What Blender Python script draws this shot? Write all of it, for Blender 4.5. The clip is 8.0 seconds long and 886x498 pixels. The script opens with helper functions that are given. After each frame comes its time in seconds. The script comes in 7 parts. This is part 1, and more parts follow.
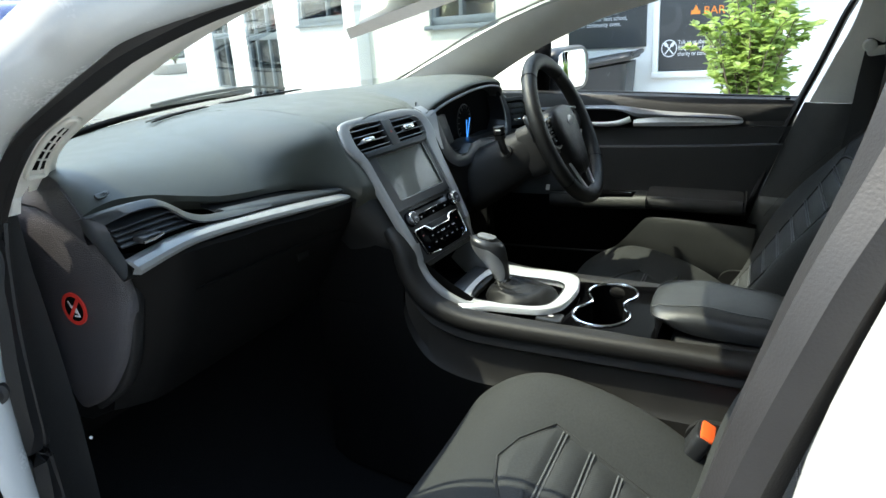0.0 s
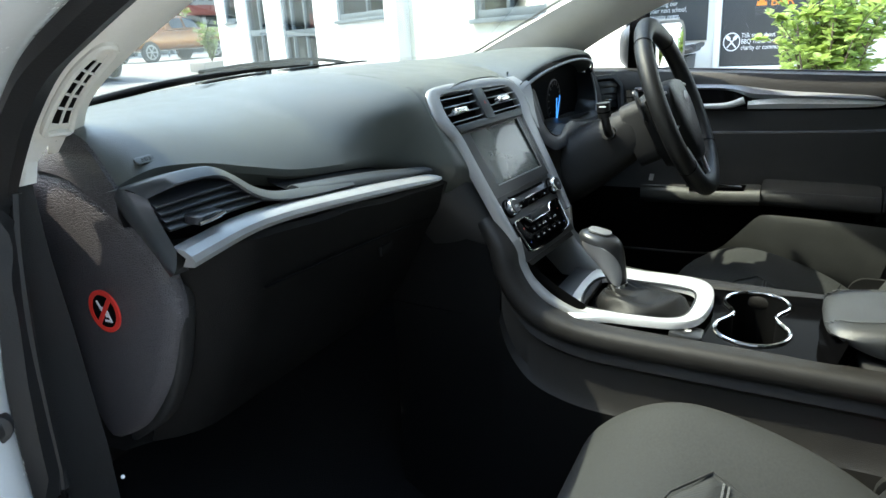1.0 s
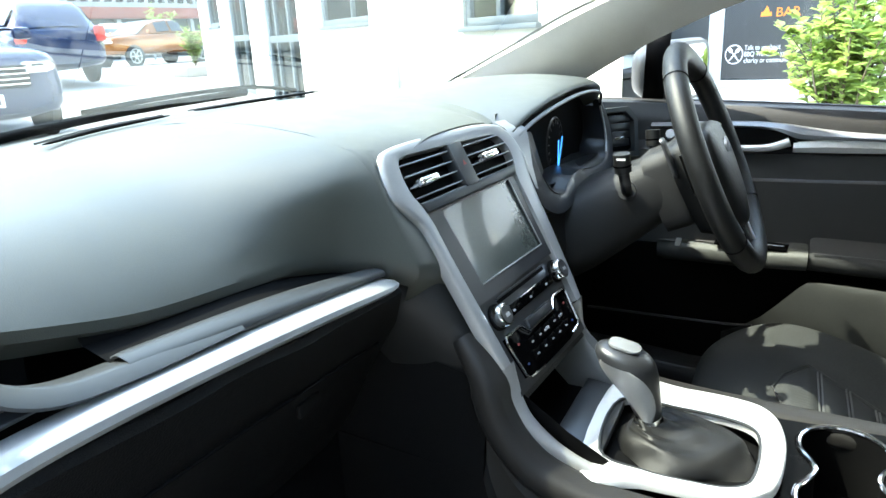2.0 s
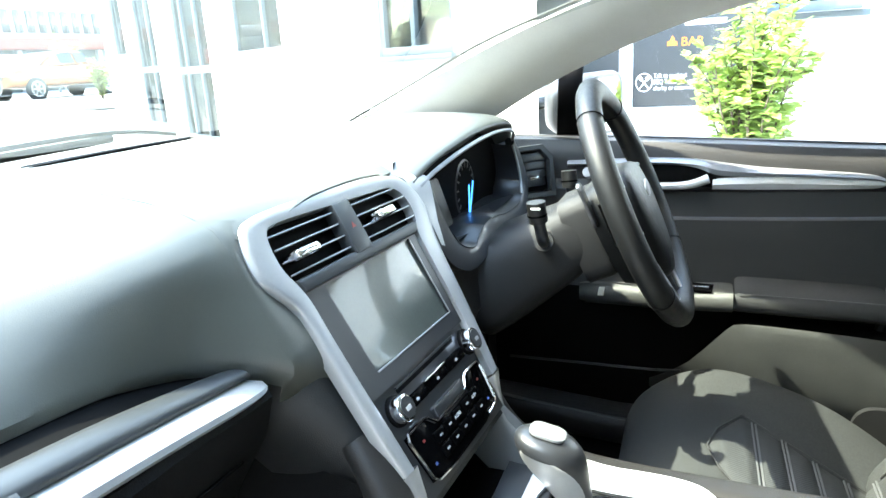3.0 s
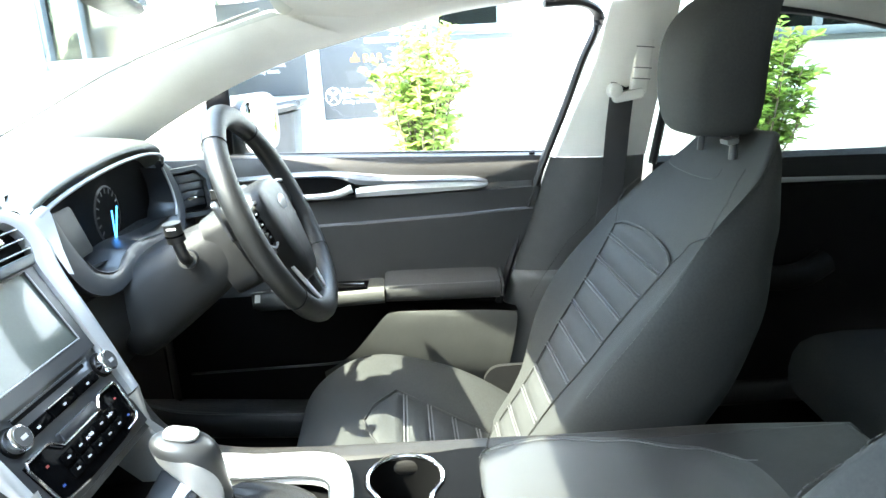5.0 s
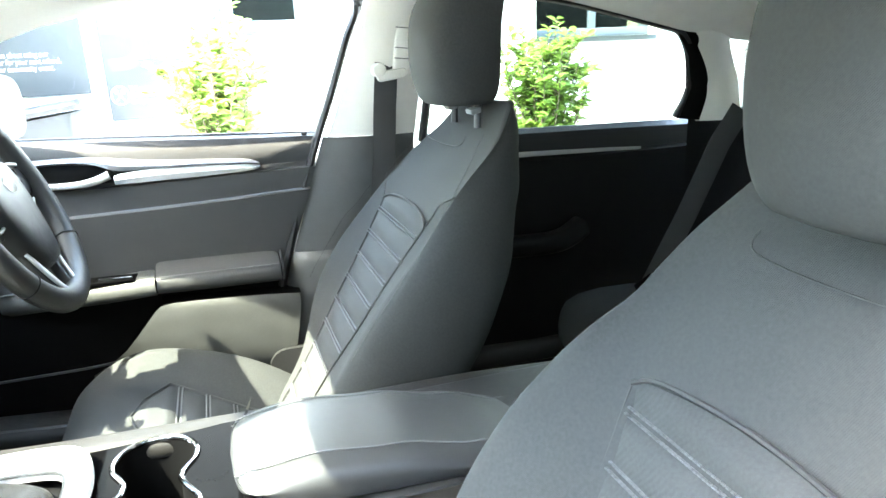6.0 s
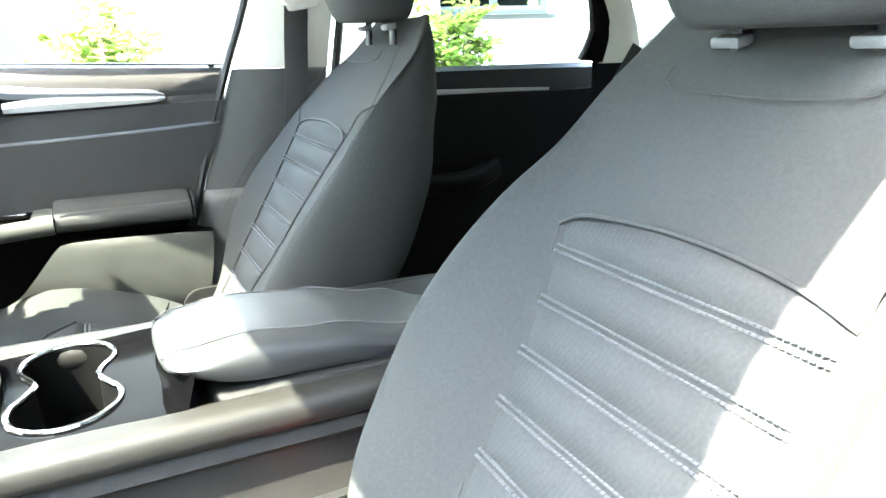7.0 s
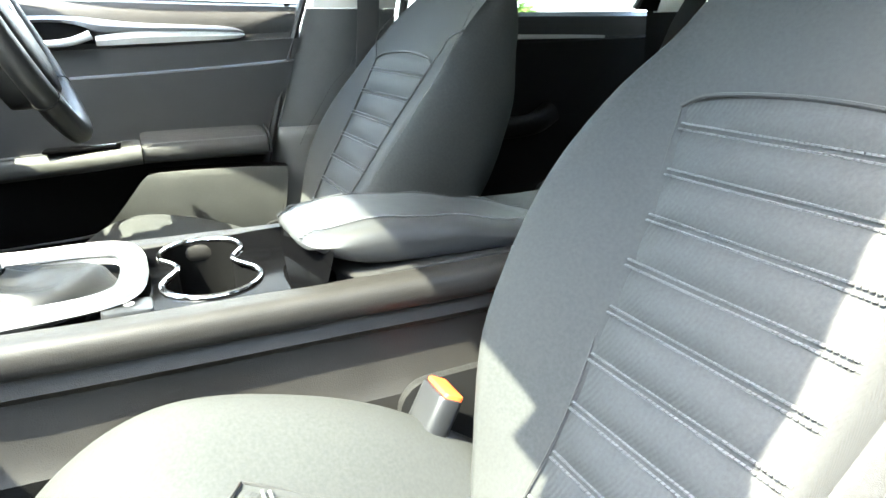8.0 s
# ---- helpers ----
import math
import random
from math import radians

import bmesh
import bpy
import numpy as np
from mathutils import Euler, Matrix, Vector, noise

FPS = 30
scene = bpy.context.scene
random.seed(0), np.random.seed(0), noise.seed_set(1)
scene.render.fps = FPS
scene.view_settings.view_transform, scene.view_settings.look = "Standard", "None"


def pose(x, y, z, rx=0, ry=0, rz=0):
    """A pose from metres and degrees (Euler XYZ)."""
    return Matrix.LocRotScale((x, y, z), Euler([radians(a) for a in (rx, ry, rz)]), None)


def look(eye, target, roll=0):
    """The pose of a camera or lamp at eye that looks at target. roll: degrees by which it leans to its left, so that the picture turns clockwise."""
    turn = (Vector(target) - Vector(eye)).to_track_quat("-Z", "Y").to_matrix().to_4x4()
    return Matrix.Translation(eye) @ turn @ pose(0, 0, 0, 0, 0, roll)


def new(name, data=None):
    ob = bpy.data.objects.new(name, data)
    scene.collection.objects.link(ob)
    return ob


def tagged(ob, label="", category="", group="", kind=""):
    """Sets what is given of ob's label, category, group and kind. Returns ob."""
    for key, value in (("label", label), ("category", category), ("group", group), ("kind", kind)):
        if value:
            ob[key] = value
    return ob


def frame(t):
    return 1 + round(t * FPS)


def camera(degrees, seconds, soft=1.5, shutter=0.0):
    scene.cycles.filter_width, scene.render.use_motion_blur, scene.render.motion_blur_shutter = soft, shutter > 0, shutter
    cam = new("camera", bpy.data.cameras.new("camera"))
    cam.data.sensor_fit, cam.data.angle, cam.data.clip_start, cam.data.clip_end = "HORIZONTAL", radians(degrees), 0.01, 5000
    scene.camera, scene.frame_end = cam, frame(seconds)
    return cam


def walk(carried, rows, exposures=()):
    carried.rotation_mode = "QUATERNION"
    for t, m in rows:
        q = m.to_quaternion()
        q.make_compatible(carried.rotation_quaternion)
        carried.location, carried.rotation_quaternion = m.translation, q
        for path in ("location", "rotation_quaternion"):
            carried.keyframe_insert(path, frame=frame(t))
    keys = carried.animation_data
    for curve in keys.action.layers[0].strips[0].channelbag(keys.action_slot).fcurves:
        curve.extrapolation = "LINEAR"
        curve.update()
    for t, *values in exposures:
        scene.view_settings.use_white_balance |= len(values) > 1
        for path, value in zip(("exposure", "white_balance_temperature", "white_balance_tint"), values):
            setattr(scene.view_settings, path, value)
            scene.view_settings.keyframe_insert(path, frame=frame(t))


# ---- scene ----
cam = camera(66.5, 8.0, shutter=0.0)
PATH = [
    (0, (-1.147, 0.033, 1.172), (0.561, 0.865, 0.546), -3.8),
    (0.5, (-1.104, 0.166, 1.099), (0.573, 1.063, 0.479), -3.4),
    (1, (-1.009, 0.232, 1.098), (0.664, 1.139, 0.484), -3.5),
    (1.5, (-0.838, 0.311, 1.112), (0.835, 1.218, 0.495), -3.2),
    (3, (-0.572, 0.374, 1.136), (1.226, 1.065, 0.596), -3.4),
    (3.5, (-0.558, 0.338, 1.132), (1.302, 0.829, 0.583), -3.1),
    (4, (-0.576, 0.315, 1.149), (1.321, 0.622, 0.597), -3.1),
    (5.5, (-0.676, 0.192, 1.154), (1.215, -0.149, 0.599), -2.7),
    (6, (-0.691, 0.155, 1.105), (1.134, -0.438, 0.54), -2.5),
    (6.5, (-0.699, 0.155, 1.041), (1.057, -0.603, 0.455), -2.2),
    (7, (-0.718, 0.192, 0.991), (0.997, -0.645, 0.393), -2.0),
    (7.5, (-0.732, 0.25, 0.947), (0.97, -0.595, 0.322), -1.9),
    (8, (-0.739, 0.325, 0.92), (0.978, -0.469, 0.271), -1.8),
]
EXPOSURES = [(t, stops, kelvin, 4) for t, stops, kelvin in ((0.0, 3.15, 7700), (1.0, 3.4, 7700), (1.7, 3.85, 7600), (2.8, 4.75, 7600), (3.5, 5.08, 7600), (4.2, 5.34, 7600), (5.5, 5.95, 7700), (6.5, 6.5, 7900), (7.5, 6.22, 7900), (8.0, 6.0, 7900))]
walk(cam, [(t, look(eye, target, roll)) for t, eye, target, roll in PATH], EXPOSURES)

# ---- world and sun ----
SUN_WAY = Vector((-0.22, 0.61, 1.0)).normalized()
world = bpy.data.worlds.new("sky")
scene.world = world
world.use_nodes = True
sky = world.node_tree.nodes.new("ShaderNodeTexSky")
sky.sky_type, sky.sun_disc = "NISHITA", False
sky.sun_elevation = math.asin(SUN_WAY.z)
sky.sun_rotation = math.atan2(SUN_WAY.x, SUN_WAY.y)
backing = world.node_tree.nodes["Background"]
backing.inputs["Strength"].default_value = 0.185
world.node_tree.links.new(sky.outputs[0], backing.inputs["Color"])
sun = new("sun", bpy.data.lights.new("sun", "SUN"))
sun.data.energy, sun.data.angle, sun.data.color = 1.25, radians(0.5), (0.98, 0.99, 0.975)
sun.matrix_world = look((0, 0, 12), (-SUN_WAY.x, -SUN_WAY.y, 12 - SUN_WAY.z))


# ---- materials ----
def material(name, colour, rough=0.5, metal=0.0, mottle=0.15, mottle_size=25.0, grain=(), spread=0.12, coat=0.0, spec=0.5):
    """A surface with colour mottled at two scales, uneven gloss and relief. grain: rows of (kind, per metre, strength)."""
    m = bpy.data.materials.new(name)
    m.use_nodes = True
    nodes, links = m.node_tree.nodes, m.node_tree.links
    shader = nodes["Principled BSDF"]
    place = nodes.new("ShaderNodeTexCoord").outputs["Object"]

    def noise_at(size, detail=4.0):
        n = nodes.new("ShaderNodeTexNoise")
        n.inputs["Scale"].default_value, n.inputs["Detail"].default_value = size, detail
        links.new(place, n.inputs["Vector"])
        return n.outputs["Fac"]

    both = nodes.new("ShaderNodeMath")
    both.operation = "MULTIPLY_ADD"
    both.inputs[1].default_value = 0.6
    links.new(noise_at(mottle_size), both.inputs[0])
    fine = nodes.new("ShaderNodeMath")
    fine.operation = "MULTIPLY"
    fine.inputs[1].default_value = 0.4
    links.new(noise_at(mottle_size * 14), fine.inputs[0])
    links.new(fine.outputs[0], both.inputs[2])
    ramp = nodes.new("ShaderNodeValToRGB")
    low, high = ramp.color_ramp.elements
    low.position, high.position = 0.3, 0.7
    low.color = (*[c * (1 - mottle) for c in colour], 1)
    high.color = (*[min(1, c * (1 + mottle)) for c in colour], 1)
    links.new(both.outputs[0], ramp.inputs[0])
    links.new(ramp.outputs[0], shader.inputs["Base Color"])
    gloss = nodes.new("ShaderNodeMapRange")
    gloss.inputs["To Min"].default_value, gloss.inputs["To Max"].default_value = max(0.02, rough - spread), min(1, rough + spread)
    links.new(both.outputs[0], gloss.inputs["Value"])
    links.new(gloss.outputs[0], shader.inputs["Roughness"])
    shader.inputs["Metallic"].default_value = metal
    shader.inputs["Coat Weight"].default_value = coat
    shader.inputs["Specular IOR Level"].default_value = spec
    last = None
    for kind, size, strength in grain:
        if kind == "leather":
            tex = nodes.new("ShaderNodeTexVoronoi")
            tex.feature = "DISTANCE_TO_EDGE"
            tex.inputs["Scale"].default_value = size
            wob = nodes.new("ShaderNodeTexNoise")
            wob.inputs["Scale"].default_value = size * 0.35
            links.new(place, wob.inputs["Vector"])
            mix = nodes.new("ShaderNodeVectorMath")
            mix.operation = "MULTIPLY_ADD"
            mix.inputs[1].default_value = (1.2 / size,) * 3
            links.new(wob.outputs["Color"], mix.inputs[0])
            links.new(place, mix.inputs[2])
            links.new(mix.outputs[0], tex.inputs["Vector"])
            sq = nodes.new("ShaderNodeMapRange")
            sq.inputs["From Max"].default_value = 0.22
            links.new(tex.outputs["Distance"], sq.inputs["Value"])
            height = sq.outputs[0]
        elif kind == "twill":
            tex = nodes.new("ShaderNodeTexWave")
            tex.bands_direction = "DIAGONAL"
            tex.inputs["Scale"].default_value = size
            tex.inputs["Distortion"].default_value = 0.3
            links.new(place, tex.inputs["Vector"])
            height = tex.outputs["Fac"]
        else:
            height = noise_at(size, 3.0)
        bump = nodes.new("ShaderNodeBump")
        bump.inputs["Strength"].default_value, bump.inputs["Distance"].default_value = strength, 0.6 / size
        links.new(height, bump.inputs["Height"])
        if last:
            links.new(last, bump.inputs["Normal"])
        last = bump.outputs[0]
    if last:
        links.new(last, shader.inputs["Normal"])
    return m


def glow(name, colour, strength):
    m = material(name, colour, 0.4)
    shader = m.node_tree.nodes["Principled BSDF"]
    shader.inputs["Emission Color"].default_value = (*colour, 1)
    shader.inputs["Emission Strength"].default_value = strength
    return m


def glass(name, tint, reflect=1.0):
    m = bpy.data.materials.new(name)
    m.use_nodes = True
    nodes, links = m.node_tree.nodes, m.node_tree.links
    nodes.remove(nodes["Principled BSDF"])
    clear, shine, mix, edge = (nodes.new("ShaderNode" + k) for k in ("BsdfTransparent", "BsdfGlossy", "MixShader", "Fresnel"))
    clear.inputs[0].default_value = (*tint, 1)
    shine.inputs["Roughness"].default_value = 0.01
    edge.inputs["IOR"].default_value = 1.45
    part_of = nodes.new("ShaderNodeMath")
    part_of.operation = "MULTIPLY"
    part_of.inputs[1].default_value = reflect
    links.new(edge.outputs[0], part_of.inputs[0])
    links.new(part_of.outputs[0], mix.inputs[0])
    links.new(clear.outputs[0], mix.inputs[1])
    links.new(shine.outputs[0], mix.inputs[2])
    links.new(mix.outputs[0], nodes["Material Output"].inputs[0])
    return m


PAD = material("soft_dash_plastic", (0.051, 0.054, 0.046), 0.40, mottle=0.08, grain=(("leather", 640, 0.12), ("noise", 1100, 0.05)), spec=0.75)
# the pad's plastic again, darkened to hold the flank's shade in its colour
SHADESKIN = material("shaded_dash_plastic", (0.0145, 0.0146, 0.0144), 0.46, mottle=0.08, grain=(("leather", 560, 0.2),), spec=0.35)
HARD = material("hard_grained_plastic", (0.0145, 0.0145, 0.0148), 0.48, grain=(("leather", 520, 0.3),), spec=0.3)
LID = material("padded_black_vinyl", (0.026, 0.027, 0.028), 0.42, mottle=0.08, grain=(("leather", 600, 0.15),))
PEBBLE = material("pebbled_dark_plastic", (0.052, 0.0485, 0.053), 0.42, mottle=0.08, grain=(("leather", 380, 0.45),))
# black glovebox; also holds shade in colour on footwell and rear panels
KNEE = material("black_and_shaded_plastic", (0.005, 0.005, 0.005), 0.55, grain=(("leather", 500, 0.25),), spec=0.1)
BROWNISH = material("console_side_plastic", (0.0155, 0.0144, 0.0135), 0.5, grain=(("leather", 500, 0.15),), spec=0.3)
SMOOTH = material("smooth_dark_plastic", (0.018, 0.019, 0.021), 0.34, mottle=0.08)
SLATE = material("slate_satin_trim", (0.026, 0.029, 0.031), 0.40, mottle=0.06, coat=0.08)
SILVER = material("satin_silver_paint", (0.31, 0.312, 0.308), 0.36, 0.40, mottle=0.05, grain=(("noise", 1800, 0.04),))
BRIGHT = material("bright_satin_metal", (0.72, 0.73, 0.73), 0.32, 0.5, mottle=0.05, spread=0.06, grain=(("noise", 1800, 0.03),))
CHROME = material("chrome", (0.85, 0.85, 0.86), 0.12, 1.0, mottle=0.04, spread=0.05)
GLOSSY = material("piano_black", (0.0016, 0.0016, 0.0018), 0.06, mottle=0.1, spread=0.03, spec=0.05)
GLOSSY.node_tree.nodes["Principled BSDF"].inputs["IOR"].default_value = 1.2
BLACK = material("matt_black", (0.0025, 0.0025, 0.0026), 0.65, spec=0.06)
RUBBER = material("black_rubber_seal", (0.013, 0.013, 0.0135), 0.52, grain=(("noise", 500, 0.2),), spec=0.4)
CLOTH = material("charcoal_seat_cloth", (0.0308, 0.0326, 0.0325), 0.88, mottle=0.24, mottle_size=300.0, grain=(("noise", 1400, 0.5), ("twill", 380, 0.12)), spec=0.25)
PANEL = material("ribbed_seat_insert_cloth", (0.036, 0.038, 0.0383), 0.82, mottle=0.25, mottle_size=320.0, grain=(("twill", 125, 0.10), ("noise", 1500, 0.25)), spec=0.25)
THREAD = material("pale_grey_thread", (0.078, 0.081, 0.083), 0.75, mottle=0.1)
FAINTRED = material("dim_red_print", (0.22, 0.03, 0.025), 0.5)
DARKTHREAD = material("dark_thread", (0.02, 0.02, 0.02), 0.7)
WHEELHIDE = material("steering_wheel_leather", (0.0085, 0.0088, 0.009), 0.42, grain=(("leather", 700, 0.2),), spec=0.35)
BOOT = material("gear_boot_leather", (0.008, 0.008, 0.008), 0.45, grain=(("leather", 600, 0.2),), spec=0.3)
CREAM = material("pale_grey_headlining_plastic", (0.70, 0.685, 0.63), 0.6, mottle=0.05, grain=(("noise", 700, 0.15),))
LINING = material("woven_headlining", (0.66, 0.645, 0.595), 0.9, mottle=0.06, grain=(("noise", 900, 0.35),))
CARPET = material("dark_floor_carpet", (0.006, 0.006, 0.006), 0.95, grain=(("noise", 500, 0.8),), spec=0.1)
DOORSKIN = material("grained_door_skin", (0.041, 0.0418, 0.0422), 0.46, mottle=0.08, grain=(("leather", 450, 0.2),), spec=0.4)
DOORHARD = material("grey_door_plastic", (0.052, 0.054, 0.051), 0.5, grain=(("leather", 450, 0.25),))
WHITE = material("white_car_paint", (0.47, 0.485, 0.48), 0.25, mottle=0.03, coat=0.5)
ORANGE = material("orange_release_button", (0.85, 0.12, 0.03), 0.35, mottle=0.08)
RED = material("red_sticker_print", (0.7, 0.04, 0.03), 0.45, mottle=0.08)
PALE = material("pale_print", (0.75, 0.75, 0.75), 0.5, mottle=0.08)
WEB = material("black_belt_webbing", (0.03, 0.03, 0.031), 0.7, grain=(("twill", 240, 0.5),))
SCREEN = material("dark_display_glass", (0.05, 0.058, 0.05), 0.24, mottle=0.1, spread=0.05, coat=0.5)
DISPLAY = material("dim_small_display", (0.012, 0.014, 0.013), 0.4, mottle=0.1, spec=0.2)
DIMBLUE = material("dim_blue_print", (0.02, 0.06, 0.22), 0.5)
BLUEGLOW = glow("lit_blue_needles", (0.03, 0.25, 0.9), 0.2)
MIRROR = material("mirror_glass", (0.9, 0.9, 0.9), 0.02, 1.0, mottle=0.01, spread=0.01)
CLEAR = glass("window_glass", (0.93, 0.96, 0.95), 0.8)
WINDSCREEN = glass("laminated_green_glass", (0.712, 0.768, 0.745), 0.45)
TINTED = glass("rear_privacy_glass", (0.25, 0.285, 0.262), 0.8)
PILLAR = material("grey_pillar_plastic", (0.058, 0.060, 0.059), 0.42, grain=(("leather", 500, 0.2),))
SATIN = material("satin_grey_paint", (0.32, 0.335, 0.35), 0.36, 0.5, mottle=0.05)
SLEEVE = material("grey_sleeve_plastic", (0.13, 0.135, 0.14), 0.42, mottle=0.05)
DIM = material("dim_grey_print", (0.3, 0.3, 0.3), 0.6)


# ---- shapes ----
def smooth_line(points, steps=6, closed=False):
    """A Catmull-Rom line through the points."""
    p = [Vector(q) for q in points]
    n, out = len(p), []
    for i in range(n if closed else n - 1):
        if closed:
            a, b, c, d = p[i - 1], p[i], p[(i + 1) % n], p[(i + 2) % n]
        else:
            a, b, c, d = p[max(i - 1, 0)], p[i], p[i + 1], p[min(i + 2, n - 1)]
        for k in range(steps):
            s = k / steps
            out.append(0.5 * (2 * b + (c - a) * s + (2 * a - 5 * b + 4 * c - d) * s * s + (3 * b - a - 3 * c + d) * s ** 3))
    if not closed:
        out.append(p[-1])
    return out


def between(x, table):
    """A smooth-stepped value at x from rows of (x, value, ...)."""
    xs = [row[0] for row in table]
    cols = list(zip(*table))[1:]
    if x <= xs[0]:
        out = [c[0] for c in cols]
    elif x >= xs[-1]:
        out = [c[-1] for c in cols]
    else:
        i = max(k for k in range(len(xs)) if xs[k] <= x)
        s = (x - xs[i]) / (xs[i + 1] - xs[i])
        s = s * s * (3 - 2 * s)
        out = [c[i] + (c[i + 1] - c[i]) * s for c in cols]
    return out[0] if len(out) == 1 else out


def sheet(rows, ring=False, caps=False, bm=None):
    """Quads over rows of points. ring: each row is closed; caps: its first and last rows are filled."""
    bm = bm or bmesh.new()
    grid = [[bm.verts.new(p) for p in row] for row in rows]
    for a, b in zip(grid, grid[1:]):
        n = len(a)
        for k in range(n if ring else n - 1):
            bm.faces.new((a[k], a[(k + 1) % n], b[(k + 1) % n], b[k]))
    if caps:
        bm.faces.new(grid[0][::-1])
        bm.faces.new(grid[-1])
    return bm


def sweep(path, section, up=(0, 0, 1), closed=False, caps=True, scale=None, bm=None):
    """A section of (side, up) pairs carried along a path."""
    path = [Vector(p) for p in path]
    rows, n = [], len(path)
    for i, p in enumerate(path):
        a = path[i - 1] if (i or closed) else p
        b = path[(i + 1) % n] if (i < n - 1 or closed) else p
        ahead = (b - a).normalized()
        ref = Vector(up(i / max(1, n - 1)) if callable(up) else up)
        side = ahead.cross(ref).normalized()
        above = side.cross(ahead).normalized()
        k = scale(i / max(1, n - 1)) if scale else 1.0
        rows.append([p + side * s * k + above * u * k for s, u in section])
    if closed:
        rows.append(rows[0])
    bm = sheet(rows, True, caps and not closed, bm)
    if closed:
        bmesh.ops.remove_doubles(bm, verts=bm.verts, dist=1e-6)
    return bm


def circle(r, n=12, flat=1.0):
    return [(r * math.cos(2 * math.pi * k / n), r * flat * math.sin(2 * math.pi * k / n)) for k in range(n)]


def rounded(w, h, r, n=3):
    """The outline of a w x h rectangle with round corners, about 0, 0."""
    out = []
    for cx, cy, a in ((w / 2 - r, h / 2 - r, 0), (-w / 2 + r, h / 2 - r, 90), (-w / 2 + r, -h / 2 + r, 180), (w / 2 - r, -h / 2 + r, 270)):
        out += [(cx + r * math.cos(radians(a + 90 * k / n)), cy + r * math.sin(radians(a + 90 * k / n))) for k in range(n + 1)]
    return out


def tube(path, r, n=10, closed=False, flat=1.0, up=(0, 0, 1), scale=None, bm=None):
    return sweep(path, circle(r, n, flat), up, closed, True, scale, bm)


def box(size, place=(0, 0, 0), turn=(0, 0, 0), r=0.003, bm=None, seg=2):
    own = bmesh.new()
    bmesh.ops.create_cube(own, size=1, matrix=Matrix.Diagonal((*size, 1)))
    r = min(r, min(size) * 0.45)
    if r > 0:
        bmesh.ops.bevel(own, geom=own.edges[:], offset=r, segments=seg, affect="EDGES", profile=0.5)
    own.transform(pose(*place, *turn))
    return own if bm is None else join(bm, own)


def join(bm, other):
    mesh = bpy.data.meshes.new("scrap")
    other.to_mesh(mesh)
    other.free()
    bm.from_mesh(mesh)
    bpy.data.meshes.remove(mesh)
    return bm


def slab(outline, thick, r=0.0, at=None, seg=2, bm=None):
    """A plate with an outline of (x, y) from z = 0 to thick, with its upper edge rounded by r, set at the pose at."""
    own = bmesh.new()
    face = own.faces.new([own.verts.new((x, y, 0)) for x, y in outline])
    if face.normal.z < 0 or face.calc_area() == 0:
        face.normal_update()
    face.normal_update()
    if face.normal.z < 0:
        face.normal_flip()
    got = bmesh.ops.extrude_face_region(own, geom=[face])
    tops = [g for g in got["geom"] if isinstance(g, bmesh.types.BMVert)]
    for v in tops:
        v.co.z += thick
    if r > 0:
        edges = [e for e in own.edges if all(v in tops for v in e.verts)]
        bmesh.ops.bevel(own, geom=edges, offset=r, segments=seg, affect="EDGES", profile=0.5)
    bmesh.ops.recalc_face_normals(own, faces=own.faces)
    if at:
        own.transform(at)
    return own if bm is None else join(bm, own)


def ringplate(outer, inner, thick, at=None, lip=0.0):
    """A flat frame between two outlines with equally many points, thick along z; lip lowers its outer edge."""
    rows = [[(x, y, 0) for x, y in outer], [(x, y, thick - lip) for x, y in outer],
            [(x * 0.92 + a * 0.08, y * 0.92 + b * 0.08, thick) for (x, y), (a, b) in zip(outer, inner)],
            [(x * 0.08 + a * 0.92, y * 0.08 + b * 0.92, thick) for (x, y), (a, b) in zip(outer, inner)],
            [(x, y, thick - lip) for x, y in inner], [(x, y, 0) for x, y in inner]]
    bm = sheet(rows, True)
    bmesh.ops.recalc_face_normals(bm, faces=bm.faces)
    if at:
        bm.transform(at)
    return bm


def thing(name, place, label, category, group="", kind=""):
    """The Empty of a thing, at its base."""
    e = new(name)
    e.empty_display_size = 0.05
    e.location = place
    return tagged(e, label, category, group, kind)


def part(name, bm, mat, parent=None, label="", sub=0, angle=35, flat=False):
    """Links a bmesh as one mesh object under a thing or under a part."""
    mesh = bpy.data.meshes.new(name)
    bmesh.ops.recalc_face_normals(bm, faces=bm.faces)
    bm.to_mesh(mesh)
    bm.free()
    if not flat:
        mesh.shade_smooth()
        if not sub:
            mesh.set_sharp_from_angle(angle=radians(angle))
    mesh.materials.append(mat)
    ob = new(name, mesh)
    if parent:
        ob.parent = parent
        if parent.type == "EMPTY":
            ob.matrix_parent_inverse = parent.matrix_basis.inverted() if parent.parent is None else Matrix()
    if label:
        ob["label"] = label
    if sub:
        mod = ob.modifiers.new("round", "SUBSURF")
        mod.levels = mod.render_levels = sub
    return ob


def lettering(text, size, at, mat, parent, thick=0.0, align="LEFT", name="lettering", wide=1.0):
    curve = bpy.data.curves.new("text", "FONT")
    curve.body, curve.size, curve.extrude, curve.align_x = text, size, thick, align
    ob = bpy.data.objects.new("text", curve)
    scene.collection.objects.link(ob)
    bpy.context.view_layer.update()
    mesh = bpy.data.meshes.new_from_object(ob.evaluated_get(bpy.context.evaluated_depsgraph_get()))
    bpy.data.objects.remove(ob)
    bm = bmesh.new()
    bm.from_mesh(mesh)
    bpy.data.meshes.remove(mesh)
    bm.transform(at @ Matrix.Diagonal((wide, 1, 1, 1)))
    return part(name, bm, mat, parent, flat=True)


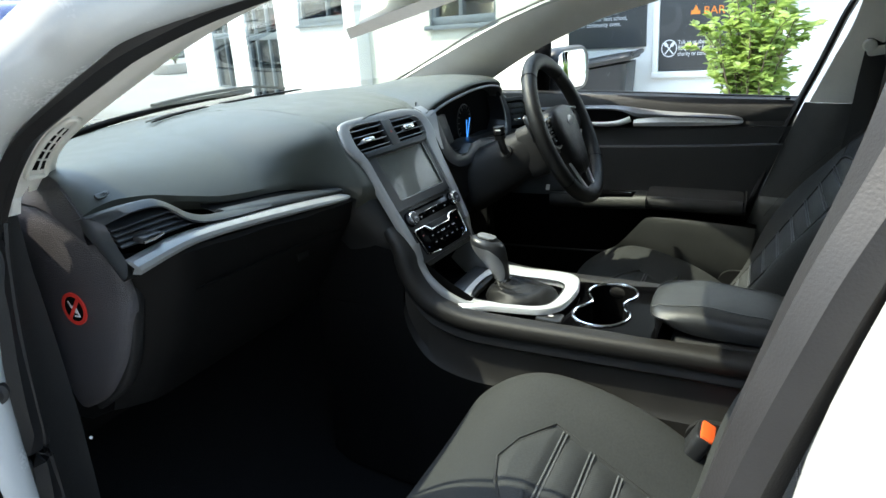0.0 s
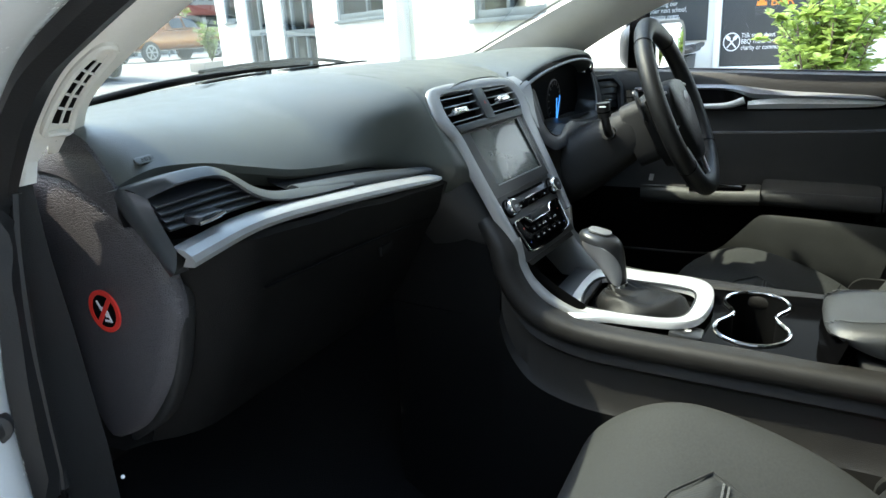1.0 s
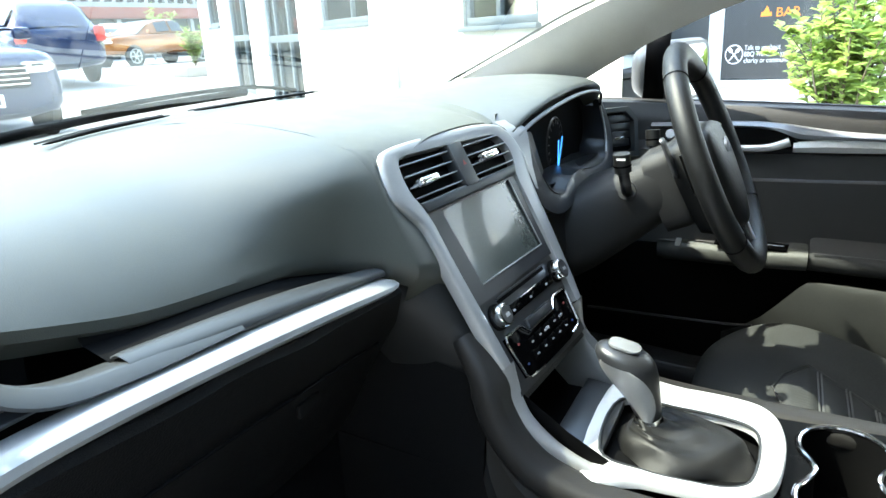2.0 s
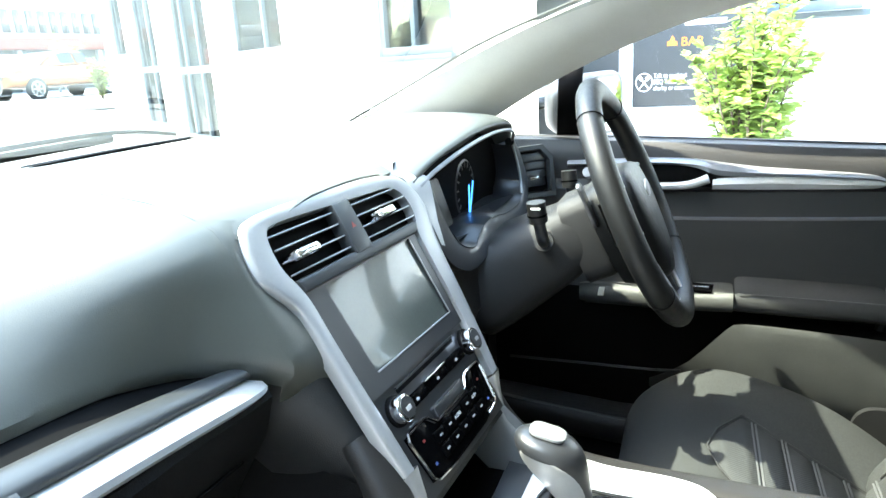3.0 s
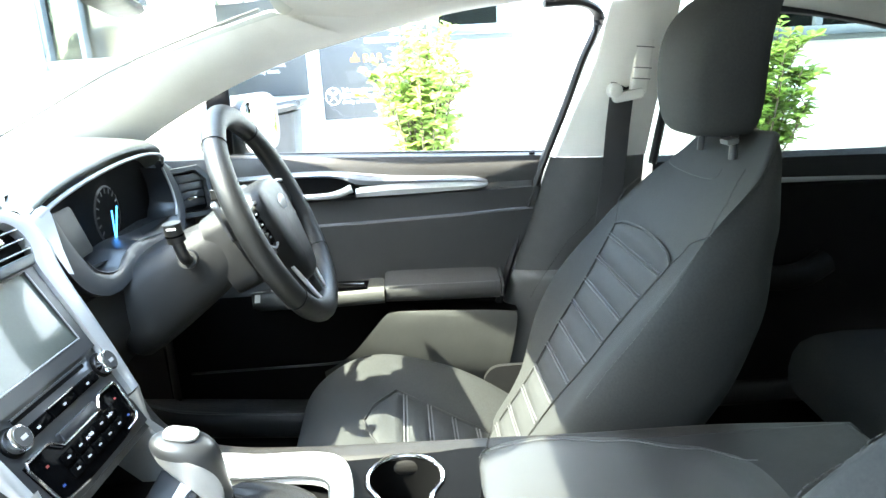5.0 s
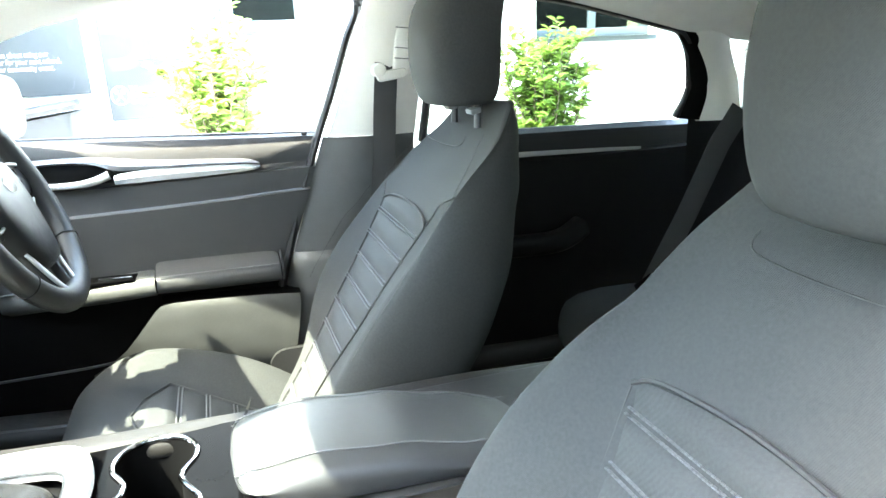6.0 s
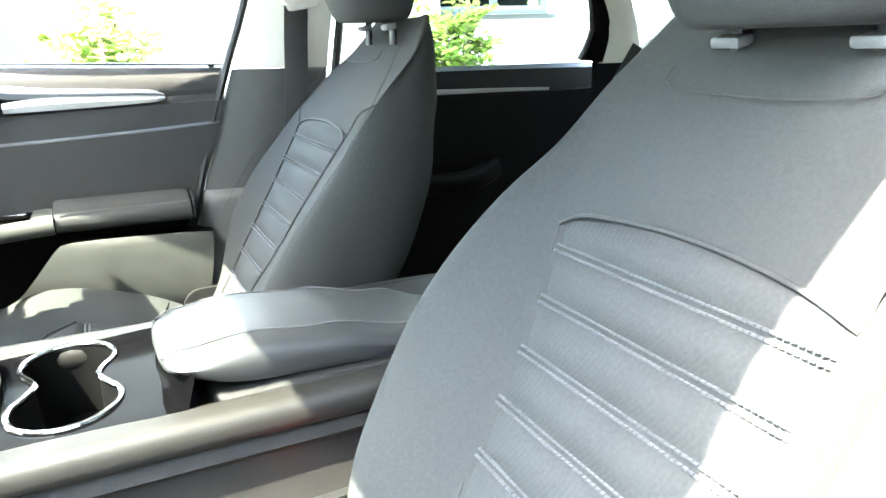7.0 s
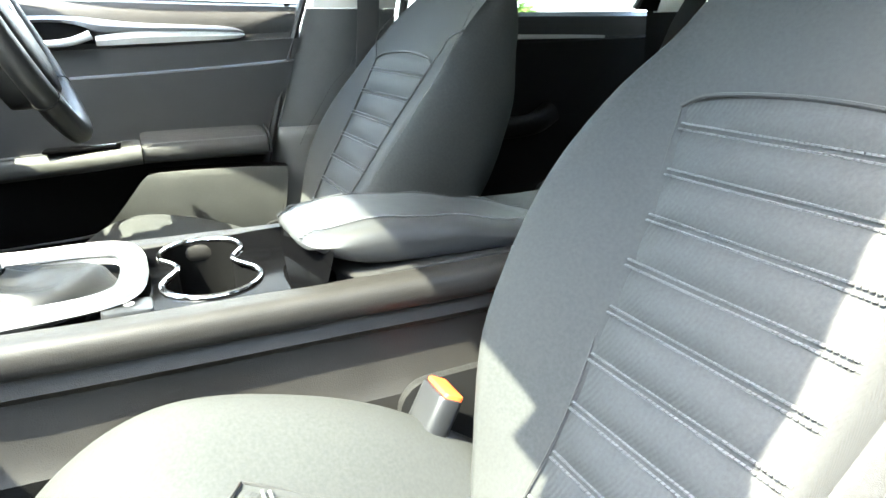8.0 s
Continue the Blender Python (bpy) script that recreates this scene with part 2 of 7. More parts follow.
# ---- the car's shell ----
def lerp(a, b, s):
    return Vector(a) * (1 - s) + Vector(b) * s


def band(edge_a, edge_b, bulge, out, n=10, m=6, thick=0.012):
    """A curved trim between two edge lines, bulging along out, with its edges turned under."""
    a, b = smooth_line(edge_a, n), smooth_line(edge_b, n)
    rows = []
    for p, q in zip(a, b):
        row = [p - Vector(out) * thick]
        for k in range(m + 1):
            s = k / m
            row.append(lerp(p, q, s) + Vector(out) * bulge * math.sin(math.pi * s))
        row.append(q - Vector(out) * thick)
        rows.append(row)
    return sheet(rows)


# floor pan and tunnel side
floor = part("floor", sheet([[(x, y, 0.30 + (0.10 if abs(x) > 0.66 else 0) + max(0, y - 0.75) * 0.45) for x in (-0.78, -0.67, -0.65, -0.3, 0, 0.3, 0.65, 0.67, 0.74)] for y in (-1.5, -0.6, 0, 0.5, 0.75, 0.95, 1.15)]), CARPET)
tagged(floor, "dark carpeted car floor under the seats and pedals", "floor", kind="structure")
bulk = part("wall_bulkhead", sheet([[(x, 1.16, z) for x in (-0.72, 0, 0.72)] for z in (0.3, 0.7, 1.0)]), CARPET)
tagged(bulk, "black bulkhead lining behind the dashboard", "bulkhead", kind="structure")

for s in (-1, 1):
    ob = part("wall_footwell", sheet([[(s * 0.765, 0.86, z), (s * 0.765, 1.2, z), (s * 0.3, 1.22, z)] for z in (0.28, 0.6, 0.99)]), CARPET)
    tagged(ob, "black lining at the side of the footwell", "lining", kind="structure")
# headlining: front edge over the windscreen to the rear window
def roof_z(x, y):
    return between(y, ((-1.75, 1.12), (-1.2, 1.235), (-0.5, 1.305), (0.05, 1.31), (0.35, 1.275))) - 0.07 * (abs(x) / 0.6) ** 3
rows = []
for j in range(19):
    y = -1.6 + 2.03 * j / 18
    rows.append([(x * (0.6 if x > 0 else 0.565), y + (0.01 * (1 - abs(x)) if j == 18 else 0), roof_z(x * 0.6, y)) for x in [k / 8 for k in range(-8, 9)]])
ceiling = part("ceiling", sheet(rows), LINING)
tagged(ceiling, "pale grey woven cloth headlining", "headlining", kind="structure")
roof = part("roof_skin", sheet([[(x * (0.605 if x > 0 else 0.57), y, roof_z(x * 0.6, y) + 0.035) for x in [k / 8 for k in range(-8, 9)]] for y in [-1.65 + 0.2 * k for k in range(11)]]), WHITE)
tagged(roof, "white painted steel car roof", "car roof", kind="structure")

def side_rail(s):
    """The headlining's edge along the door tops, for one side."""
    low = [(s * 0.62, 0.42, 1.165), (s * 0.635, 0.12, 1.228), (s * 0.64, -0.16, 1.24), (s * 0.645, -0.48, 1.21), (s * 0.645, -0.88, 1.122), (s * 0.64, -1.1, 1.09), (s * 0.60, -1.4, 1.06)]
    high = [(s * 0.52, 0.46, 1.225), (s * 0.545, 0.12, 1.262), (s * 0.55, -0.16, 1.262), (s * 0.55, -0.5, 1.238), (s * 0.55, -0.9, 1.205), (s * 0.54, -1.15, 1.175), (s * 0.52, -1.45, 1.12)]
    if s < 0:
        low, high = ([(x + 0.085, y, z) for x, y, z in q] for q in (low, high))
    return band(low, high, 0.012, (-s * 0.5, 0, -0.85))


def a_pillar(s):
    low = [(s * 0.72, 0.79, 0.995), (s * 0.695, 0.66, 1.068), (s * 0.66, 0.53, 1.125), (s * 0.62, 0.40, 1.17), (s * 0.61, 0.32, 1.19)]
    high = [(s * 0.668, 1.02, 1.028), (s * 0.634, 0.86, 1.094), (s * 0.592, 0.70, 1.158), (s * 0.548, 0.56, 1.203), (s * 0.505, 0.44, 1.234)]
    return band(low, high, 0.02, (-s * 0.75, -0.45, -0.2))


# the passenger's pillar trim ends in a tail beside the dashboard and holds a small slotted vent
PILLAR_LOW = [(-0.66, 0.83, 1.03), (-0.66, 0.795, 1.062), (-0.66, 0.758, 1.09), (-0.66, 0.716, 1.111), (-0.66, 0.65, 1.14), (-0.655, 0.575, 1.172), (-0.637, 0.482, 1.206), (-0.600, 0.38, 1.232), (-0.580, 0.30, 1.24)]
PILLAR_MID = [(-0.592, 0.842, 1.026), (-0.595, 0.822, 1.05), (-0.60, 0.786, 1.072), (-0.60, 0.742, 1.095), (-0.60, 0.68, 1.123), (-0.597, 0.59, 1.163), (-0.59, 0.497, 1.198), (-0.56, 0.42, 1.225), (-0.53, 0.38, 1.245)]
PILLAR_HIGH = [(-0.64, 0.98, 1.04), (-0.635, 0.92, 1.06), (-0.62, 0.86, 1.10), (-0.60, 0.79, 1.13), (-0.575, 0.70, 1.165), (-0.55, 0.61, 1.192), (-0.52, 0.55, 1.212), (-0.49, 0.46, 1.236), (-0.48, 0.40, 1.25)]
LOW, MID, HIGH = (smooth_line(q, 8) for q in (PILLAR_LOW, PILLAR_MID, PILLAR_HIGH))


def on_pillar(k, q, out=0.0):
    """A place on the passenger's pillar trim: k along it, q from its door edge to its inner edge."""
    bow = Vector((-0.55, -0.75, -0.35)) * (0.012 * math.sin(math.pi * min(1, max(0, q))) + out)
    i = min(int(k), len(LOW) - 2)
    return lerp(lerp(LOW[i], LOW[i + 1], k - i), lerp(MID[i], MID[i + 1], k - i), q) + bow


def left_pillar():
    rows = []
    for k in range(len(LOW)):
        row = [LOW[k] + Vector((0.02, 0.03, 0))] + [on_pillar(k, j / 8) for j in range(9)]
        rows.append(row + [lerp(MID[k], HIGH[k], 0.3) + Vector((0.012, 0.01, 0)), HIGH[k]])
    bm = sheet(rows)
    # tail between the seal and the dashboard's end
    tail = [[(-0.640, 0.885, 0.980), (-0.661, 0.855, 0.986), (-0.657, 0.845, 0.9875), (-0.650, 0.838, 0.989), (-0.640, 0.86, 0.989)],
            [(-0.640, 0.875, 1.006), (-0.661, 0.843, 1.009), (-0.654, 0.838, 1.008), (-0.642, 0.842, 1.007), (-0.632, 0.86, 1.007)]]
    rows = tail + [[LOW[0] + Vector((0.02, 0.03, 0)), on_pillar(0, 0), on_pillar(0, 0.2), on_pillar(0, 0.45), on_pillar(0, 0.5) + Vector((0, 0.02, -0.003))]]
    bm = sheet(rows, bm=bm)
    foot = [[on_pillar(0, 0.42 + 0.58 * j / 5) for j in range(6)], [on_pillar(0, 0.42 + 0.58 * j / 5) + Vector((0.004, 0.012, -0.012)) for j in range(6)]]
    return sheet(foot, bm=bm)


for s, where in ((1, "driver's"), (-1, "passenger's")):
    ob = part("trim_roof_rail", side_rail(s), CREAM)
    tagged(ob, "pale grey plastic roof rail trim above the " + where + " door", "roof trim", kind="structure")
    ob = part("trim_a_pillar", a_pillar(s) if s > 0 else left_pillar(), CREAM)
    tagged(ob, "pale grey plastic windscreen pillar trim on the " + where + " side", "pillar trim", kind="structure")

grille = thing("pillar_vent", (-0.64, 0.78, 1.07), "pale grey slotted demister vent in the windscreen pillar", "air vent", kind="structure")
K0, K1 = 3.0, 24.0
def vent_q(k, s):
    return 0.30 + s * (0.44 - 0.12 * (k - K0) / (K1 - K0))
ring = [(K0, 0.0), (K0, 0.5), (K0, 1.0), (9.0, 1.03), (16.0, 1.02), (21.0, 0.98), (K1, 0.85), (K1 + 0.6, 0.5), (K1, 0.12), (21.0, 0.0), (16.0, -0.03), (9.0, -0.03)]
part("rim", tube(smooth_line([on_pillar(k, vent_q(k, s), 0.0015) for k, s in ring], 4, True), 0.0035, 8, True), CREAM, grille, "raised pale rim")
part("hollow", sheet([[on_pillar(K0 + 2 + (K1 - K0 - 5) * i / 10, vent_q(K0 + 2 + (K1 - K0 - 5) * i / 10, 0.16 + 0.68 * j / 4), 0.001) for j in range(5)] for i in range(11)]), BLACK, grille, "dark slots")
part("bar", tube([on_pillar(k, vent_q(k, 0.5), 0.0022) for k in (K0 + 2, 8, 13, 18, K1 - 3)], 0.0013, 6), CREAM, grille)
for k in (K0 + 5.5, K0 + 9.0, K0 + 12.3, K0 + 15.2):
    part("bar", tube([on_pillar(k, vent_q(k, s), 0.0022) for s in (0.12, 0.5, 0.88)], 0.0013, 6), CREAM, grille)

# driver's side centre pillar: pale upper trim, dark lower trim
up_front = [(0.700, -0.062, 0.945), (0.690, -0.10, 1.04), (0.675, -0.135, 1.13), (0.65, -0.155, 1.235)]
up_back = [(0.700, -0.245, 0.94), (0.690, -0.26, 1.04), (0.675, -0.275, 1.13), (0.65, -0.285, 1.23)]
ob = part("trim_b_pillar_upper", band(up_front, up_back, 0.018, (-1, 0, 0)), CREAM)
tagged(ob, "pale grey upper centre pillar trim carrying the seat belt", "pillar trim", kind="structure")
low_front = [(0.703, -0.052, 0.945), (0.701, -0.013, 0.84), (0.70, 0.030, 0.71), (0.70, 0.072, 0.57), (0.69, 0.13, 0.44)]
low_back = [(0.705, -0.245, 0.94), (0.70, -0.235, 0.83), (0.695, -0.22, 0.69), (0.69, -0.20, 0.53), (0.685, -0.19, 0.43)]
ob = part("trim_b_pillar_lower", band(low_front, low_back, 0.022, (-1, 0, 0)), PILLAR)
tagged(ob, "grey grained lower centre pillar trim", "pillar trim", kind="structure")
rows = []
for p, q in zip(smooth_line([(0.699, 0.034, 0.700), (0.698, 0.060, 0.60), (0.690, 0.095, 0.50), (0.672, 0.14, 0.425)], 5), smooth_line([(0.694, -0.20, 0.700), (0.688, -0.19, 0.60), (0.684, -0.18, 0.50), (0.672, -0.17, 0.425)], 5)):
    rows.append([p + Vector((0.006, 0.004, 0)), p + Vector((-0.014, 0, 0)), lerp(p, q, 0.3) + Vector((-0.034, 0, 0)), lerp(p, q, 0.7) + Vector((-0.034, 0, 0)), q])
rows.insert(0, [p + Vector((0.014 if 0 < k < 4 else 0, 0, 0.012)) for k, p in enumerate(rows[0])])
ob = part("trim_b_pillar_foot", sheet(rows), PILLAR, sub=1)
tagged(ob, "grey grained foot of the centre pillar with a ledge", "pillar trim", kind="structure")
ob = part("trim_sill", sweep([(0.69, -0.9, 0.40), (0.69, 0.0, 0.41), (0.685, 0.5, 0.41), (0.67, 0.9, 0.45)], rounded(0.09, 0.06, 0.02)), HARD)
tagged(ob, "dark plastic sill trim along the driver's door", "sill trim", kind="structure")
ob = part("trim_sill_edge", tube(smooth_line([(0.652, 0.30, 0.437), (0.650, 0.48, 0.437), (0.648, 0.62, 0.450), (0.640, 0.74, 0.470), (0.625, 0.80, 0.50)], 6), 0.003, 6), SMOOTH)
tagged(ob, "smooth dark edge along the driver's sill", "sill trim", kind="structure")
# rear pillars
for s in (1, -1):
    cf = [(s * 0.68, -0.95, 0.915), (s * 0.672, -0.945, 1.0), (s * 0.66, -0.90, 1.09), (s * 0.64, -0.86, 1.15)]
    cb = [(s * 0.66, -1.06, 0.915), (s * 0.655, -1.04, 1.0), (s * 0.645, -1.0, 1.09), (s * 0.62, -0.97, 1.16)]
    ob = part("trim_c_pillar", band(cf, cb, 0.015, (-s, 0, 0)), CREAM)
    tagged(ob, "pale grey rear pillar trim", "pillar trim", kind="structure")
    qf = [(s * 0.64, -1.22, 0.93), (s * 0.63, -1.26, 1.0), (s * 0.60, -1.27, 1.09), (s * 0.57, -1.2, 1.16)]
    qb = [(s * 0.55, -1.62, 0.95), (s * 0.54, -1.6, 1.02), (s * 0.53, -1.5, 1.10), (s * 0.53, -1.3, 1.18)]
    ob = part("trim_d_pillar", band(qf, qb, 0.02, (-s, 0.2, 0)), CREAM)
    tagged(ob, "pale grey rearmost pillar trim", "pillar trim", kind="structure")
    # near-black colour carries the shade beside the back seat
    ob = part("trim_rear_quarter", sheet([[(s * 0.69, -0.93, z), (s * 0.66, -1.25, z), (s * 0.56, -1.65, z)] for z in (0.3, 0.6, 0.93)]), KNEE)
    tagged(ob, "rear quarter panel beside the back seat, shade put into near-black colour", "quarter trim", kind="structure")
shelf = part("trim_parcel_shelf", box((1.2, 0.5, 0.03), (0, -1.45, 0.915), r=0.01), CARPET)
tagged(shelf, "dark parcel shelf behind the back seat", "parcel shelf", kind="structure")
back_wall = part("wall_rear", sheet([[(x, -1.7, z) for x in (-0.7, 0, 0.7)] for z in (0.3, 0.6, 0.93)]), CARPET)
tagged(back_wall, "dark panel behind the back seat", "panel", kind="structure")
far_side = part("wall_rear_door", sheet([[(-0.72, y, z) for y in (-1.0, -0.6, -0.12)] for z in (0.3, 0.6, 0.93)]), HARD)
tagged(far_side, "dark rear door panel on the passenger side", "door panel", kind="structure")

# glass
def pane(name, rows, mat, label):
    ob = part(name, sheet(rows), mat)
    ob.visible_shadow = mat is not CLEAR
    return tagged(ob, label, "window", kind="structure")

rows = []
for j in range(9):
    s = j / 8
    half = 0.66 - 0.14 * s
    rows.append([(half * k / 6, (1.26 - 0.20 * (abs(k) / 6) ** 2) * (1 - s) + (0.432 - 0.03 * (abs(k) / 6) ** 2) * s, 1.005 + 0.262 * s + 0.03 * math.sin(math.pi * s) - 0.035 * (k / 6) ** 2 * s) for k in range(-6, 7)])
pane("window_1", rows, WINDSCREEN, "clear curved laminated windscreen")
pane("window_2", [[(0.755 - 0.085 * (z - 0.95) / 0.28, y, z) for y in (0.80, 0.5, 0.2, -0.1)] for z in (0.94, 1.05, 1.15, 1.24)], CLEAR, "clear side window of the driver's door")
pane("window_3", [[(0.745 - 0.085 * (z - 0.93) / 0.28, y, z) for y in (-0.2, -0.5, -0.93)] for z in (0.91, 1.05, 1.15, 1.24)], TINTED, "clear side window of the rear door")
pane("window_4", [[(0.69 - 0.06 * (z - 0.93) / 0.28, y, z) for y in (-1.0, -1.3)] for z in (0.93, 1.05, 1.14)], TINTED, "small rear quarter window")
pane("window_6", [[(-0.745 + 0.085 * (z - 0.93) / 0.28, y, z) for y in (-0.2, -0.5, -0.93)] for z in (0.91, 1.05, 1.15, 1.24)], TINTED, "dark side window of the passenger side rear door")
pane("window_5", [[(0.55 * k / 4, -1.75 + 0.6 * s, 0.93 + 0.26 * s) for k in range(-4, 5)] for s in (0, 0.5, 1)], TINTED, "sloping rear window")

# window surrounds in black rubber
def seal(name, path, r, label, mat=RUBBER, closed=False, flat=0.6):
    ob = part(name, tube(smooth_line(path, 6, closed), r, 8, closed, flat), mat)
    return tagged(ob, label, "seal", kind="structure")

seal("trim_window_seal", [(0.735, 0.80, 0.985), (0.735, 0.5, 0.977), (0.735, 0.2, 0.964), (0.735, -0.05, 0.952)], 0.006, "black window seal along the driver's door")
seal("trim_door_seal", [(0.700, 0.135, 0.45), (0.704, 0.085, 0.57), (0.705, 0.042, 0.71), (0.706, 0.000, 0.84), (0.706, -0.040, 0.945), (0.702, -0.075, 1.03), (0.694, -0.112, 1.13), (0.680, -0.140, 1.205), (0.662, -0.10, 1.235), (0.658, -0.03, 1.236)], 0.0125, "black door seal around the driver's door opening", flat=0.7)
ob = part("trim_rear_door_frame", sheet([[(0.664, -0.862, 1.128), (0.652, -0.905, 1.122)], [(0.670, -0.902, 1.07), (0.662, -0.952, 1.07)], [(0.684, -0.926, 1.0), (0.672, -0.975, 1.0)], [(0.700, -0.906, 0.925), (0.682, -0.990, 0.915)]]), BLACK)
ob.modifiers.new("thick", "SOLIDIFY").thickness = 0.012
tagged(ob, "black frame behind the rear door window", "window frame", kind="structure")
seal("trim_rear_door_seal", [(0.70, -0.26, 0.92), (0.69, -0.28, 1.05), (0.668, -0.295, 1.195), (0.655, -0.50, 1.205), (0.655, -0.80, 1.142), (0.662, -0.885, 1.11), (0.682, -0.925, 1.01), (0.70, -0.90, 0.925)], 0.013, "black seal around the rear door window", flat=0.7)
for s in (1, -1):
    seal("trim_windscreen_seal", [(s * 0.668, 1.05, 1.020), (s * (0.635 if s > 0 else 0.62), 0.89, 1.090), (s * (0.588 if s > 0 else 0.57), 0.73, 1.158), (s * (0.543 if s > 0 else 0.525), 0.56, 1.211), (s * (0.512 if s > 0 else 0.5), 0.46, 1.238)], 0.004, "thin black edge of the windscreen")

# driver's door mirror triangle
ob = part("trim_mirror_corner", sheet([[(0.735, 0.628, 0.972), (0.695, 0.615, 1.112)], [(0.735, 0.588, 0.972), (0.695, 0.570, 1.125)]]), BLACK)
ob.modifiers.new("thick", "SOLIDIFY").thickness = 0.02
tagged(ob, "black quarter post of the driver's window", "window post", kind="structure")

# passenger's door opening: painted body, seals, hinge pillar
body_a = [(-0.757, 0.82, 0.30), (-0.757, 0.82, 0.60), (-0.757, 0.82, 0.80), (-0.748, 0.815, 0.90), (-0.738, 0.81, 0.985), (-0.736, 0.782, 1.045), (-0.735, 0.748, 1.085), (-0.733, 0.708, 1.118), (-0.73, 0.656, 1.146), (-0.725, 0.588, 1.179), (-0.715, 0.515, 1.208), (-0.59, 0.428, 1.246), (-0.565, 0.33, 1.268), (-0.525, 0.15, 1.294), (-0.515, -0.10, 1.30)]
ob = part("door_opening_front", tube(smooth_line([(x - 0.020, y - 0.016, z + 0.006) for x, y, z in body_a], 5), 0.034, 14, up=(1, 0.3, 0)), WHITE)
tagged(ob, "white painted front pillar of the passenger's door opening", "car body", kind="structure")
ob = part("body_hinge_pillar", sheet([[(-0.75, 0.79, z), (-0.79, 0.80, z), (-0.83, 0.83, z), (-0.86, 0.88, z), (-0.87, 1.0, z), (-0.87, 2.3, z - 0.05)] for z in (0.25, 0.5, 0.75, 0.9, 1.0)]), WHITE)
tagged(ob, "white painted hinge pillar and front wing", "car body", kind="structure")
ob = part("body_wing_top", sheet([[(-0.87, y, 0.98 - 0.05 * (y - 0.8)), (-0.80, y, 1.005 - 0.05 * (y - 0.8)), (-0.77 + min(0.1, max(0, y - 0.9)), y, 1.0 - 0.05 * (y - 0.8))] for y in (0.80, 0.9, 1.1, 1.5, 2.3)]), WHITE)
tagged(ob, "white painted top of the front wing", "car body", kind="structure")
seal_a = [(-0.71, 0.842, 0.33), (-0.712, 0.845, 0.585), (-0.715, 0.845, 0.70), (-0.711, 0.845, 0.84), (-0.702, 0.846, 0.92), (-0.690, 0.845, 0.985), (-0.686, 0.815, 1.034), (-0.686, 0.783, 1.067), (-0.686, 0.745, 1.097), (-0.684, 0.703, 1.119), (-0.682, 0.637, 1.149), (-0.678, 0.562, 1.181), (-0.652, 0.47, 1.213), (-0.598, 0.38, 1.236), (-0.553, 0.13, 1.252), (-0.548, -0.05, 1.257)]
seal("trim_opening_seal", seal_a, 0.0235, "thick black rubber seal round the passenger's door opening", flat=0.85)
seal("trim_seal_rib", [(x + 0.016, y - 0.012, z) for x, y, z in seal_a[:6]], 0.006, "thin rib of the black door seal", flat=0.9)
# added hidden sheet keeps sun from leaking between seal and pillar trim
core = [[Vector(p) + Vector((-0.03, -0.008, 0.012)), Vector(p) + Vector((0.012, 0.012, 0.01)), Vector(q) + Vector((0.02, 0.03, 0.004))] for p, q in zip(seal_a[6:14], PILLAR_LOW)]
ob = part("trim_leak_sheet", sheet(core), BLACK)
tagged(ob, "black sheet added behind the door seal to stop sun leaks", "car body", kind="structure")
ob = part("trim_kick_panel", sheet(list(zip(*[[(-0.70, 0.84, z) for z in (0.30, 0.585, 0.70, 0.84, 0.92, 0.988)], [(-0.665, 0.855, z) for z in (0.30, 0.585, 0.70, 0.84, 0.92, 0.988)], [(x, 0.852, z) for x, z in ((-0.64, 0.30), (-0.636, 0.585), (-0.635, 0.70), (-0.641, 0.84), (-0.646, 0.92), (-0.646, 0.988))], [(-0.62, 0.93, z) for z in (0.30, 0.585, 0.70, 0.84, 0.92, 0.988)], [(-0.62, 1.15, z) for z in (0.30, 0.585, 0.70, 0.84, 0.92, 0.988)]]))), HARD)
tagged(ob, "dark kick panel beside the passenger's footwell", "kick panel", kind="structure")
ob = part("trim_kick_clip", slab(circle(0.0022, 12), 0.002, 0.0005, pose(-0.63, 0.848, 0.66, 90, 0, -30)), PALE)
tagged(ob, "small pale clip on the kick panel", "clip", kind="structure")
ob = part("trim_kick_panel_right", sheet([[(0.700, 0.755, z), (0.722, 0.78, z), (0.725, 0.95, z), (0.715, 1.2, z)] for z in (0.30, 0.5, 0.7, 0.88)]), HARD)
ob.modifiers.new("thick", "SOLIDIFY").thickness = 0.006
tagged(ob, "dark kick panel beside the driver's footwell", "kick panel", kind="structure")
# outer pillar skin on the driver's side
ob = part("body_pillar_right", tube(smooth_line([(0.775, 0.95, 0.95), (0.76, 0.83, 1.01), (0.735, 0.71, 1.095), (0.70, 0.57, 1.17), (0.67, 0.42, 1.228), (0.66, 0.15, 1.275), (0.66, -0.2, 1.285), (0.665, -0.5, 1.26), (0.66, -0.9, 1.17), (0.64, -1.3, 1.10)], 5), 0.028, 10), WHITE)
tagged(ob, "white painted outer pillar and roof edge", "car body", kind="structure")
strap = thing("door_check_strap", (-0.80, 0.77, 0.86), "black door check strap bolted to the white hinge pillar", "door strap")
part("bolt", slab(circle(0.014, 16), 0.012, 0.004, pose(-0.764, 0.783, 0.818, 90, 0, -30)), RUBBER, strap, "round black bolt")
part("arm", sweep([(-0.764, 0.775, 0.818), (-0.785, 0.775, 0.816), (-0.85, 0.76, 0.805)], rounded(0.012, 0.016, 0.004)), RUBBER, strap, "flat black arm")
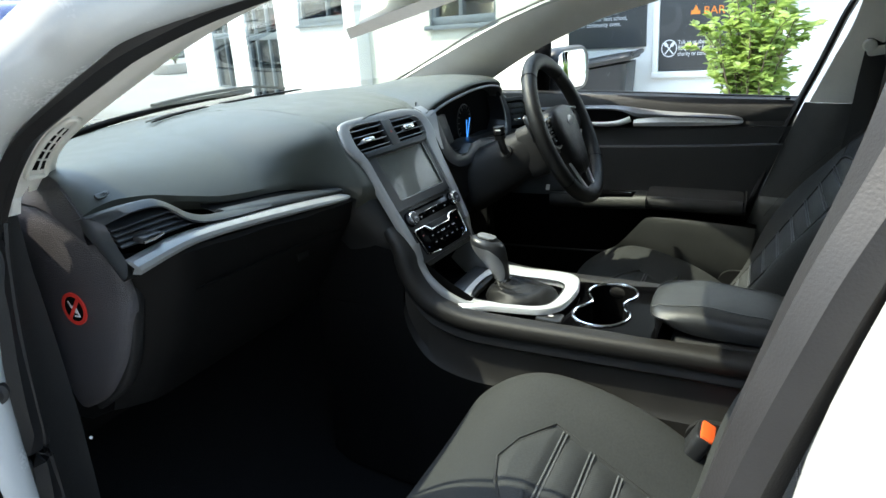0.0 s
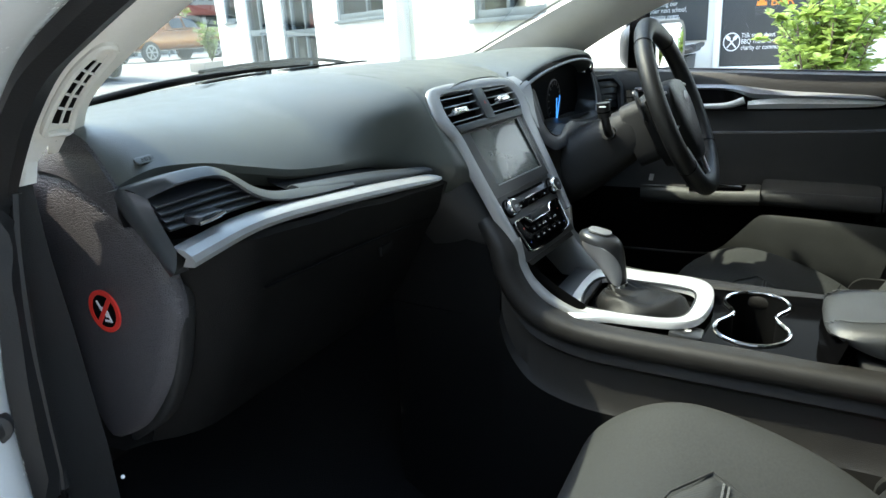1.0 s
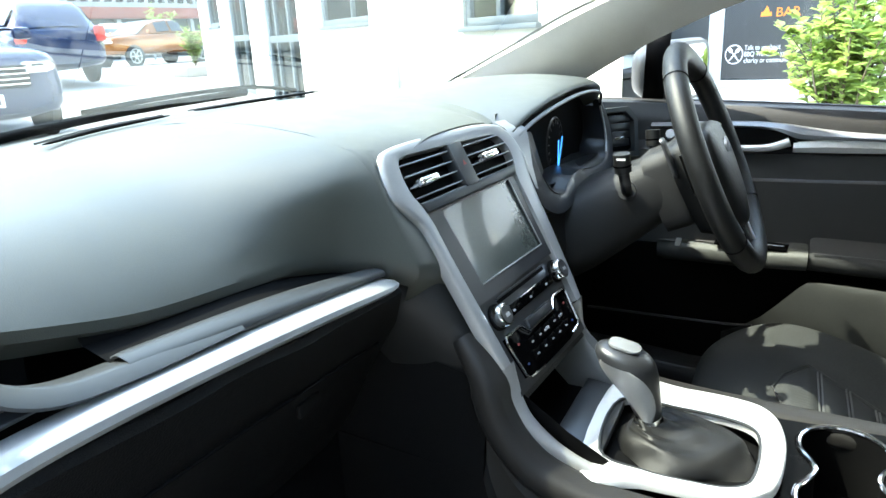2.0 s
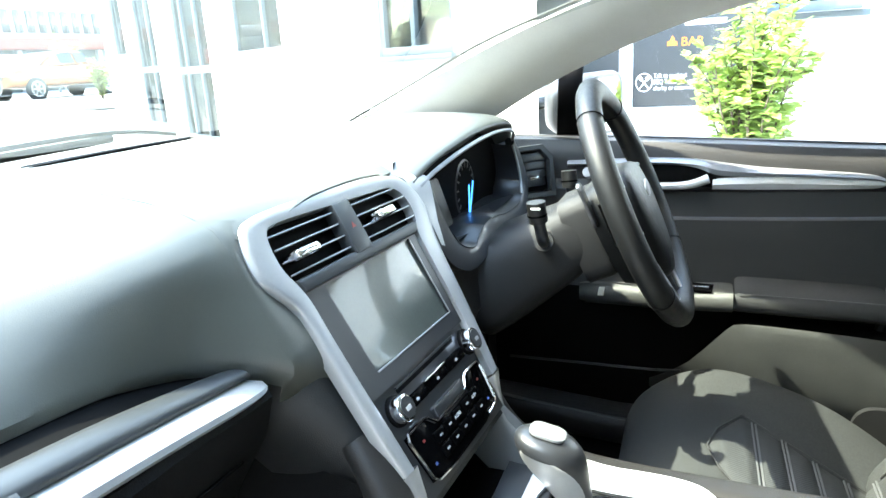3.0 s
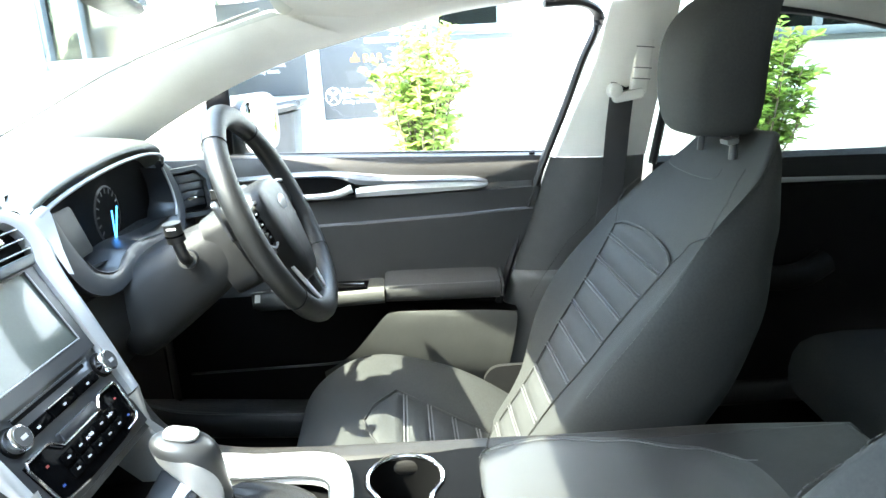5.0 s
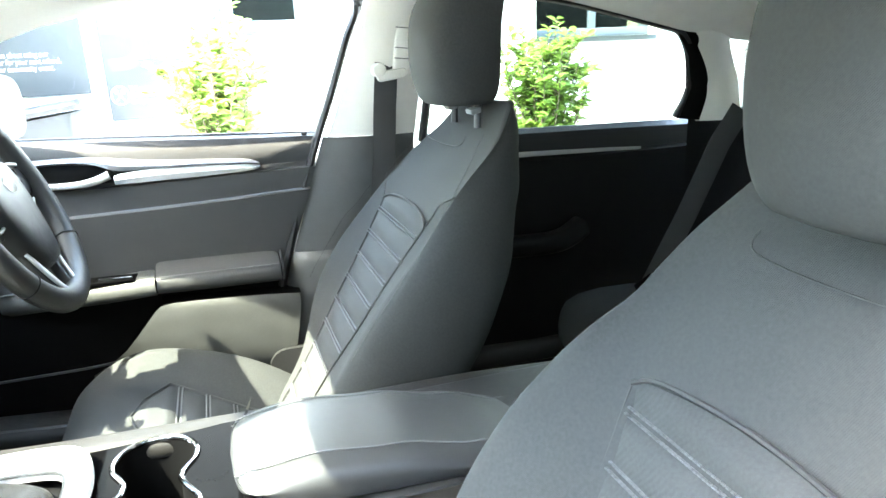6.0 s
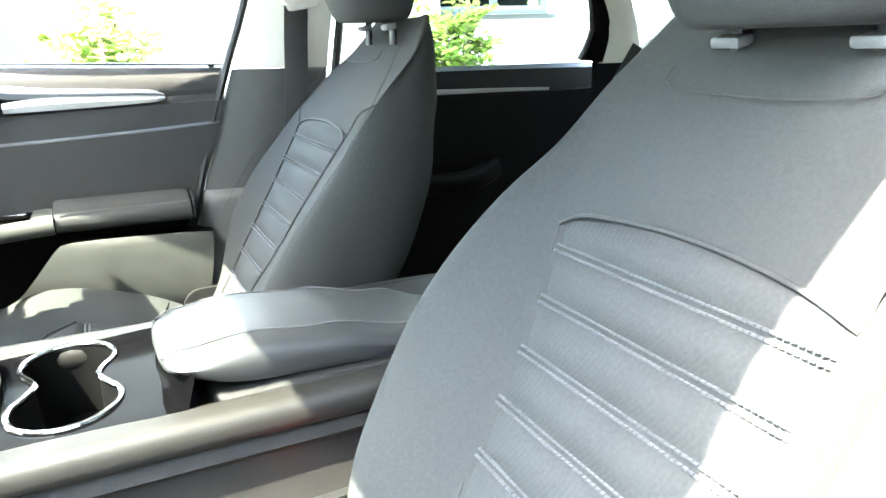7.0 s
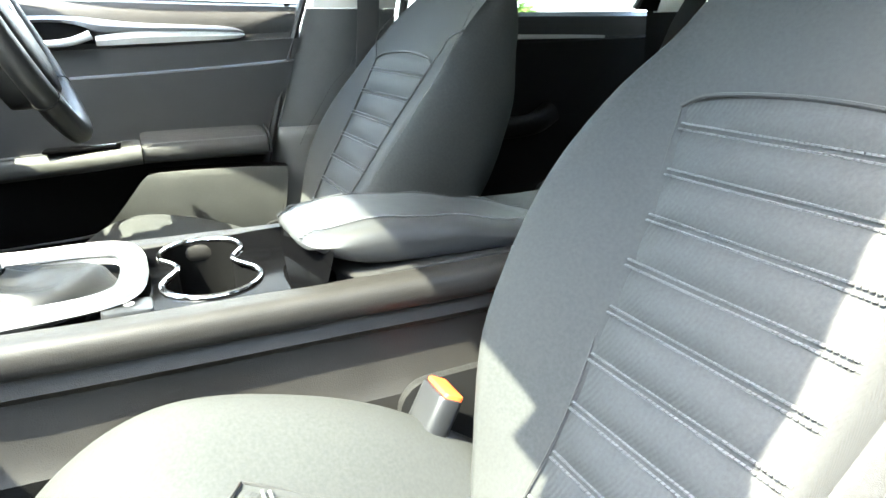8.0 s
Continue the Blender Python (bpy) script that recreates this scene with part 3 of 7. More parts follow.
# the open door itself, at the edge of view
pdoor = thing("open_door", (-0.86, 0.84, 0.3), "open front passenger's door, white frame with black inner panel", "car door")
AT = Matrix.Translation((-0.79, 0.77, 0)) @ pose(0, 0, 0, 0, 0, 168)
part("panel", slab([(0.0, 0.30), (0.95, 0.30), (0.95, 0.93), (0.25, 0.93), (0.012, 0.80), (0.0, 0.66)], 0.03, 0.015, AT @ pose(0, 0, 0, 90, 0, 0)), BLACK, pdoor, "black inner door panel")
part("skin", slab([(0.1, 0.28), (1.0, 0.28), (1.0, 0.95), (0.1, 0.95)], 0.06, 0.02, AT @ pose(0, 0.032, 0, 90, 0, 0)), WHITE, pdoor, "white painted outer skin")
part("mirror_base", slab([(-0.92, 1.095), (-0.92, 0.95), (-0.86, 0.95), (-0.82, 1.012), (-0.801, 1.034), (-0.786, 1.060), (-0.7775, 1.083), (-0.777, 1.093), (-0.786, 1.098)], 0.025, 0.004, pose(0, 0.715, 0, 90, 0, 0)), RUBBER, pdoor, "black mirror base")
outer_b = [(-0.805, -0.06, 0.35), (-0.805, -0.055, 0.7), (-0.80, -0.06, 0.9), (-0.775, -0.105, 1.05), (-0.73, -0.145, 1.17), (-0.67, -0.17, 1.262)]
ob = part("door_opening_rear", sweep(smooth_line(outer_b, 6), rounded(0.05, 0.13, 0.02, 4), up=(0, 1, 0)), WHITE)
tagged(ob, "white painted centre pillar of the passenger's door opening", "car body", kind="structure")
seal("trim_pillar_seal", [(-0.762, 0.085, 0.45), (-0.762, 0.066, 0.7), (-0.758, 0.033, 0.87), (-0.746, -0.005, 1.0), (-0.726, -0.038, 1.09), (-0.69, -0.066, 1.2)], 0.0265, "black rubber seal on the passenger side centre pillar", flat=0.8)
ob = part("trim_b_pillar_left", band([(-0.735, 0.04, 0.45), (-0.735, 0.02, 0.7), (-0.725, -0.02, 0.95), (-0.665, -0.10, 1.235)], [(-0.705, -0.20, 0.45), (-0.705, -0.22, 0.7), (-0.70, -0.245, 0.95), (-0.65, -0.285, 1.235)], 0.01, (1, 0, 0)), HARD)
tagged(ob, "dark centre pillar trim on the passenger side", "pillar trim", kind="structure")
# pale tube puts the sun on this trim's edge into colour
ob = part("trim_sunlit_edge", tube(smooth_line([(-0.728, 0.014, 0.975), (-0.722, 0.006, 1.0), (-0.704, -0.020, 1.08), (-0.680, -0.052, 1.17)], 6), 0.004, 8), CREAM)
tagged(ob, "pale line painted for the sunlit edge of the upper centre pillar trim", "pillar trim", kind="structure")
ob = part("trim_sill_left", sweep([(-0.74, -0.9, 0.385), (-0.74, 0.0, 0.385), (-0.74, 0.5, 0.385), (-0.74, 0.85, 0.385)], rounded(0.12, 0.07, 0.02)), HARD)
tagged(ob, "dark scuffed plastic sill under the passenger's door", "sill trim", kind="structure")
ob = part("body_side_left", sheet([[(-0.80, y, z) for y in (-1.8, -1.0, -0.12)] for z in (0.25, 0.6, 0.93)]), WHITE)
tagged(ob, "white painted rear door of the car", "car body", kind="structure")
ob = part("body_sill_left", sweep([(-0.80, -1.5, 0.29), (-0.80, 1.0, 0.29)], rounded(0.1, 0.16, 0.03)), WHITE)
tagged(ob, "white painted outer sill", "car body", kind="structure")
ob = part("body_side_right", sheet([[(0.80, y, z) for y in (-1.8, 0, 1.2)] for z in (0.25, 0.6, 0.90)]), WHITE)
tagged(ob, "white painted outside of the driver's side", "car body", kind="structure")
# bonnet and scuttle
ob = part("bonnet", sheet([[(x * 0.7, 1.32 + 0.9 * s - 0.18 * x * x * (1 - s), 0.985 - 0.02 * x * x - 0.12 * s * s) for x in [k / 6 for k in range(-6, 7)]] for s in (0, 0.25, 0.5, 0.75, 1)]), WHITE)
tagged(ob, "white painted car bonnet", "bonnet", kind="structure")
ob = part("trim_scuttle", sheet([[(x * 0.68, y0 - 0.2 * x * x, z0 - 0.01 * x * x) for x in [k / 8 for k in range(-8, 9)]] for y0, z0 in ((1.20, 1.0), (1.245, 1.018), (1.29, 1.005), (1.34, 0.975))]), BLACK)
tagged(ob, "black plastic scuttle panel under the windscreen", "scuttle panel", kind="structure")


# ---- dashboard ----
dash = thing("dashboard", (0, 0.95, 0.3), "dark grey grained dashboard with silver centre frame and trim strip", "dashboard")
EDGE = ((-0.6255, 0.762, 0.984), (-0.61, 0.757, 0.990), (-0.585, 0.752, 0.994), (-0.535, 0.745, 0.988), (-0.486, 0.738, 0.975), (-0.416, 0.735, 0.958), (-0.33, 0.737, 0.947), (-0.265, 0.735, 0.940), (-0.215, 0.722, 0.931), (-0.19, 0.704, 0.925), (-0.172, 0.688, 0.920), (-0.155, 0.667, 0.908), (-0.153, 0.722, 1.012), (-0.13, 0.7145, 1.0165), (-0.1, 0.7115, 1.0195), (0.0, 0.7105, 1.0212), (0.06, 0.709, 1.0205), (0.11, 0.708, 1.016), (0.17, 0.715, 1.010), (0.62, 0.725, 1.02), (0.68, 0.76, 0.985))


LEFT_EDGE = smooth_line([e for e in EDGE if e[0] < -0.154], 8)
RIGHT_EDGE = smooth_line([e for e in EDGE if e[0] > -0.154], 8)


def edge_at(x):
    """The front edge of the pad at x."""
    line = LEFT_EDGE if x < -0.154 else RIGHT_EDGE
    for p, q in zip(line, line[1:]):
        if x <= q.x:
            break
    w = min(1, max(0, (x - p.x) / max(1e-6, q.x - p.x)))
    return p.y * (1 - w) + q.y * w, p.z * (1 - w) + q.z * w


def dash_row(x, n=16):
    yf, zf = edge_at(x)
    yb = 1.17 - 0.17 * (abs(x) / 0.66) ** 2.2
    zb = 1.035 - 0.022 * (abs(x) / 0.66) ** 2
    f, b = Vector((x, yf, zf)), Vector((x, yb, zb))
    c, d = f + Vector((0, 0.055, max(0.012, 1.045 - zf) * 0.95)), b + Vector((0, -0.22, 0.022))
    row = [f + Vector((0, 0.012, -0.02)), f + Vector((0, 0.001, -0.008))]
    for k in range(n + 1):
        s = (k / n) ** 1.35
        row.append(f * (1 - s) ** 3 + c * 3 * s * (1 - s) ** 2 + d * 3 * s * s * (1 - s) + b * s ** 3)
    if x < -0.154:
        # near the centre stack the pad turns down along the silver frame
        s = min(1, max(0, (x + 0.35) / 0.195))
        s = s * s * (3 - 2 * s)
        fall = smooth_line([f, f.lerp((x, 0.716, 1.004), 0.5), (x, 0.716, 1.004), (x, 0.742, 1.025), (x, 0.80, 1.040), (x, 0.92, 1.049), b], 8)
        row[2:] = [p.lerp(fall[round(k * (len(fall) - 1) / n)], s) for k, p in enumerate(row[2:])]
    elif x < -0.02:
        # meet the turned-down end without a step
        join = [(p.y, p.z) for p in dash_row(-0.155, 22)[4:]]
        w = min(1, (x + 0.154) / 0.13)
        w = 1 - w * w * (3 - 2 * w)
        row[2:] = [p + Vector((0, 0, w * (between(p.y, join) - p.z))) for p in row[2:]]
    inward = 0.16 * min(1, max(0, (-0.5 - x) / 0.1255))
    return [p + Vector((inward * (p.y - yf), 0, 0)) for p in row]


xs = [-0.6255 + 0.4705 * k / 40 for k in range(41)]
middle = [-0.1539 + 0.8319 * k / 60 for k in range(61)]
pad = part("pad", sheet([dash_row(x) for x in middle], bm=sheet([dash_row(x, 22) for x in xs])), PAD, dash, "soft grained dark grey top pad")

# end face towards the passenger's door
cap_front = [(0.92, 0.994), (0.884, 0.992), (0.849, 0.988), (0.82, 0.978), (0.78, 0.950), (0.751, 0.925), (0.736, 0.898), (0.731, 0.865), (0.742, 0.833), (0.761, 0.788), (0.783, 0.757), (0.82, 0.717), (0.87, 0.69)]
rows = []
for v in smooth_line([(-0.615, a, b) for a, b in cap_front], 4):
    row = []
    for s, x in ((0.0, -0.600), (0.0, -0.608), (0.035, -0.6145), (0.09, -0.617), (0.3, -0.619), (0.6, -0.620), (1.0, -0.616)):
        p = lerp(v, (0, 0.93, 0.86), s)
        row.append((x, p.y, p.z))
    rows.append(row)
end = part("end_panel", sheet(rows), PEBBLE, dash, "pebble-grained end panel facing the open door", angle=60)
part("end_lip", sweep(smooth_line([(-0.598, 0.752, 0.892), (-0.598, 0.738, 0.876), (-0.598, 0.743, 0.842), (-0.598, 0.764, 0.783), (-0.598, 0.799, 0.732), (-0.598, 0.85, 0.695)], 6), rounded(0.02, 0.012, 0.005), up=(0, 1, 0.4)), HARD, dash, "dark lip at the end of the glovebox")
part("lip_tip", box((0.01, 0.006, 0.005), (-0.600, 0.748, 0.895), (30, 0, 0), 0.002), SILVER, dash)
# skirt under the pad's end
edge_row = dash_row(-0.6255)[1:14]
low_edge = smooth_line([(-0.622, 0.770, 0.945), (-0.622, 0.80, 0.966), (-0.621, 0.825, 0.981), (-0.620, 0.852, 0.989), (-0.618, 0.89, 0.992), (-0.61, 0.96, 0.99)], 5)
rows = []
for k, p in enumerate(edge_row):
    q = low_edge[round(k * (len(low_edge) - 1) / (len(edge_row) - 1))]
    rows.append([p + Vector((0.002, 0, 0.0004)), p + Vector((-0.003, 0, -0.003)), lerp(p, q, 0.5) + Vector((-0.004, 0, 0)), q + Vector((-0.001, 0, 0)), q + Vector((0.01, 0, -0.003))])
part("end_skirt", sheet(rows), PEBBLE, dash, "soft edge turned down at the dashboard's end", angle=50)

# vent pod and the long two-tone strip on the passenger's side
rows = []
channel = smooth_line([(-0.462, 0.738, 0.961), (-0.44, 0.738, 0.957), (-0.30, 0.738, 0.942), (-0.185, 0.735, 0.922)], 8)
back = smooth_line([(-0.462, 0.726, 0.958), (-0.44, 0.738, 0.957), (-0.30, 0.738, 0.942), (-0.185, 0.735, 0.922)], 8)
top = smooth_line([(-0.462, 0.7045, 0.9515), (-0.44, 0.706, 0.949), (-0.30, 0.706, 0.933), (-0.185, 0.70, 0.916)], 8)
mid = smooth_line([(-0.462, 0.690, 0.941), (-0.44, 0.690, 0.939), (-0.30, 0.690, 0.921), (-0.18, 0.688, 0.908)], 8)
for a, b, c in zip(back, top, mid):
    rows.append([lerp(a, b, 0.62) + Vector((0, 0, -0.006)), lerp(a, b, 0.85) + Vector((0, 0, -0.0008)), b, lerp(b, c, 0.5) + Vector((0, -0.004, 0.003)), c, c + Vector((0, 0.01, -0.004))])
part("groove", sheet([[a + Vector((0, 0.004, 0.004)), a + Vector((0, 0.0, -0.008)), b + Vector((0, 0.004, -0.007))] for a, b in zip(channel, top)]), BLACK, dash)
part("upper_strip", sheet(rows), SLATE, dash, "slate grey satin strip", sub=1)
# side vent: slate frame, cheek towards the door, curved slats
frame_out = smooth_line([(-0.634, 0.748, 0.984), (-0.605, 0.722, 0.993), (-0.572, 0.716, 0.993), (-0.557, 0.714, 0.989), (-0.541, 0.708, 0.978), (-0.525, 0.702, 0.965), (-0.498, 0.699, 0.954), (-0.45, 0.700, 0.947), (-0.37, 0.702, 0.938)], 6)
frame_in = smooth_line([(-0.630, 0.722, 0.976), (-0.611, 0.706, 0.984), (-0.577, 0.703, 0.984), (-0.560, 0.701, 0.980), (-0.549, 0.697, 0.971), (-0.534, 0.690, 0.957), (-0.506, 0.687, 0.946), (-0.45, 0.688, 0.938), (-0.37, 0.692, 0.931)], 6)
part("vent_frame", sheet([[a + Vector((0, 0.02, -0.004)), a, lerp(a, b, 0.2) + Vector((0, -0.003, 0.0015)), lerp(a, b, 0.85) + Vector((0, -0.003, 0.0005)), b, b + Vector((0, 0.03, -0.002))] for a, b in zip(frame_out, frame_in)]), SLATE, dash, "slate grey frame over the side vent", angle=50)
back_edge = smooth_line([(-0.620, 0.778, 0.962), (-0.625, 0.742, 0.934), (-0.627, 0.713, 0.905)], 6)
ridge = smooth_line([(-0.635, 0.750, 0.985), (-0.642, 0.718, 0.953), (-0.646, 0.686, 0.917)], 6)
inner_edge = smooth_line([(-0.629, 0.722, 0.977), (-0.637, 0.703, 0.961), (-0.641, 0.683, 0.936)], 6)
part("vent_cheek", sheet([[a, lerp(a, b, 0.6) + Vector((-0.003, 0, 0)), b, lerp(b, c, 0.3) + Vector((0, -0.002, 0)), c, c + Vector((0.014, 0.022, 0))] for a, b, c in zip(back_edge, ridge, inner_edge)], bm=sheet([[back_edge[-1], ridge[-1], inner_edge[-1]], [back_edge[-1] + Vector((0.02, 0, 0)), ridge[-1] + Vector((0.02, 0.01, 0)), inner_edge[-1] + Vector((0.02, 0.02, 0))]])), SLATE, dash, "slate grey end of the side vent", angle=50)
part("vent_box", sheet([[(-0.622, 0.715, 0.925), (-0.618, 0.757, 0.98)], [(-0.60, 0.762, 0.925), (-0.60, 0.762, 0.988)], [(-0.49, 0.752, 0.92), (-0.49, 0.752, 0.97)]]), BLACK, dash)
for k in range(4):
    f = (k + 0.75) / 4.6
    a = lerp((-0.626, 0.728, 0.976), (-0.634, 0.702, 0.950), f)
    c = lerp((-0.552, 0.716, 0.981), (-0.512, 0.702, 0.948), f)
    part("vent_slat", sweep(smooth_line([a, lerp(a, c, 0.5) + Vector((0, -0.006, 0.002)), c], 6), rounded(0.026, 0.0026, 0.001), up=(0, -0.3, 1)), SMOOTH, dash)
knob = part("vent_knob", slab(rounded(0.032, 0.02, 0.006), 0.007, 0.002, pose(-0.601, 0.690, 0.953, 6, 0, 3)), SMOOTH, dash)
part("knob_edge", tube(smooth_line([(-0.616, 0.679, 0.9535), (-0.601, 0.6775, 0.9545), (-0.586, 0.6795, 0.9565)], 4), 0.0018, 6), CHROME, knob, "chrome front edge")
# bright strip
sil_top = smooth_line([(-0.640, 0.676, 0.9375), (-0.571, 0.678, 0.9435), (-0.509, 0.680, 0.9415), (-0.416, 0.682, 0.9325), (-0.297, 0.682, 0.9195), (-0.20, 0.680, 0.9075), (-0.178, 0.684, 0.9025)], 6)
sil_bot = smooth_line([(-0.635, 0.672, 0.921), (-0.56, 0.674, 0.929), (-0.50, 0.676, 0.927), (-0.416, 0.678, 0.919), (-0.299, 0.678, 0.907), (-0.20, 0.676, 0.897), (-0.176, 0.682, 0.899)], 6)
rows = []
for a, b in zip(sil_top, sil_bot):
    rows.append([a + Vector((0, 0.014, 0.001)), a, lerp(a, b, 0.33) + Vector((0, -0.005, 0)), lerp(a, b, 0.67) + Vector((0, -0.005, 0)), b, b + Vector((0, 0.014, -0.001))])
rows.insert(0, [lerp(sil_top[0], sil_bot[0], 0.5) + Vector((0, 0.004, 0))] * 6)
rows.append([lerp(sil_top[-1], sil_bot[-1], 0.5) + Vector((0.006, 0.004, 0))] * 6)
part("silver_strip", sheet(rows), SILVER, dash, "satin silver trim strip")
# lower dash with glovebox
rows = []
for k in range(25):
    x = -0.60 + 0.425 * k / 24
    o = 0.055 * max(0, (-0.54 - x) / 0.06) ** 2
    zt = between(x, ((-0.60, 0.922), (-0.56, 0.927), (-0.416, 0.917), (-0.299, 0.905), (-0.175, 0.897)))
    rows.append([(x, 0.70 + o, zt + 0.004), (x, 0.680 + o, zt), (x, 0.676 + o, zt - 0.006), (x, 0.686 + o, zt - 0.04), (x, 0.722 + o, 0.80), (x, 0.752 + o, 0.74), (x, 0.79 + o * 0.7, 0.69), (x, 0.88, 0.665), (x, 1.0, 0.66)])
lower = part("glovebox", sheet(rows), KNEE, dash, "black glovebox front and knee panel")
part("glovebox_seam", tube(smooth_line([(-0.54, 0.691, 0.865), (-0.4, 0.689, 0.86), (-0.2, 0.693, 0.845)], 4), 0.0015, 6), BLACK, lower)
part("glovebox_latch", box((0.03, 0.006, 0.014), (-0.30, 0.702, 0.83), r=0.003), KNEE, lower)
# defroster slots
for pts in ([(-0.30, 0.985, 1.0465), (-0.2, 1.03, 1.047), (-0.08, 1.06, 1.0465)], [(-0.03, 1.068, 1.0465), (0.1, 1.075, 1.0465), (0.25, 1.07, 1.046)]):
    part("defroster_slot", sweep(smooth_line(pts, 6), rounded(0.008, 0.004, 0.0015), scale=lambda s: 0.25 + 0.75 * math.sin(math.pi * min(1, max(0, s))) ** 0.6), BLACK, dash)
    part("defroster_lip", tube([Vector(p) + Vector((0, 0.012, 0.0005)) for p in smooth_line(pts, 6)], 0.0012, 6), SMOOTH, dash)

# ---- centre stack ----
STACK = Matrix.Translation((0, 0.6153, 0.8236)) @ pose(0, 0, 0, 0, 0, -4.5) @ Matrix(((1, 0, 0, 0), (0, 0.489, -0.873, 0), (0, 0.873, 0.489, 0), (0, 0, 0, 1)))


def on_stack(x, v, out=0.0):
    return STACK @ Vector((x, v, out))


rows = []
for z in (1.008, 1.004, 0.996, 0.985, 0.965, 0.94, 0.91, 0.88, 0.84, 0.80, 0.77, 0.745):
    yb = 0.619 + (z - 0.83) * 0.56 + 0.004
    w = between(z, ((0.745, 0.112), (0.80, 0.118), (0.93, 0.131), (0.97, 0.152), (1.0, 0.152), (1.024, 0.14)))
    flare = between(z, ((0.745, 0.0), (0.85, 0.010), (0.97, 0.018), (1.024, 0.012)))
    g = between(z, ((0.745, 0.0), (0.775, 0.18), (0.83, 0.62), (0.91, 1.0)))
    half = [(w - 0.03, yb), (w, yb), (w + 0.016 * g, yb + 0.012), (w + (0.026 + flare * 0.6) * g, yb + 0.035), (w + (0.034 + flare) * g, yb + 0.075), (w + (0.036 + flare) * g, yb + 0.12)]
    tuck = min(1, max(0, (z - 0.89) / 0.04))
    lean = 0.014 * min(1, max(0, (z - 0.90) / 0.06))
    rows.append([(-x + lean + tuck * max(0, x - w - 0.002), y + 0.079 * x + 0.02 * tuck * (x > w), z) for x, y in half[::-1]] + [(x, y - 0.079 * x, z) for x, y in half])
part("centre_pod", sheet(rows), SHADESKIN, dash, "grained shoulders of the centre stack, darkened for their shade", sub=2)
outer = [(-0.117, -0.04), (-0.120, 0.0), (-0.1225, 0.05), (-0.1245, 0.096), (-0.127, 0.129), (-0.139, 0.147), (-0.150, 0.166), (-0.149, 0.190), (-0.140, 0.209), (-0.120, 0.2165), (-0.07, 0.2185), (0.0, 0.2185),
         (0.07, 0.216), (0.115, 0.209), (0.137, 0.196), (0.148, 0.176), (0.148, 0.150), (0.138, 0.130), (0.131, 0.10), (0.1255, 0.06), (0.119, 0.02), (0.113, -0.012), (0.107, -0.04)]
inner = [(-0.102, -0.04), (-0.1035, 0.0), (-0.1065, 0.05), (-0.1080, 0.096), (-0.1085, 0.129), (-0.1125, 0.148), (-0.1185, 0.164), (-0.119, 0.182), (-0.114, 0.1985), (-0.102, 0.2035), (-0.06, 0.203), (0.0, 0.2005),
         (0.06, 0.1985), (0.092, 0.1965), (0.108, 0.189), (0.115, 0.174), (0.112, 0.156), (0.101, 0.138), (0.0985, 0.10), (0.097, 0.06), (0.0945, 0.02), (0.0915, -0.012), (0.089, -0.04)]
outer, inner = ([tuple(v)[:2] for v in smooth_line([(x, y, 0) for x, y in q], 5)] for q in (outer, inner))
rows = []
for (x, y), (p, q) in zip(outer, inner):
    rows.append([STACK @ Vector(v) for v in ((x, y, 0), (x, y, 0.0105), (x * 0.93 + p * 0.07, y * 0.93 + q * 0.07, 0.0128), (x * 0.75 + p * 0.25, y * 0.75 + q * 0.25, 0.0142), (x * 0.25 + p * 0.75, y * 0.25 + q * 0.75, 0.0142), (x * 0.05 + p * 0.95, y * 0.05 + q * 0.95, 0.013), (p, q, 0.0))])
part("silver_frame", sheet(rows), SILVER, dash, "satin silver frame of the centre stack", angle=40)
# the pad's end runs on to the edge of the silver frame
side_x = ((0.05, -0.1225), (0.096, -0.1245), (0.129, -0.127), (0.147, -0.139), (0.168, -0.150), (0.19, -0.148), (0.209, -0.140), (0.216, -0.124))
pad_end = [p for p in dash_row(xs[-1], 22)[2:] if p.z < 1.036 and p.y < 0.75]
pad_end = [Vector((-0.140, 0.690, 0.862)), Vector((-0.152, 0.676, 0.884)), Vector((-0.1555, 0.670, 0.897))] + pad_end
rows = []
for k, p in enumerate(pad_end):
    v = min(0.216, max(0.05, (p.z - 0.8236) / 0.873))
    if k > len(pad_end) - 4:
        v = 0.206 + 0.0033 * (k - len(pad_end) + 4)
    q = on_stack(between(v, side_x) + 0.003, v, 0.006)
    q = q + Vector((0.006, 0.014, 0)) * max(0, 2 - k) / 2
    lift = Vector((-0.0012, -0.0022, 0.001)) * min(1, k / 3)
    rows.append([p + Vector((-0.004, 0.006, -0.001)), p + Vector((-0.0008, -0.0006, 0.0006)), lerp(p, q, 0.4) + lift, lerp(p, q, 0.8) + lift * 0.6, q])
part("pad_end", sheet(rows), PAD, dash, "soft end of the pad beside the silver frame", sub=1, angle=80)
panel = part("stack_panel", slab([(-0.110, 0.14), (-0.1025, -0.078), (0.0885, -0.078), (0.100, 0.14)], 0.006, 0.001, STACK), SMOOTH, dash, "dark plastic control panel")
part("vent_cavity", slab([(-0.128, 0.202), (-0.130, 0.17), (-0.112, 0.14), (0.104, 0.14), (0.124, 0.17), (0.118, 0.198), (0.1, 0.203), (-0.1, 0.206)], 0.002, 0, STACK), BLACK, dash)
part("lower_vent_lip", slab([(-0.1145, 0.152), (-0.109, 0.139), (0.101, 0.139), (0.110, 0.152)], 0.0155, 0.004, STACK), SLATE, dash, "slate strip below the centre vents")
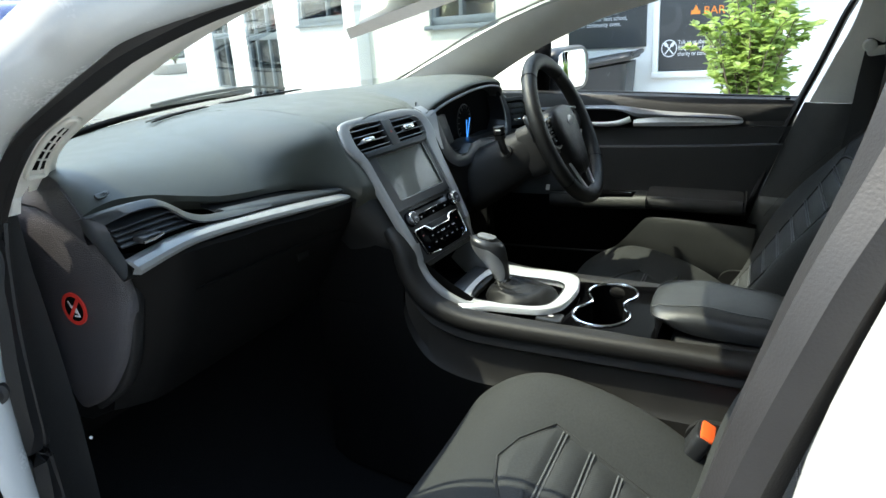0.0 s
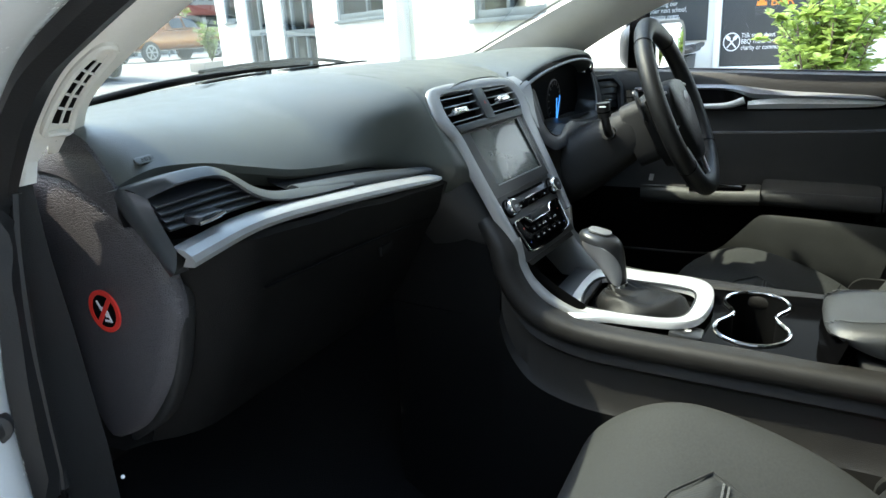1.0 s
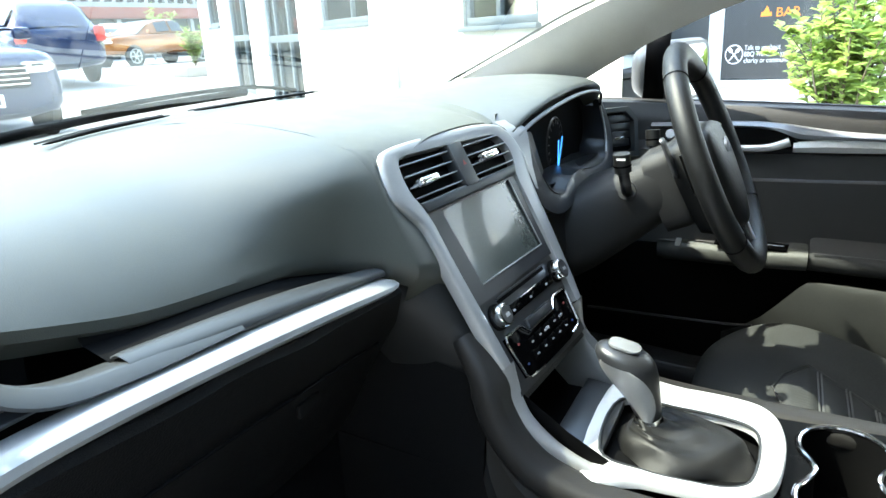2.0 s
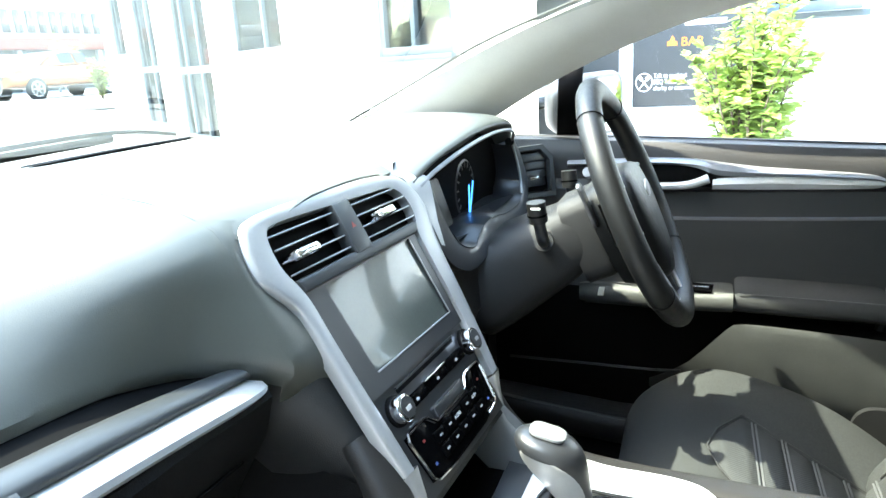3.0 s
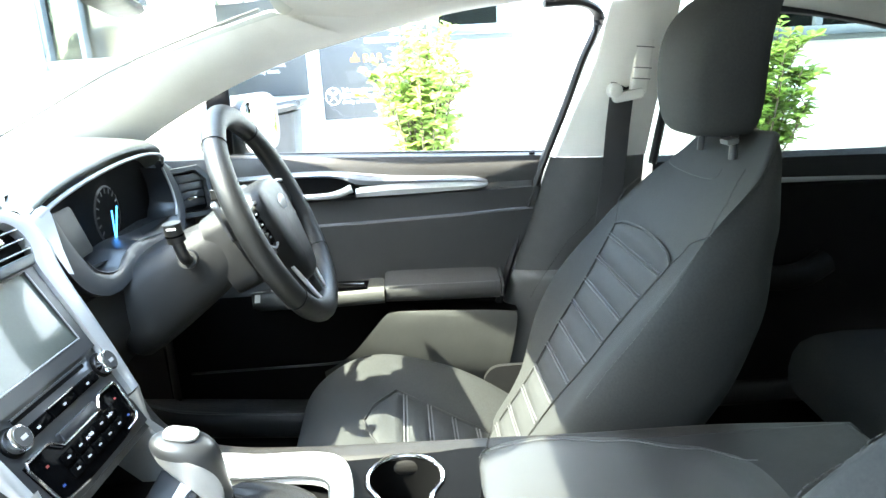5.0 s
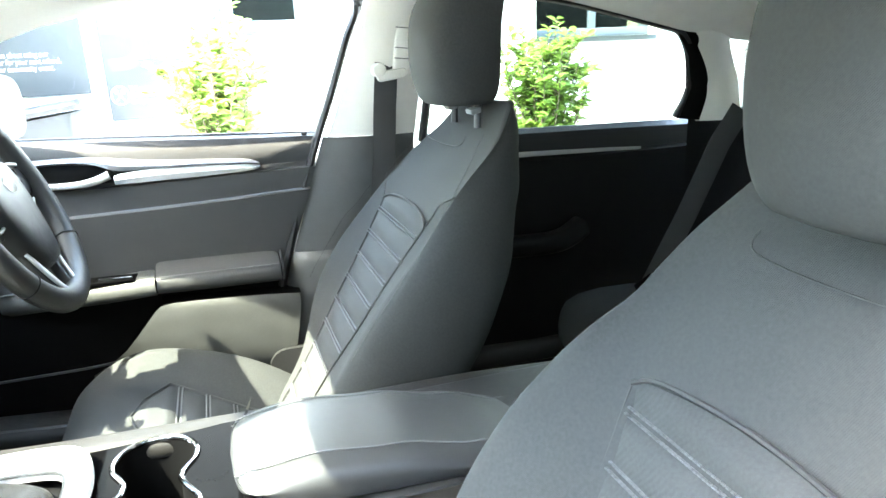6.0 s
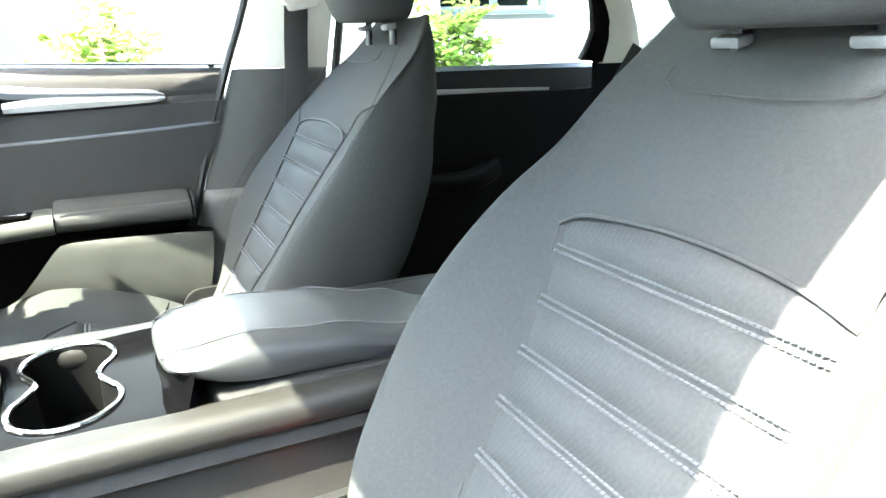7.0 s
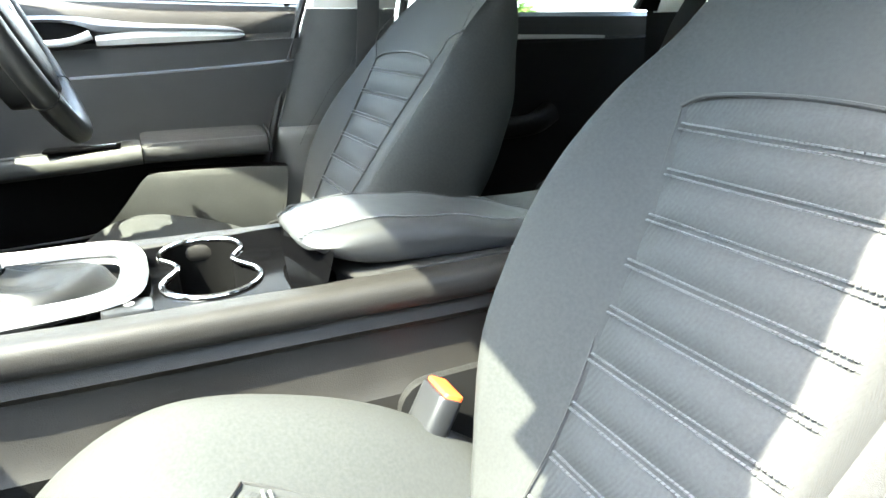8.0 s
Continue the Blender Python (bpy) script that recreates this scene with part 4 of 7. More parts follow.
for k in range(4):
    v = 0.1575 + 0.0125 * k
    w = 0.113 + 0.001 * k
    for a, b in ((-w, -0.020), (0.010, w)):
        part("vent_slat", box((b - a, 0.0014, 0.003), (0, 0, 0), r=0.0004), SATIN, dash).matrix_basis = STACK @ pose((a + b) / 2, v, 0.0115)
        part("vent_blade", box((b - a, 0.0012, 0.008), (0, 0, 0), r=0), BLACK, dash).matrix_basis = STACK @ pose((a + b) / 2, v, 0.006)
part("hazard_bar", slab([(-0.020, 0.202), (-0.021, 0.148), (0.009, 0.148), (0.010, 0.202)], 0.017, 0.003, STACK), SLATE, dash, "slate bar with the hazard button")
part("hazard_mark", slab([(-0.009, 0.173), (-0.002, 0.173), (-0.0055, 0.179)], 0.0174, 0, STACK), FAINTRED, dash)
for x in (-0.089, 0.053):
    part("vent_tab", slab(rounded(0.034, 0.009, 0.004), 0.024, 0.003, STACK @ pose(x, 0.172 + (0.002 if x > 0 else -0.001), 0)), CHROME, dash, "chrome vent tab")
# screen
part("screen_surround", ringplate([(-0.1085, 0.1395), (-0.1045, 0.028), (0.0935, 0.028), (0.0985, 0.1395)], [(-0.0815, 0.137), (-0.0765, 0.0455), (0.0815, 0.0450), (0.0820, 0.137)], 0.010, STACK), SMOOTH, dash, angle=20)
part("screen", slab([(-0.083, 0.1375), (-0.078, 0.0445), (0.083, 0.044), (0.0835, 0.1375)], 0.0072, 0, STACK), SCREEN, dash, "switched-off grey touch screen")
part("screen_edge", tube([on_stack(-0.076, 0.0453, 0.0102), on_stack(0.081, 0.0449, 0.0102), on_stack(0.0817, 0.135, 0.0102)], 0.0009, 6), SILVER, dash)
# dials
for x in (-0.077, 0.085):
    d = part("dial", slab(circle(0.0128, 28), 0.016, 0.0018, STACK @ pose(x, 0.006, 0.004)), CHROME, dash, "chrome rotary dial")
    part("dial_skirt", slab(circle(0.0150, 28), 0.005, 0.001, STACK @ pose(x, 0.006, 0.004)), BLACK, d)
    part("dial_face", slab(circle(0.0098, 24), 0.0008, 0, STACK @ pose(x, 0.006, 0.0201)), SMOOTH, d)
    part("dial_mark", slab([(-0.004, -0.003), (0.004, -0.003), (0.004, 0.001), (-0.004, 0.001)], 0.0004, 0, STACK @ pose(x, 0.006, 0.0212)), DIM, d)
part("disc_slot", slab(rounded(0.125, 0.0045, 0.001), 0.0066, 0, STACK @ pose(0, 0.019, 0)), BLACK, dash)
part("disc_slot_lip", slab(rounded(0.128, 0.002, 0.001), 0.009, 0, STACK @ pose(0, 0.0225, 0)), SMOOTH, dash)
for k, x in enumerate((-0.045, 0.0, 0.045)):
    b = part("media_button", slab(rounded(0.043, 0.012, 0.002), 0.010, 0.0015, STACK @ pose(x, 0.002, 0)), GLOSSY, dash)
    part("button_mark", slab(rounded(0.005, 0.0025, 0.001), 0.0004, 0, STACK @ pose(x, 0.001, 0.0101)), DIM, b)
part("media_chrome", slab(rounded(0.045, 0.002, 0.0008), 0.0115, 0.0005, STACK @ pose(0, 0.0085, 0)), CHROME, dash)
# climate panel with its bright notched outline
part("climate_panel", slab([(-0.088, -0.018), (-0.05, -0.018), (-0.038, -0.03), (0.034, -0.03), (0.046, -0.018), (0.082, -0.018), (0.078, -0.066), (0.04, -0.072), (-0.04, -0.072), (-0.082, -0.066)], 0.0085, 0.001, STACK), GLOSSY, dash, "gloss black climate panel")
line = [(-0.04, -0.071), (-0.075, -0.068), (-0.0815, -0.062), (-0.087, -0.022), (-0.083, -0.0165), (-0.052, -0.0165), (-0.046, -0.019), (-0.036, -0.0285), (0.032, -0.0285), (0.042, -0.019), (0.048, -0.0165), (0.077, -0.0165), (0.081, -0.022), (0.0765, -0.060), (0.071, -0.066), (0.05, -0.068)]
part("climate_outline", tube([on_stack(x, v, 0.0095) for x, v in line], 0.0016, 6), CHROME, dash, "bright notched outline")
part("fan_bar", slab(rounded(0.066, 0.011, 0.002), 0.0115, 0.001, STACK @ pose(0, -0.0215, 0)), SMOOTH, dash)
for k in range(5):
    for j in range(2):
        x = -0.042 + 0.021 * k
        b = part("climate_button", slab(rounded(0.0195, 0.0125, 0.0015), 0.0108, 0.001, STACK @ pose(x, -0.04 - 0.0145 * j, 0)), GLOSSY, dash)
        part("button_mark", slab(rounded(0.0055, 0.0018, 0.0007), 0.0003, 0, STACK @ pose(x, -0.04 - 0.0145 * j, 0.0109)), DIM, b)
for x, m in ((-0.067, FAINTRED), (0.064, FAINTRED), (-0.067, DIMBLUE), (0.064, DIMBLUE)):
    part("temperature_mark", slab(rounded(0.004, 0.0025, 0.0008), 0.0003, 0, STACK @ pose(x, -0.032 if m is FAINTRED else -0.056, 0.0088)), m, dash)
lettering("AUTO", 0.005, STACK @ pose(-0.004, -0.0415, 0.0116), PALE, dash, align="CENTER")
lettering("A/C", 0.005, STACK @ pose(0.037, -0.0415, 0.0116), PALE, dash, align="CENTER")

# ---- instrument cluster ----
hood_out = [(0.150, 0.700, 1.003), (0.19, 0.695, 1.022), (0.27, 0.69, 1.038), (0.38, 0.688, 1.046), (0.49, 0.69, 1.044), (0.585, 0.69, 1.032), (0.618, 0.70, 1.006)]
hood_lip = [(0.158, 0.682, 0.995), (0.195, 0.672, 1.012), (0.27, 0.663, 1.026), (0.38, 0.660, 1.033), (0.49, 0.662, 1.030), (0.578, 0.670, 1.016), (0.610, 0.682, 0.994)]
hood_in = [(0.170, 0.715, 0.985), (0.205, 0.72, 1.000), (0.27, 0.72, 1.013), (0.38, 0.72, 1.019), (0.49, 0.72, 1.016), (0.565, 0.72, 1.004), (0.588, 0.72, 0.98)]
behind = [(x, 0.95, 1.04) for x in (0.15, 0.22, 0.29, 0.38, 0.48, 0.57, 0.63)]
lines = [smooth_line(q, 6) for q in (behind, hood_out, hood_lip, hood_in)]
rows = []
for a, b, c, d in zip(*lines):
    rows.append([a, lerp(a, b, 0.4) + Vector((0, 0, 0.012)), lerp(a, b, 0.8) + Vector((0, 0, 0.008)), b, lerp(b, c, 0.6) + Vector((0, 0, 0.002)), c, lerp(c, d, 0.5), d])
hood = part("cluster_hood", sheet(rows), PAD, dash, "hood over the instruments", sub=1)
part("hood_strip", tube([Vector(p) + Vector((0, 0.003, -0.009)) for p in smooth_line(hood_lip, 6)], 0.003, 6), SILVER, dash, "thin silver line under the hood")
opening = smooth_line([(0.186, 0.676, 0.990), (0.200, 0.667, 0.945), (0.222, 0.658, 0.908), (0.250, 0.653, 0.893), (0.278, 0.652, 0.890), (0.300, 0.655, 0.897), (0.330, 0.655, 0.905), (0.380, 0.655, 0.905), (0.45, 0.655, 0.895), (0.54, 0.657, 0.892), (0.582, 0.664, 0.91), (0.590, 0.670, 0.945), (0.578, 0.676, 0.985)], 5)
outside = smooth_line([(0.150, 0.690, 0.998), (0.163, 0.672, 0.945), (0.180, 0.655, 0.895), (0.215, 0.645, 0.872), (0.255, 0.642, 0.866), (0.29, 0.642, 0.868), (0.33, 0.642, 0.872), (0.38, 0.642, 0.872), (0.45, 0.642, 0.87), (0.55, 0.648, 0.87), (0.605, 0.655, 0.90), (0.615, 0.664, 0.945), (0.600, 0.678, 0.995)], 5)
part("cluster_bezel", sheet([[b + Vector((0, 0.02, 0)), b, lerp(a, b, 0.3) + Vector((0, -0.003, 0)), a, a + Vector((0, 0.05, 0.004))] for a, b in zip(opening, outside)]), SMOOTH, dash, "dark bezel round the instruments", angle=50)
part("cluster_edge", tube([p + Vector((0, -0.0015, 0)) for p in opening[8:46]], 0.0011, 6), SLATE, dash)
part("cluster_edge", tube([p + Vector((0, -0.0015, 0)) for p in opening[48:]], 0.0022, 6), SILVER, dash, "silver edge beside the instruments")
part("cluster_corner", sheet([[(0.138, 0.706, 1.013), (0.176, 0.700, 1.012)], [(0.146, 0.694, 1.004), (0.180, 0.676, 1.000)], [(0.148, 0.680, 0.985), (0.178, 0.672, 0.984)], [(0.150, 0.666, 0.955), (0.168, 0.663, 0.95)], [(0.148, 0.652, 0.925), (0.160, 0.652, 0.92)]]), SILVER, dash, "silver corner joining the centre frame")
cl = part("cluster_face", sheet([[(x, 0.735 - 0.02 * abs((x - 0.37) / 0.2) ** 2, z) for x in [0.16 + 0.44 * k / 12 for k in range(13)]] for z in (0.86, 0.94, 1.02)]), BLACK, dash, "dark instrument panel")
part("cluster_floor", sheet([[(0.16, 0.76, 0.885), (0.36, 0.76, 0.885), (0.58, 0.76, 0.885)], [(0.19, 0.672, 0.90), (0.36, 0.67, 0.897), (0.58, 0.672, 0.90)]]), SMOOTH, dash)
part("cluster_display", slab(rounded(0.085, 0.07, 0.006), 0.003, 0.001, pose(0.270, 0.708, 0.942, 72, 0, 0)), DISPLAY, dash, "small grey information display")
gauge = part("gauge", sheet([[(0.405 + 0.045 * math.cos(a), 0.708, 0.942 + 0.045 * math.sin(a)), (0.405 + 0.042 * math.cos(a), 0.706, 0.942 + 0.042 * math.sin(a))] for a in [radians(-50 + 280 * k / 30) for k in range(31)]]), SMOOTH, dash, "round gauge with pale ticks")
for k in range(13):
    a = radians(-40 + 260 * k / 12)
    part("gauge_tick", box((0.008, 0.001, 0.0022), (0.405 + 0.037 * math.cos(a), 0.706, 0.942 + 0.037 * math.sin(a)), (0, -math.degrees(a), 0), 0), THREAD, gauge)
part("gauge_needle", box((0.0032, 0.001, 0.046), (0.402, 0.700, 0.925), (0, 4, 0), 0), BLUEGLOW, gauge, "lit blue needle")
part("gauge_needle", box((0.0036, 0.001, 0.050), (0.414, 0.700, 0.928), (0, 24, 0), 0), BLUEGLOW, gauge, "lit blue needle")

# driver's outer vent and lower dash
part("outer_vent_frame", ringplate([(-0.05, 0.045), (-0.055, -0.05), (0.045, -0.055), (0.05, 0.02), (0.03, 0.045)], [(-0.04, 0.035), (-0.043, -0.04), (0.035, -0.044), (0.04, 0.015), (0.022, 0.035)], 0.012, pose(0.655, 0.664, 0.928, 78, 0, -40), 0.003), SLATE, dash, "slate frame of the driver's vent")
part("outer_vent_back", slab(rounded(0.085, 0.085, 0.01), 0.002, 0, pose(0.660, 0.672, 0.928, 78, 0, -40)), BLACK, dash)
for k in range(4):
    part("vent_slat", box((0.078, 0.003, 0.014), (0.654, 0.666, 0.903 + 0.016 * k), (-10, 0, -40), 0.001), SMOOTH, dash)
part("outer_vent_tab", box((0.022, 0.01, 0.007), (0.647, 0.654, 0.915), (0, 0, -40), 0.003), CHROME, dash)
rows = []
for k in range(15):
    x = 0.15 + 0.54 * k / 14
    f = 0.02 * math.sin(math.pi * k / 14)
    rows.append([(x, 0.72, 0.90), (x, 0.685 - f, 0.885), (x, 0.668 - f, 0.87), (x, 0.66 - f, 0.80), (x, 0.68, 0.73), (x, 0.75, 0.68), (x, 0.95, 0.66)])
part("driver_knee_panel", sheet(rows), HARD, dash, "dark knee panel below the instruments")
part("end_shoulder", sheet([[(0.60, 0.70, 1.005), (0.605, 0.685, 0.98), (0.612, 0.672, 0.88)], [(0.65, 0.71, 0.992), (0.65, 0.690, 0.975), (0.65, 0.692, 0.88)], [(0.70, 0.72, 0.985), (0.70, 0.70, 0.968), (0.705, 0.65, 0.87)]]), PAD, dash)
# embossed word on the pad
AIR = dash_row(-0.588)[4]
part("airbag_plate", slab(rounded(0.036, 0.0085, 0.004, 4), 0.0024, 0.0006, pose(*AIR, 42, 0, 8) @ pose(0, 0, -0.0021)), PAD, dash)
lettering("AIRBAG", 0.0066, pose(*AIR, 42, 0, 8) @ pose(0, -0.0024, 0.0004), SHADESKIN, dash, 0.0002, "CENTER")

# warning sticker on the end panel
sticker = thing("warning_sticker", (-0.62, 0.828, 0.853), "round red airbag warning sticker on the dashboard end", "sticker")
AT = Matrix.Translation((-0.6195, 0.828, 0.853)) @ pose(0, 0, 0, 90, 0, -90)
part("disc", slab(circle(0.022, 32), 0.0012, 0, AT), BLACK, sticker)
part("red_ring", ringplate(circle(0.0225, 32), circle(0.0175, 32), 0.0020, AT), RED, sticker, angle=20)
part("red_bar", box((0.005, 0.04, 0.001), r=0), RED, sticker).matrix_basis = AT @ pose(0, 0, 0.0016, 0, 0, -38)
for x, y, w, h, a in ((-0.006, 0.005, 0.0022, 0.012, 30), (-0.003, 0.003, 0.007, 0.0022, 10), (0.006, -0.005, 0.0022, 0.013, 20), (0.003, -0.010, 0.009, 0.0022, 0), (0.003, -0.004, 0.004, 0.004, 0)):
    part("pictogram_bar", box((w, h, 0.0008), r=0), PALE, sticker).matrix_basis = AT @ pose(x, y, 0.0015, 0, 0, a)


# ---- centre console ----
console = thing("centre_console", (0, 0.2, 0.3), "dark centre console with silver shift plate, gloss panel and cup holders", "console")
RAIL = [(0.640, 0.838, 0.130), (0.612, 0.800, 0.137), (0.602, 0.762, 0.138), (0.580, 0.724, 0.138), (0.548, 0.698, 0.138), (0.49, 0.680, 0.137), (0.42, 0.674, 0.135), (0.31, 0.670, 0.134), (0.13, 0.665, 0.133), (0.02, 0.662, 0.133), (-0.15, 0.66, 0.132), (-0.33, 0.65, 0.128)]
for s in (-1, 1):
    rail = [(s * (w - 0.012), y, z - 0.014) for y, z, w in RAIL]
    part("rail", sweep(smooth_line(rail, 5), rounded(0.044, 0.034, 0.014, 4), up=(0, 0.1, 1), scale=lambda q: 0.62 + 0.38 * min(1, q / 0.13)), BROWNISH, console, "rounded grained edge rail")
    upper, lower_front, lower_rear = [], [], []
    for p in smooth_line([(s * w, y, z - 0.026) for y, z, w in RAIL[1:]], 4):
        x, y, z = p
        upper.append([(x - s * 0.006, y, z), (x + s * 0.003, y, z - 0.02), (x - s * 0.008, y, z - 0.03), (x - s * 0.004, y, z - 0.085), (x + s * 0.006, y, z - 0.10)])
        low = [(x + s * 0.006, y, z - 0.10), (x + s * 0.0075, y, z - 0.13), (x + s * 0.008, y, z - 0.2), (x + s * 0.03, y, 0.31)]
        # front part goes near black: shade under the dash put into colour
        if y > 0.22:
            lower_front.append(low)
        if y < 0.26:
            lower_rear.append(low)
    x, y, z = s * RAIL[1][2], RAIL[1][0], RAIL[1][1] - 0.026
    lower_front.insert(0, [(x * 0.92, y + 0.2, z - 0.10), (x * 0.92, y + 0.2, z - 0.13), (x * 0.92, y + 0.2, z - 0.2), (x, y + 0.2, 0.31)])
    part("side_panel", sheet(upper), BROWNISH, console, "grained side panel")
    part("lower_panel", sheet(lower_rear), BROWNISH, console)
    part("footwell_panel", sheet([[(x * 0.9, y + 0.2, z + 0.05), (x * 0.9, y + 0.2, z - 0.03), (x * 0.9, y + 0.2, z - 0.10)], [(x - s * 0.006, y, z + 0.01), (x - s * 0.008, y, z - 0.03), (x + s * 0.006, y, z - 0.10)]], bm=sheet(lower_front)), KNEE, console, "lower console panel with the footwell's shade put into near-black colour")
# silver legs from the stack down to the shift plate
for s in (-1, 1):
    top = on_stack(-0.117 if s < 0 else 0.107, -0.039, 0.0128)
    line = [(abs(top.x), top.y, top.z), (0.116, 0.5905, 0.775), (0.115, 0.584, 0.752), (0.114, 0.571, 0.731), (0.111, 0.542, 0.706), (0.1075, 0.505, 0.6885), (0.104, 0.470, 0.684)]
    rows = []
    for k, p in enumerate(smooth_line([(s * x - (0.008 if s > 0 and j else 0), y - (0.017 * max(0, 1 - j / 5) if s > 0 and j else 0), z) for j, (x, y, z) in enumerate(line)], 6)):
        w = 0.020 - 0.0075 * min(1, k / 26)
        rows.append([p + Vector((s * 0.001, 0.006, -0.009)), p, p + Vector((-s * w * 0.35, -0.0045, 0.0025)), p + Vector((-s * w * 0.8, -0.005, 0.002)), p + Vector((-s * w, -0.003, 0.0)), p + Vector((-s * w, 0.008, -0.008))])
    part("silver_leg", sheet(rows), SILVER, console, "satin silver edge sweeping into the shift plate", sub=1)
    part("cubby_wall", sheet([[on_stack(s * 0.095, -0.07, 0.0), (s * 0.095, 0.62, 0.70)], [(s * 0.095, 0.535, 0.722), (s * 0.094, 0.58, 0.66)], [(s * 0.092, 0.49, 0.695), (s * 0.09, 0.53, 0.655)]]), SILVER if s > 0 else BLACK, console)
part("cubby_floor", sheet([[(-0.095, 0.50, 0.668), (0.095, 0.50, 0.668)], [(-0.095, 0.66, 0.67), (0.095, 0.66, 0.67)], [(-0.095, 0.68, 0.80), (0.095, 0.68, 0.80)]]), BLACK, console)
# shift plate
plate_out = [(-0.106, 0.520), (-0.101, 0.455), (-0.098, 0.40), (-0.091, 0.362), (-0.068, 0.337), (-0.02, 0.327), (0.035, 0.327), (0.080, 0.340), (0.102, 0.37), (0.107, 0.44), (0.10, 0.525)]
plate_in = [(-0.062, 0.508), (-0.083, 0.458), (-0.084, 0.41), (-0.080, 0.378), (-0.064, 0.358), (-0.025, 0.351), (0.02, 0.352), (0.042, 0.362), (0.052, 0.39), (0.055, 0.44), (0.05, 0.51)]
so = [tuple(v)[:2] for v in smooth_line([(x, y, 0) for x, y in plate_out], 5, True)]
si = [tuple(v)[:2] for v in smooth_line([(x, y, 0) for x, y in plate_in], 5, True)]
PL = pose(0, 0, 0.677)
part("shift_plate", ringplate(so, si, 0.011, PL, 0.002), BRIGHT, console, "bright satin silver shift plate", angle=50)
part("deck", slab([(-0.112, 0.53), (-0.112, 0.33), (0.112, 0.33), (0.112, 0.53)], 0.003, 0, pose(0, 0, 0.658)), BLACK, console)
part("shift_well", slab(si, 0.003, 0, pose(0, 0, 0.664)), BLACK, console)
part("socket_cover", slab([(-0.084, 0.560), (-0.088, 0.520), (-0.060, 0.503), (0.05, 0.503), (0.085, 0.520), (0.085, 0.560)], 0.010, 0.004, pose(0, 0, 0.672, 6, 0, 0) @ pose(0, 0, -0.05)), SMOOTH, console, "dark cover in front of the gear lever")
part("cover_mark", slab(rounded(0.024, 0.009, 0.001), 0.001, 0, pose(-0.028, 0.523, 0.6862, 6, 0, -4)), SATIN, console, "small grey plate")
part("shift_inner_ring", tube([PL @ Vector((x, y, 0.0095)) for x, y in si], 0.002, 6, True), SMOOTH, console)
# parking brake switch well
part("brake_well", slab([(-0.107, 0.43), (-0.107, 0.325), (-0.060, 0.325), (-0.062, 0.345), (-0.085, 0.43)], 0.004, 0, pose(0, 0, 0.665)), GLOSSY, console)
sw = part("brake_switch", slab(rounded(0.036, 0.045, 0.006), 0.009, 0.003, pose(-0.084, 0.350, 0.6655, 4, 0, 0)), SMOOTH, console, "parking brake switch")
part("switch_mark", slab(circle(0.005, 12), 0.0006, 0, pose(-0.084, 0.348, 0.6747, 4, 0, 0)), PALE, sw)
# gear lever
lever = thing("gear_lever", (0.0, 0.455, 0.68), "black and silver gear lever with a leather boot", "gear lever")
rows = []
for z, y, rx, ry in ((0.667, 0.430, 0.062, 0.076), (0.682, 0.430, 0.055, 0.066), (0.692, 0.434, 0.045, 0.054), (0.687, 0.442, 0.036, 0.043), (0.695, 0.450, 0.030, 0.034), (0.690, 0.457, 0.024, 0.026), (0.696, 0.463, 0.019, 0.020), (0.700, 0.467, 0.0155, 0.016)):
    rows.append([(rx * math.cos(a) * (1 + 0.13 * math.sin(5 * a + z * 300)), y + ry * math.sin(a) * (1 + 0.10 * math.cos(4 * a + z * 200)), z + 0.003 * math.sin(3 * a)) for a in [2 * math.pi * k / 24 for k in range(24)]])
part("boot", sheet(rows, True), BOOT, lever, "creased leather boot", sub=1)
part("collar", tube([(0, 0.467, 0.693), (0, 0.469, 0.699)], 0.0165, 18), CHROME, lever, "chrome collar")
KNOB = ((0.696, 0.468, 0.0150, 0.0155), (0.712, 0.471, 0.0160, 0.018), (0.728, 0.478, 0.0185, 0.0235), (0.744, 0.487, 0.0225, 0.031), (0.758, 0.493, 0.0255, 0.035), (0.769, 0.496, 0.0265, 0.036), (0.778, 0.497, 0.024, 0.032), (0.7835, 0.497, 0.014, 0.019))


def on_knob(z, a, out=0.0):
    y, w, d = between(z, KNOB)
    return Vector(((w + out) * math.cos(a), y + (d + out) * math.sin(a), z + 0.22 * d * math.sin(a)))


part("knob", sheet([[on_knob(z, 2 * math.pi * k / 20) for k in range(20)] for z, *rest in KNOB], True, True), SMOOTH, lever, "rounded black knob", sub=1)
for s in (-1, 1):
    rows = []
    for z, a0, a1 in ((0.703, -30, 14), (0.712, -48, 34), (0.726, -60, 52), (0.741, -60, 60), (0.754, -50, 62), (0.763, -34, 56), (0.768, -14, 40)):
        rows.append([on_knob(z, radians(a0 + (a1 - a0) * q), 0.0016 if 0 < q < 1 else -0.001) for q in (0, 0.08, 0.35, 0.65, 0.92, 1)])
    if s < 0:
        rows = [[Vector((-p.x, p.y, p.z)) for p in row] for row in rows]
    part("side_blade", sheet(rows), SILVER, lever, "satin silver side blade", sub=1)
part("top_button", slab(rounded(0.026, 0.036, 0.010), 0.003, 0.0012, pose(0, 0.497, 0.7835, 12, 0, 0)), SLEEVE, lever, "silver cap on the knob")

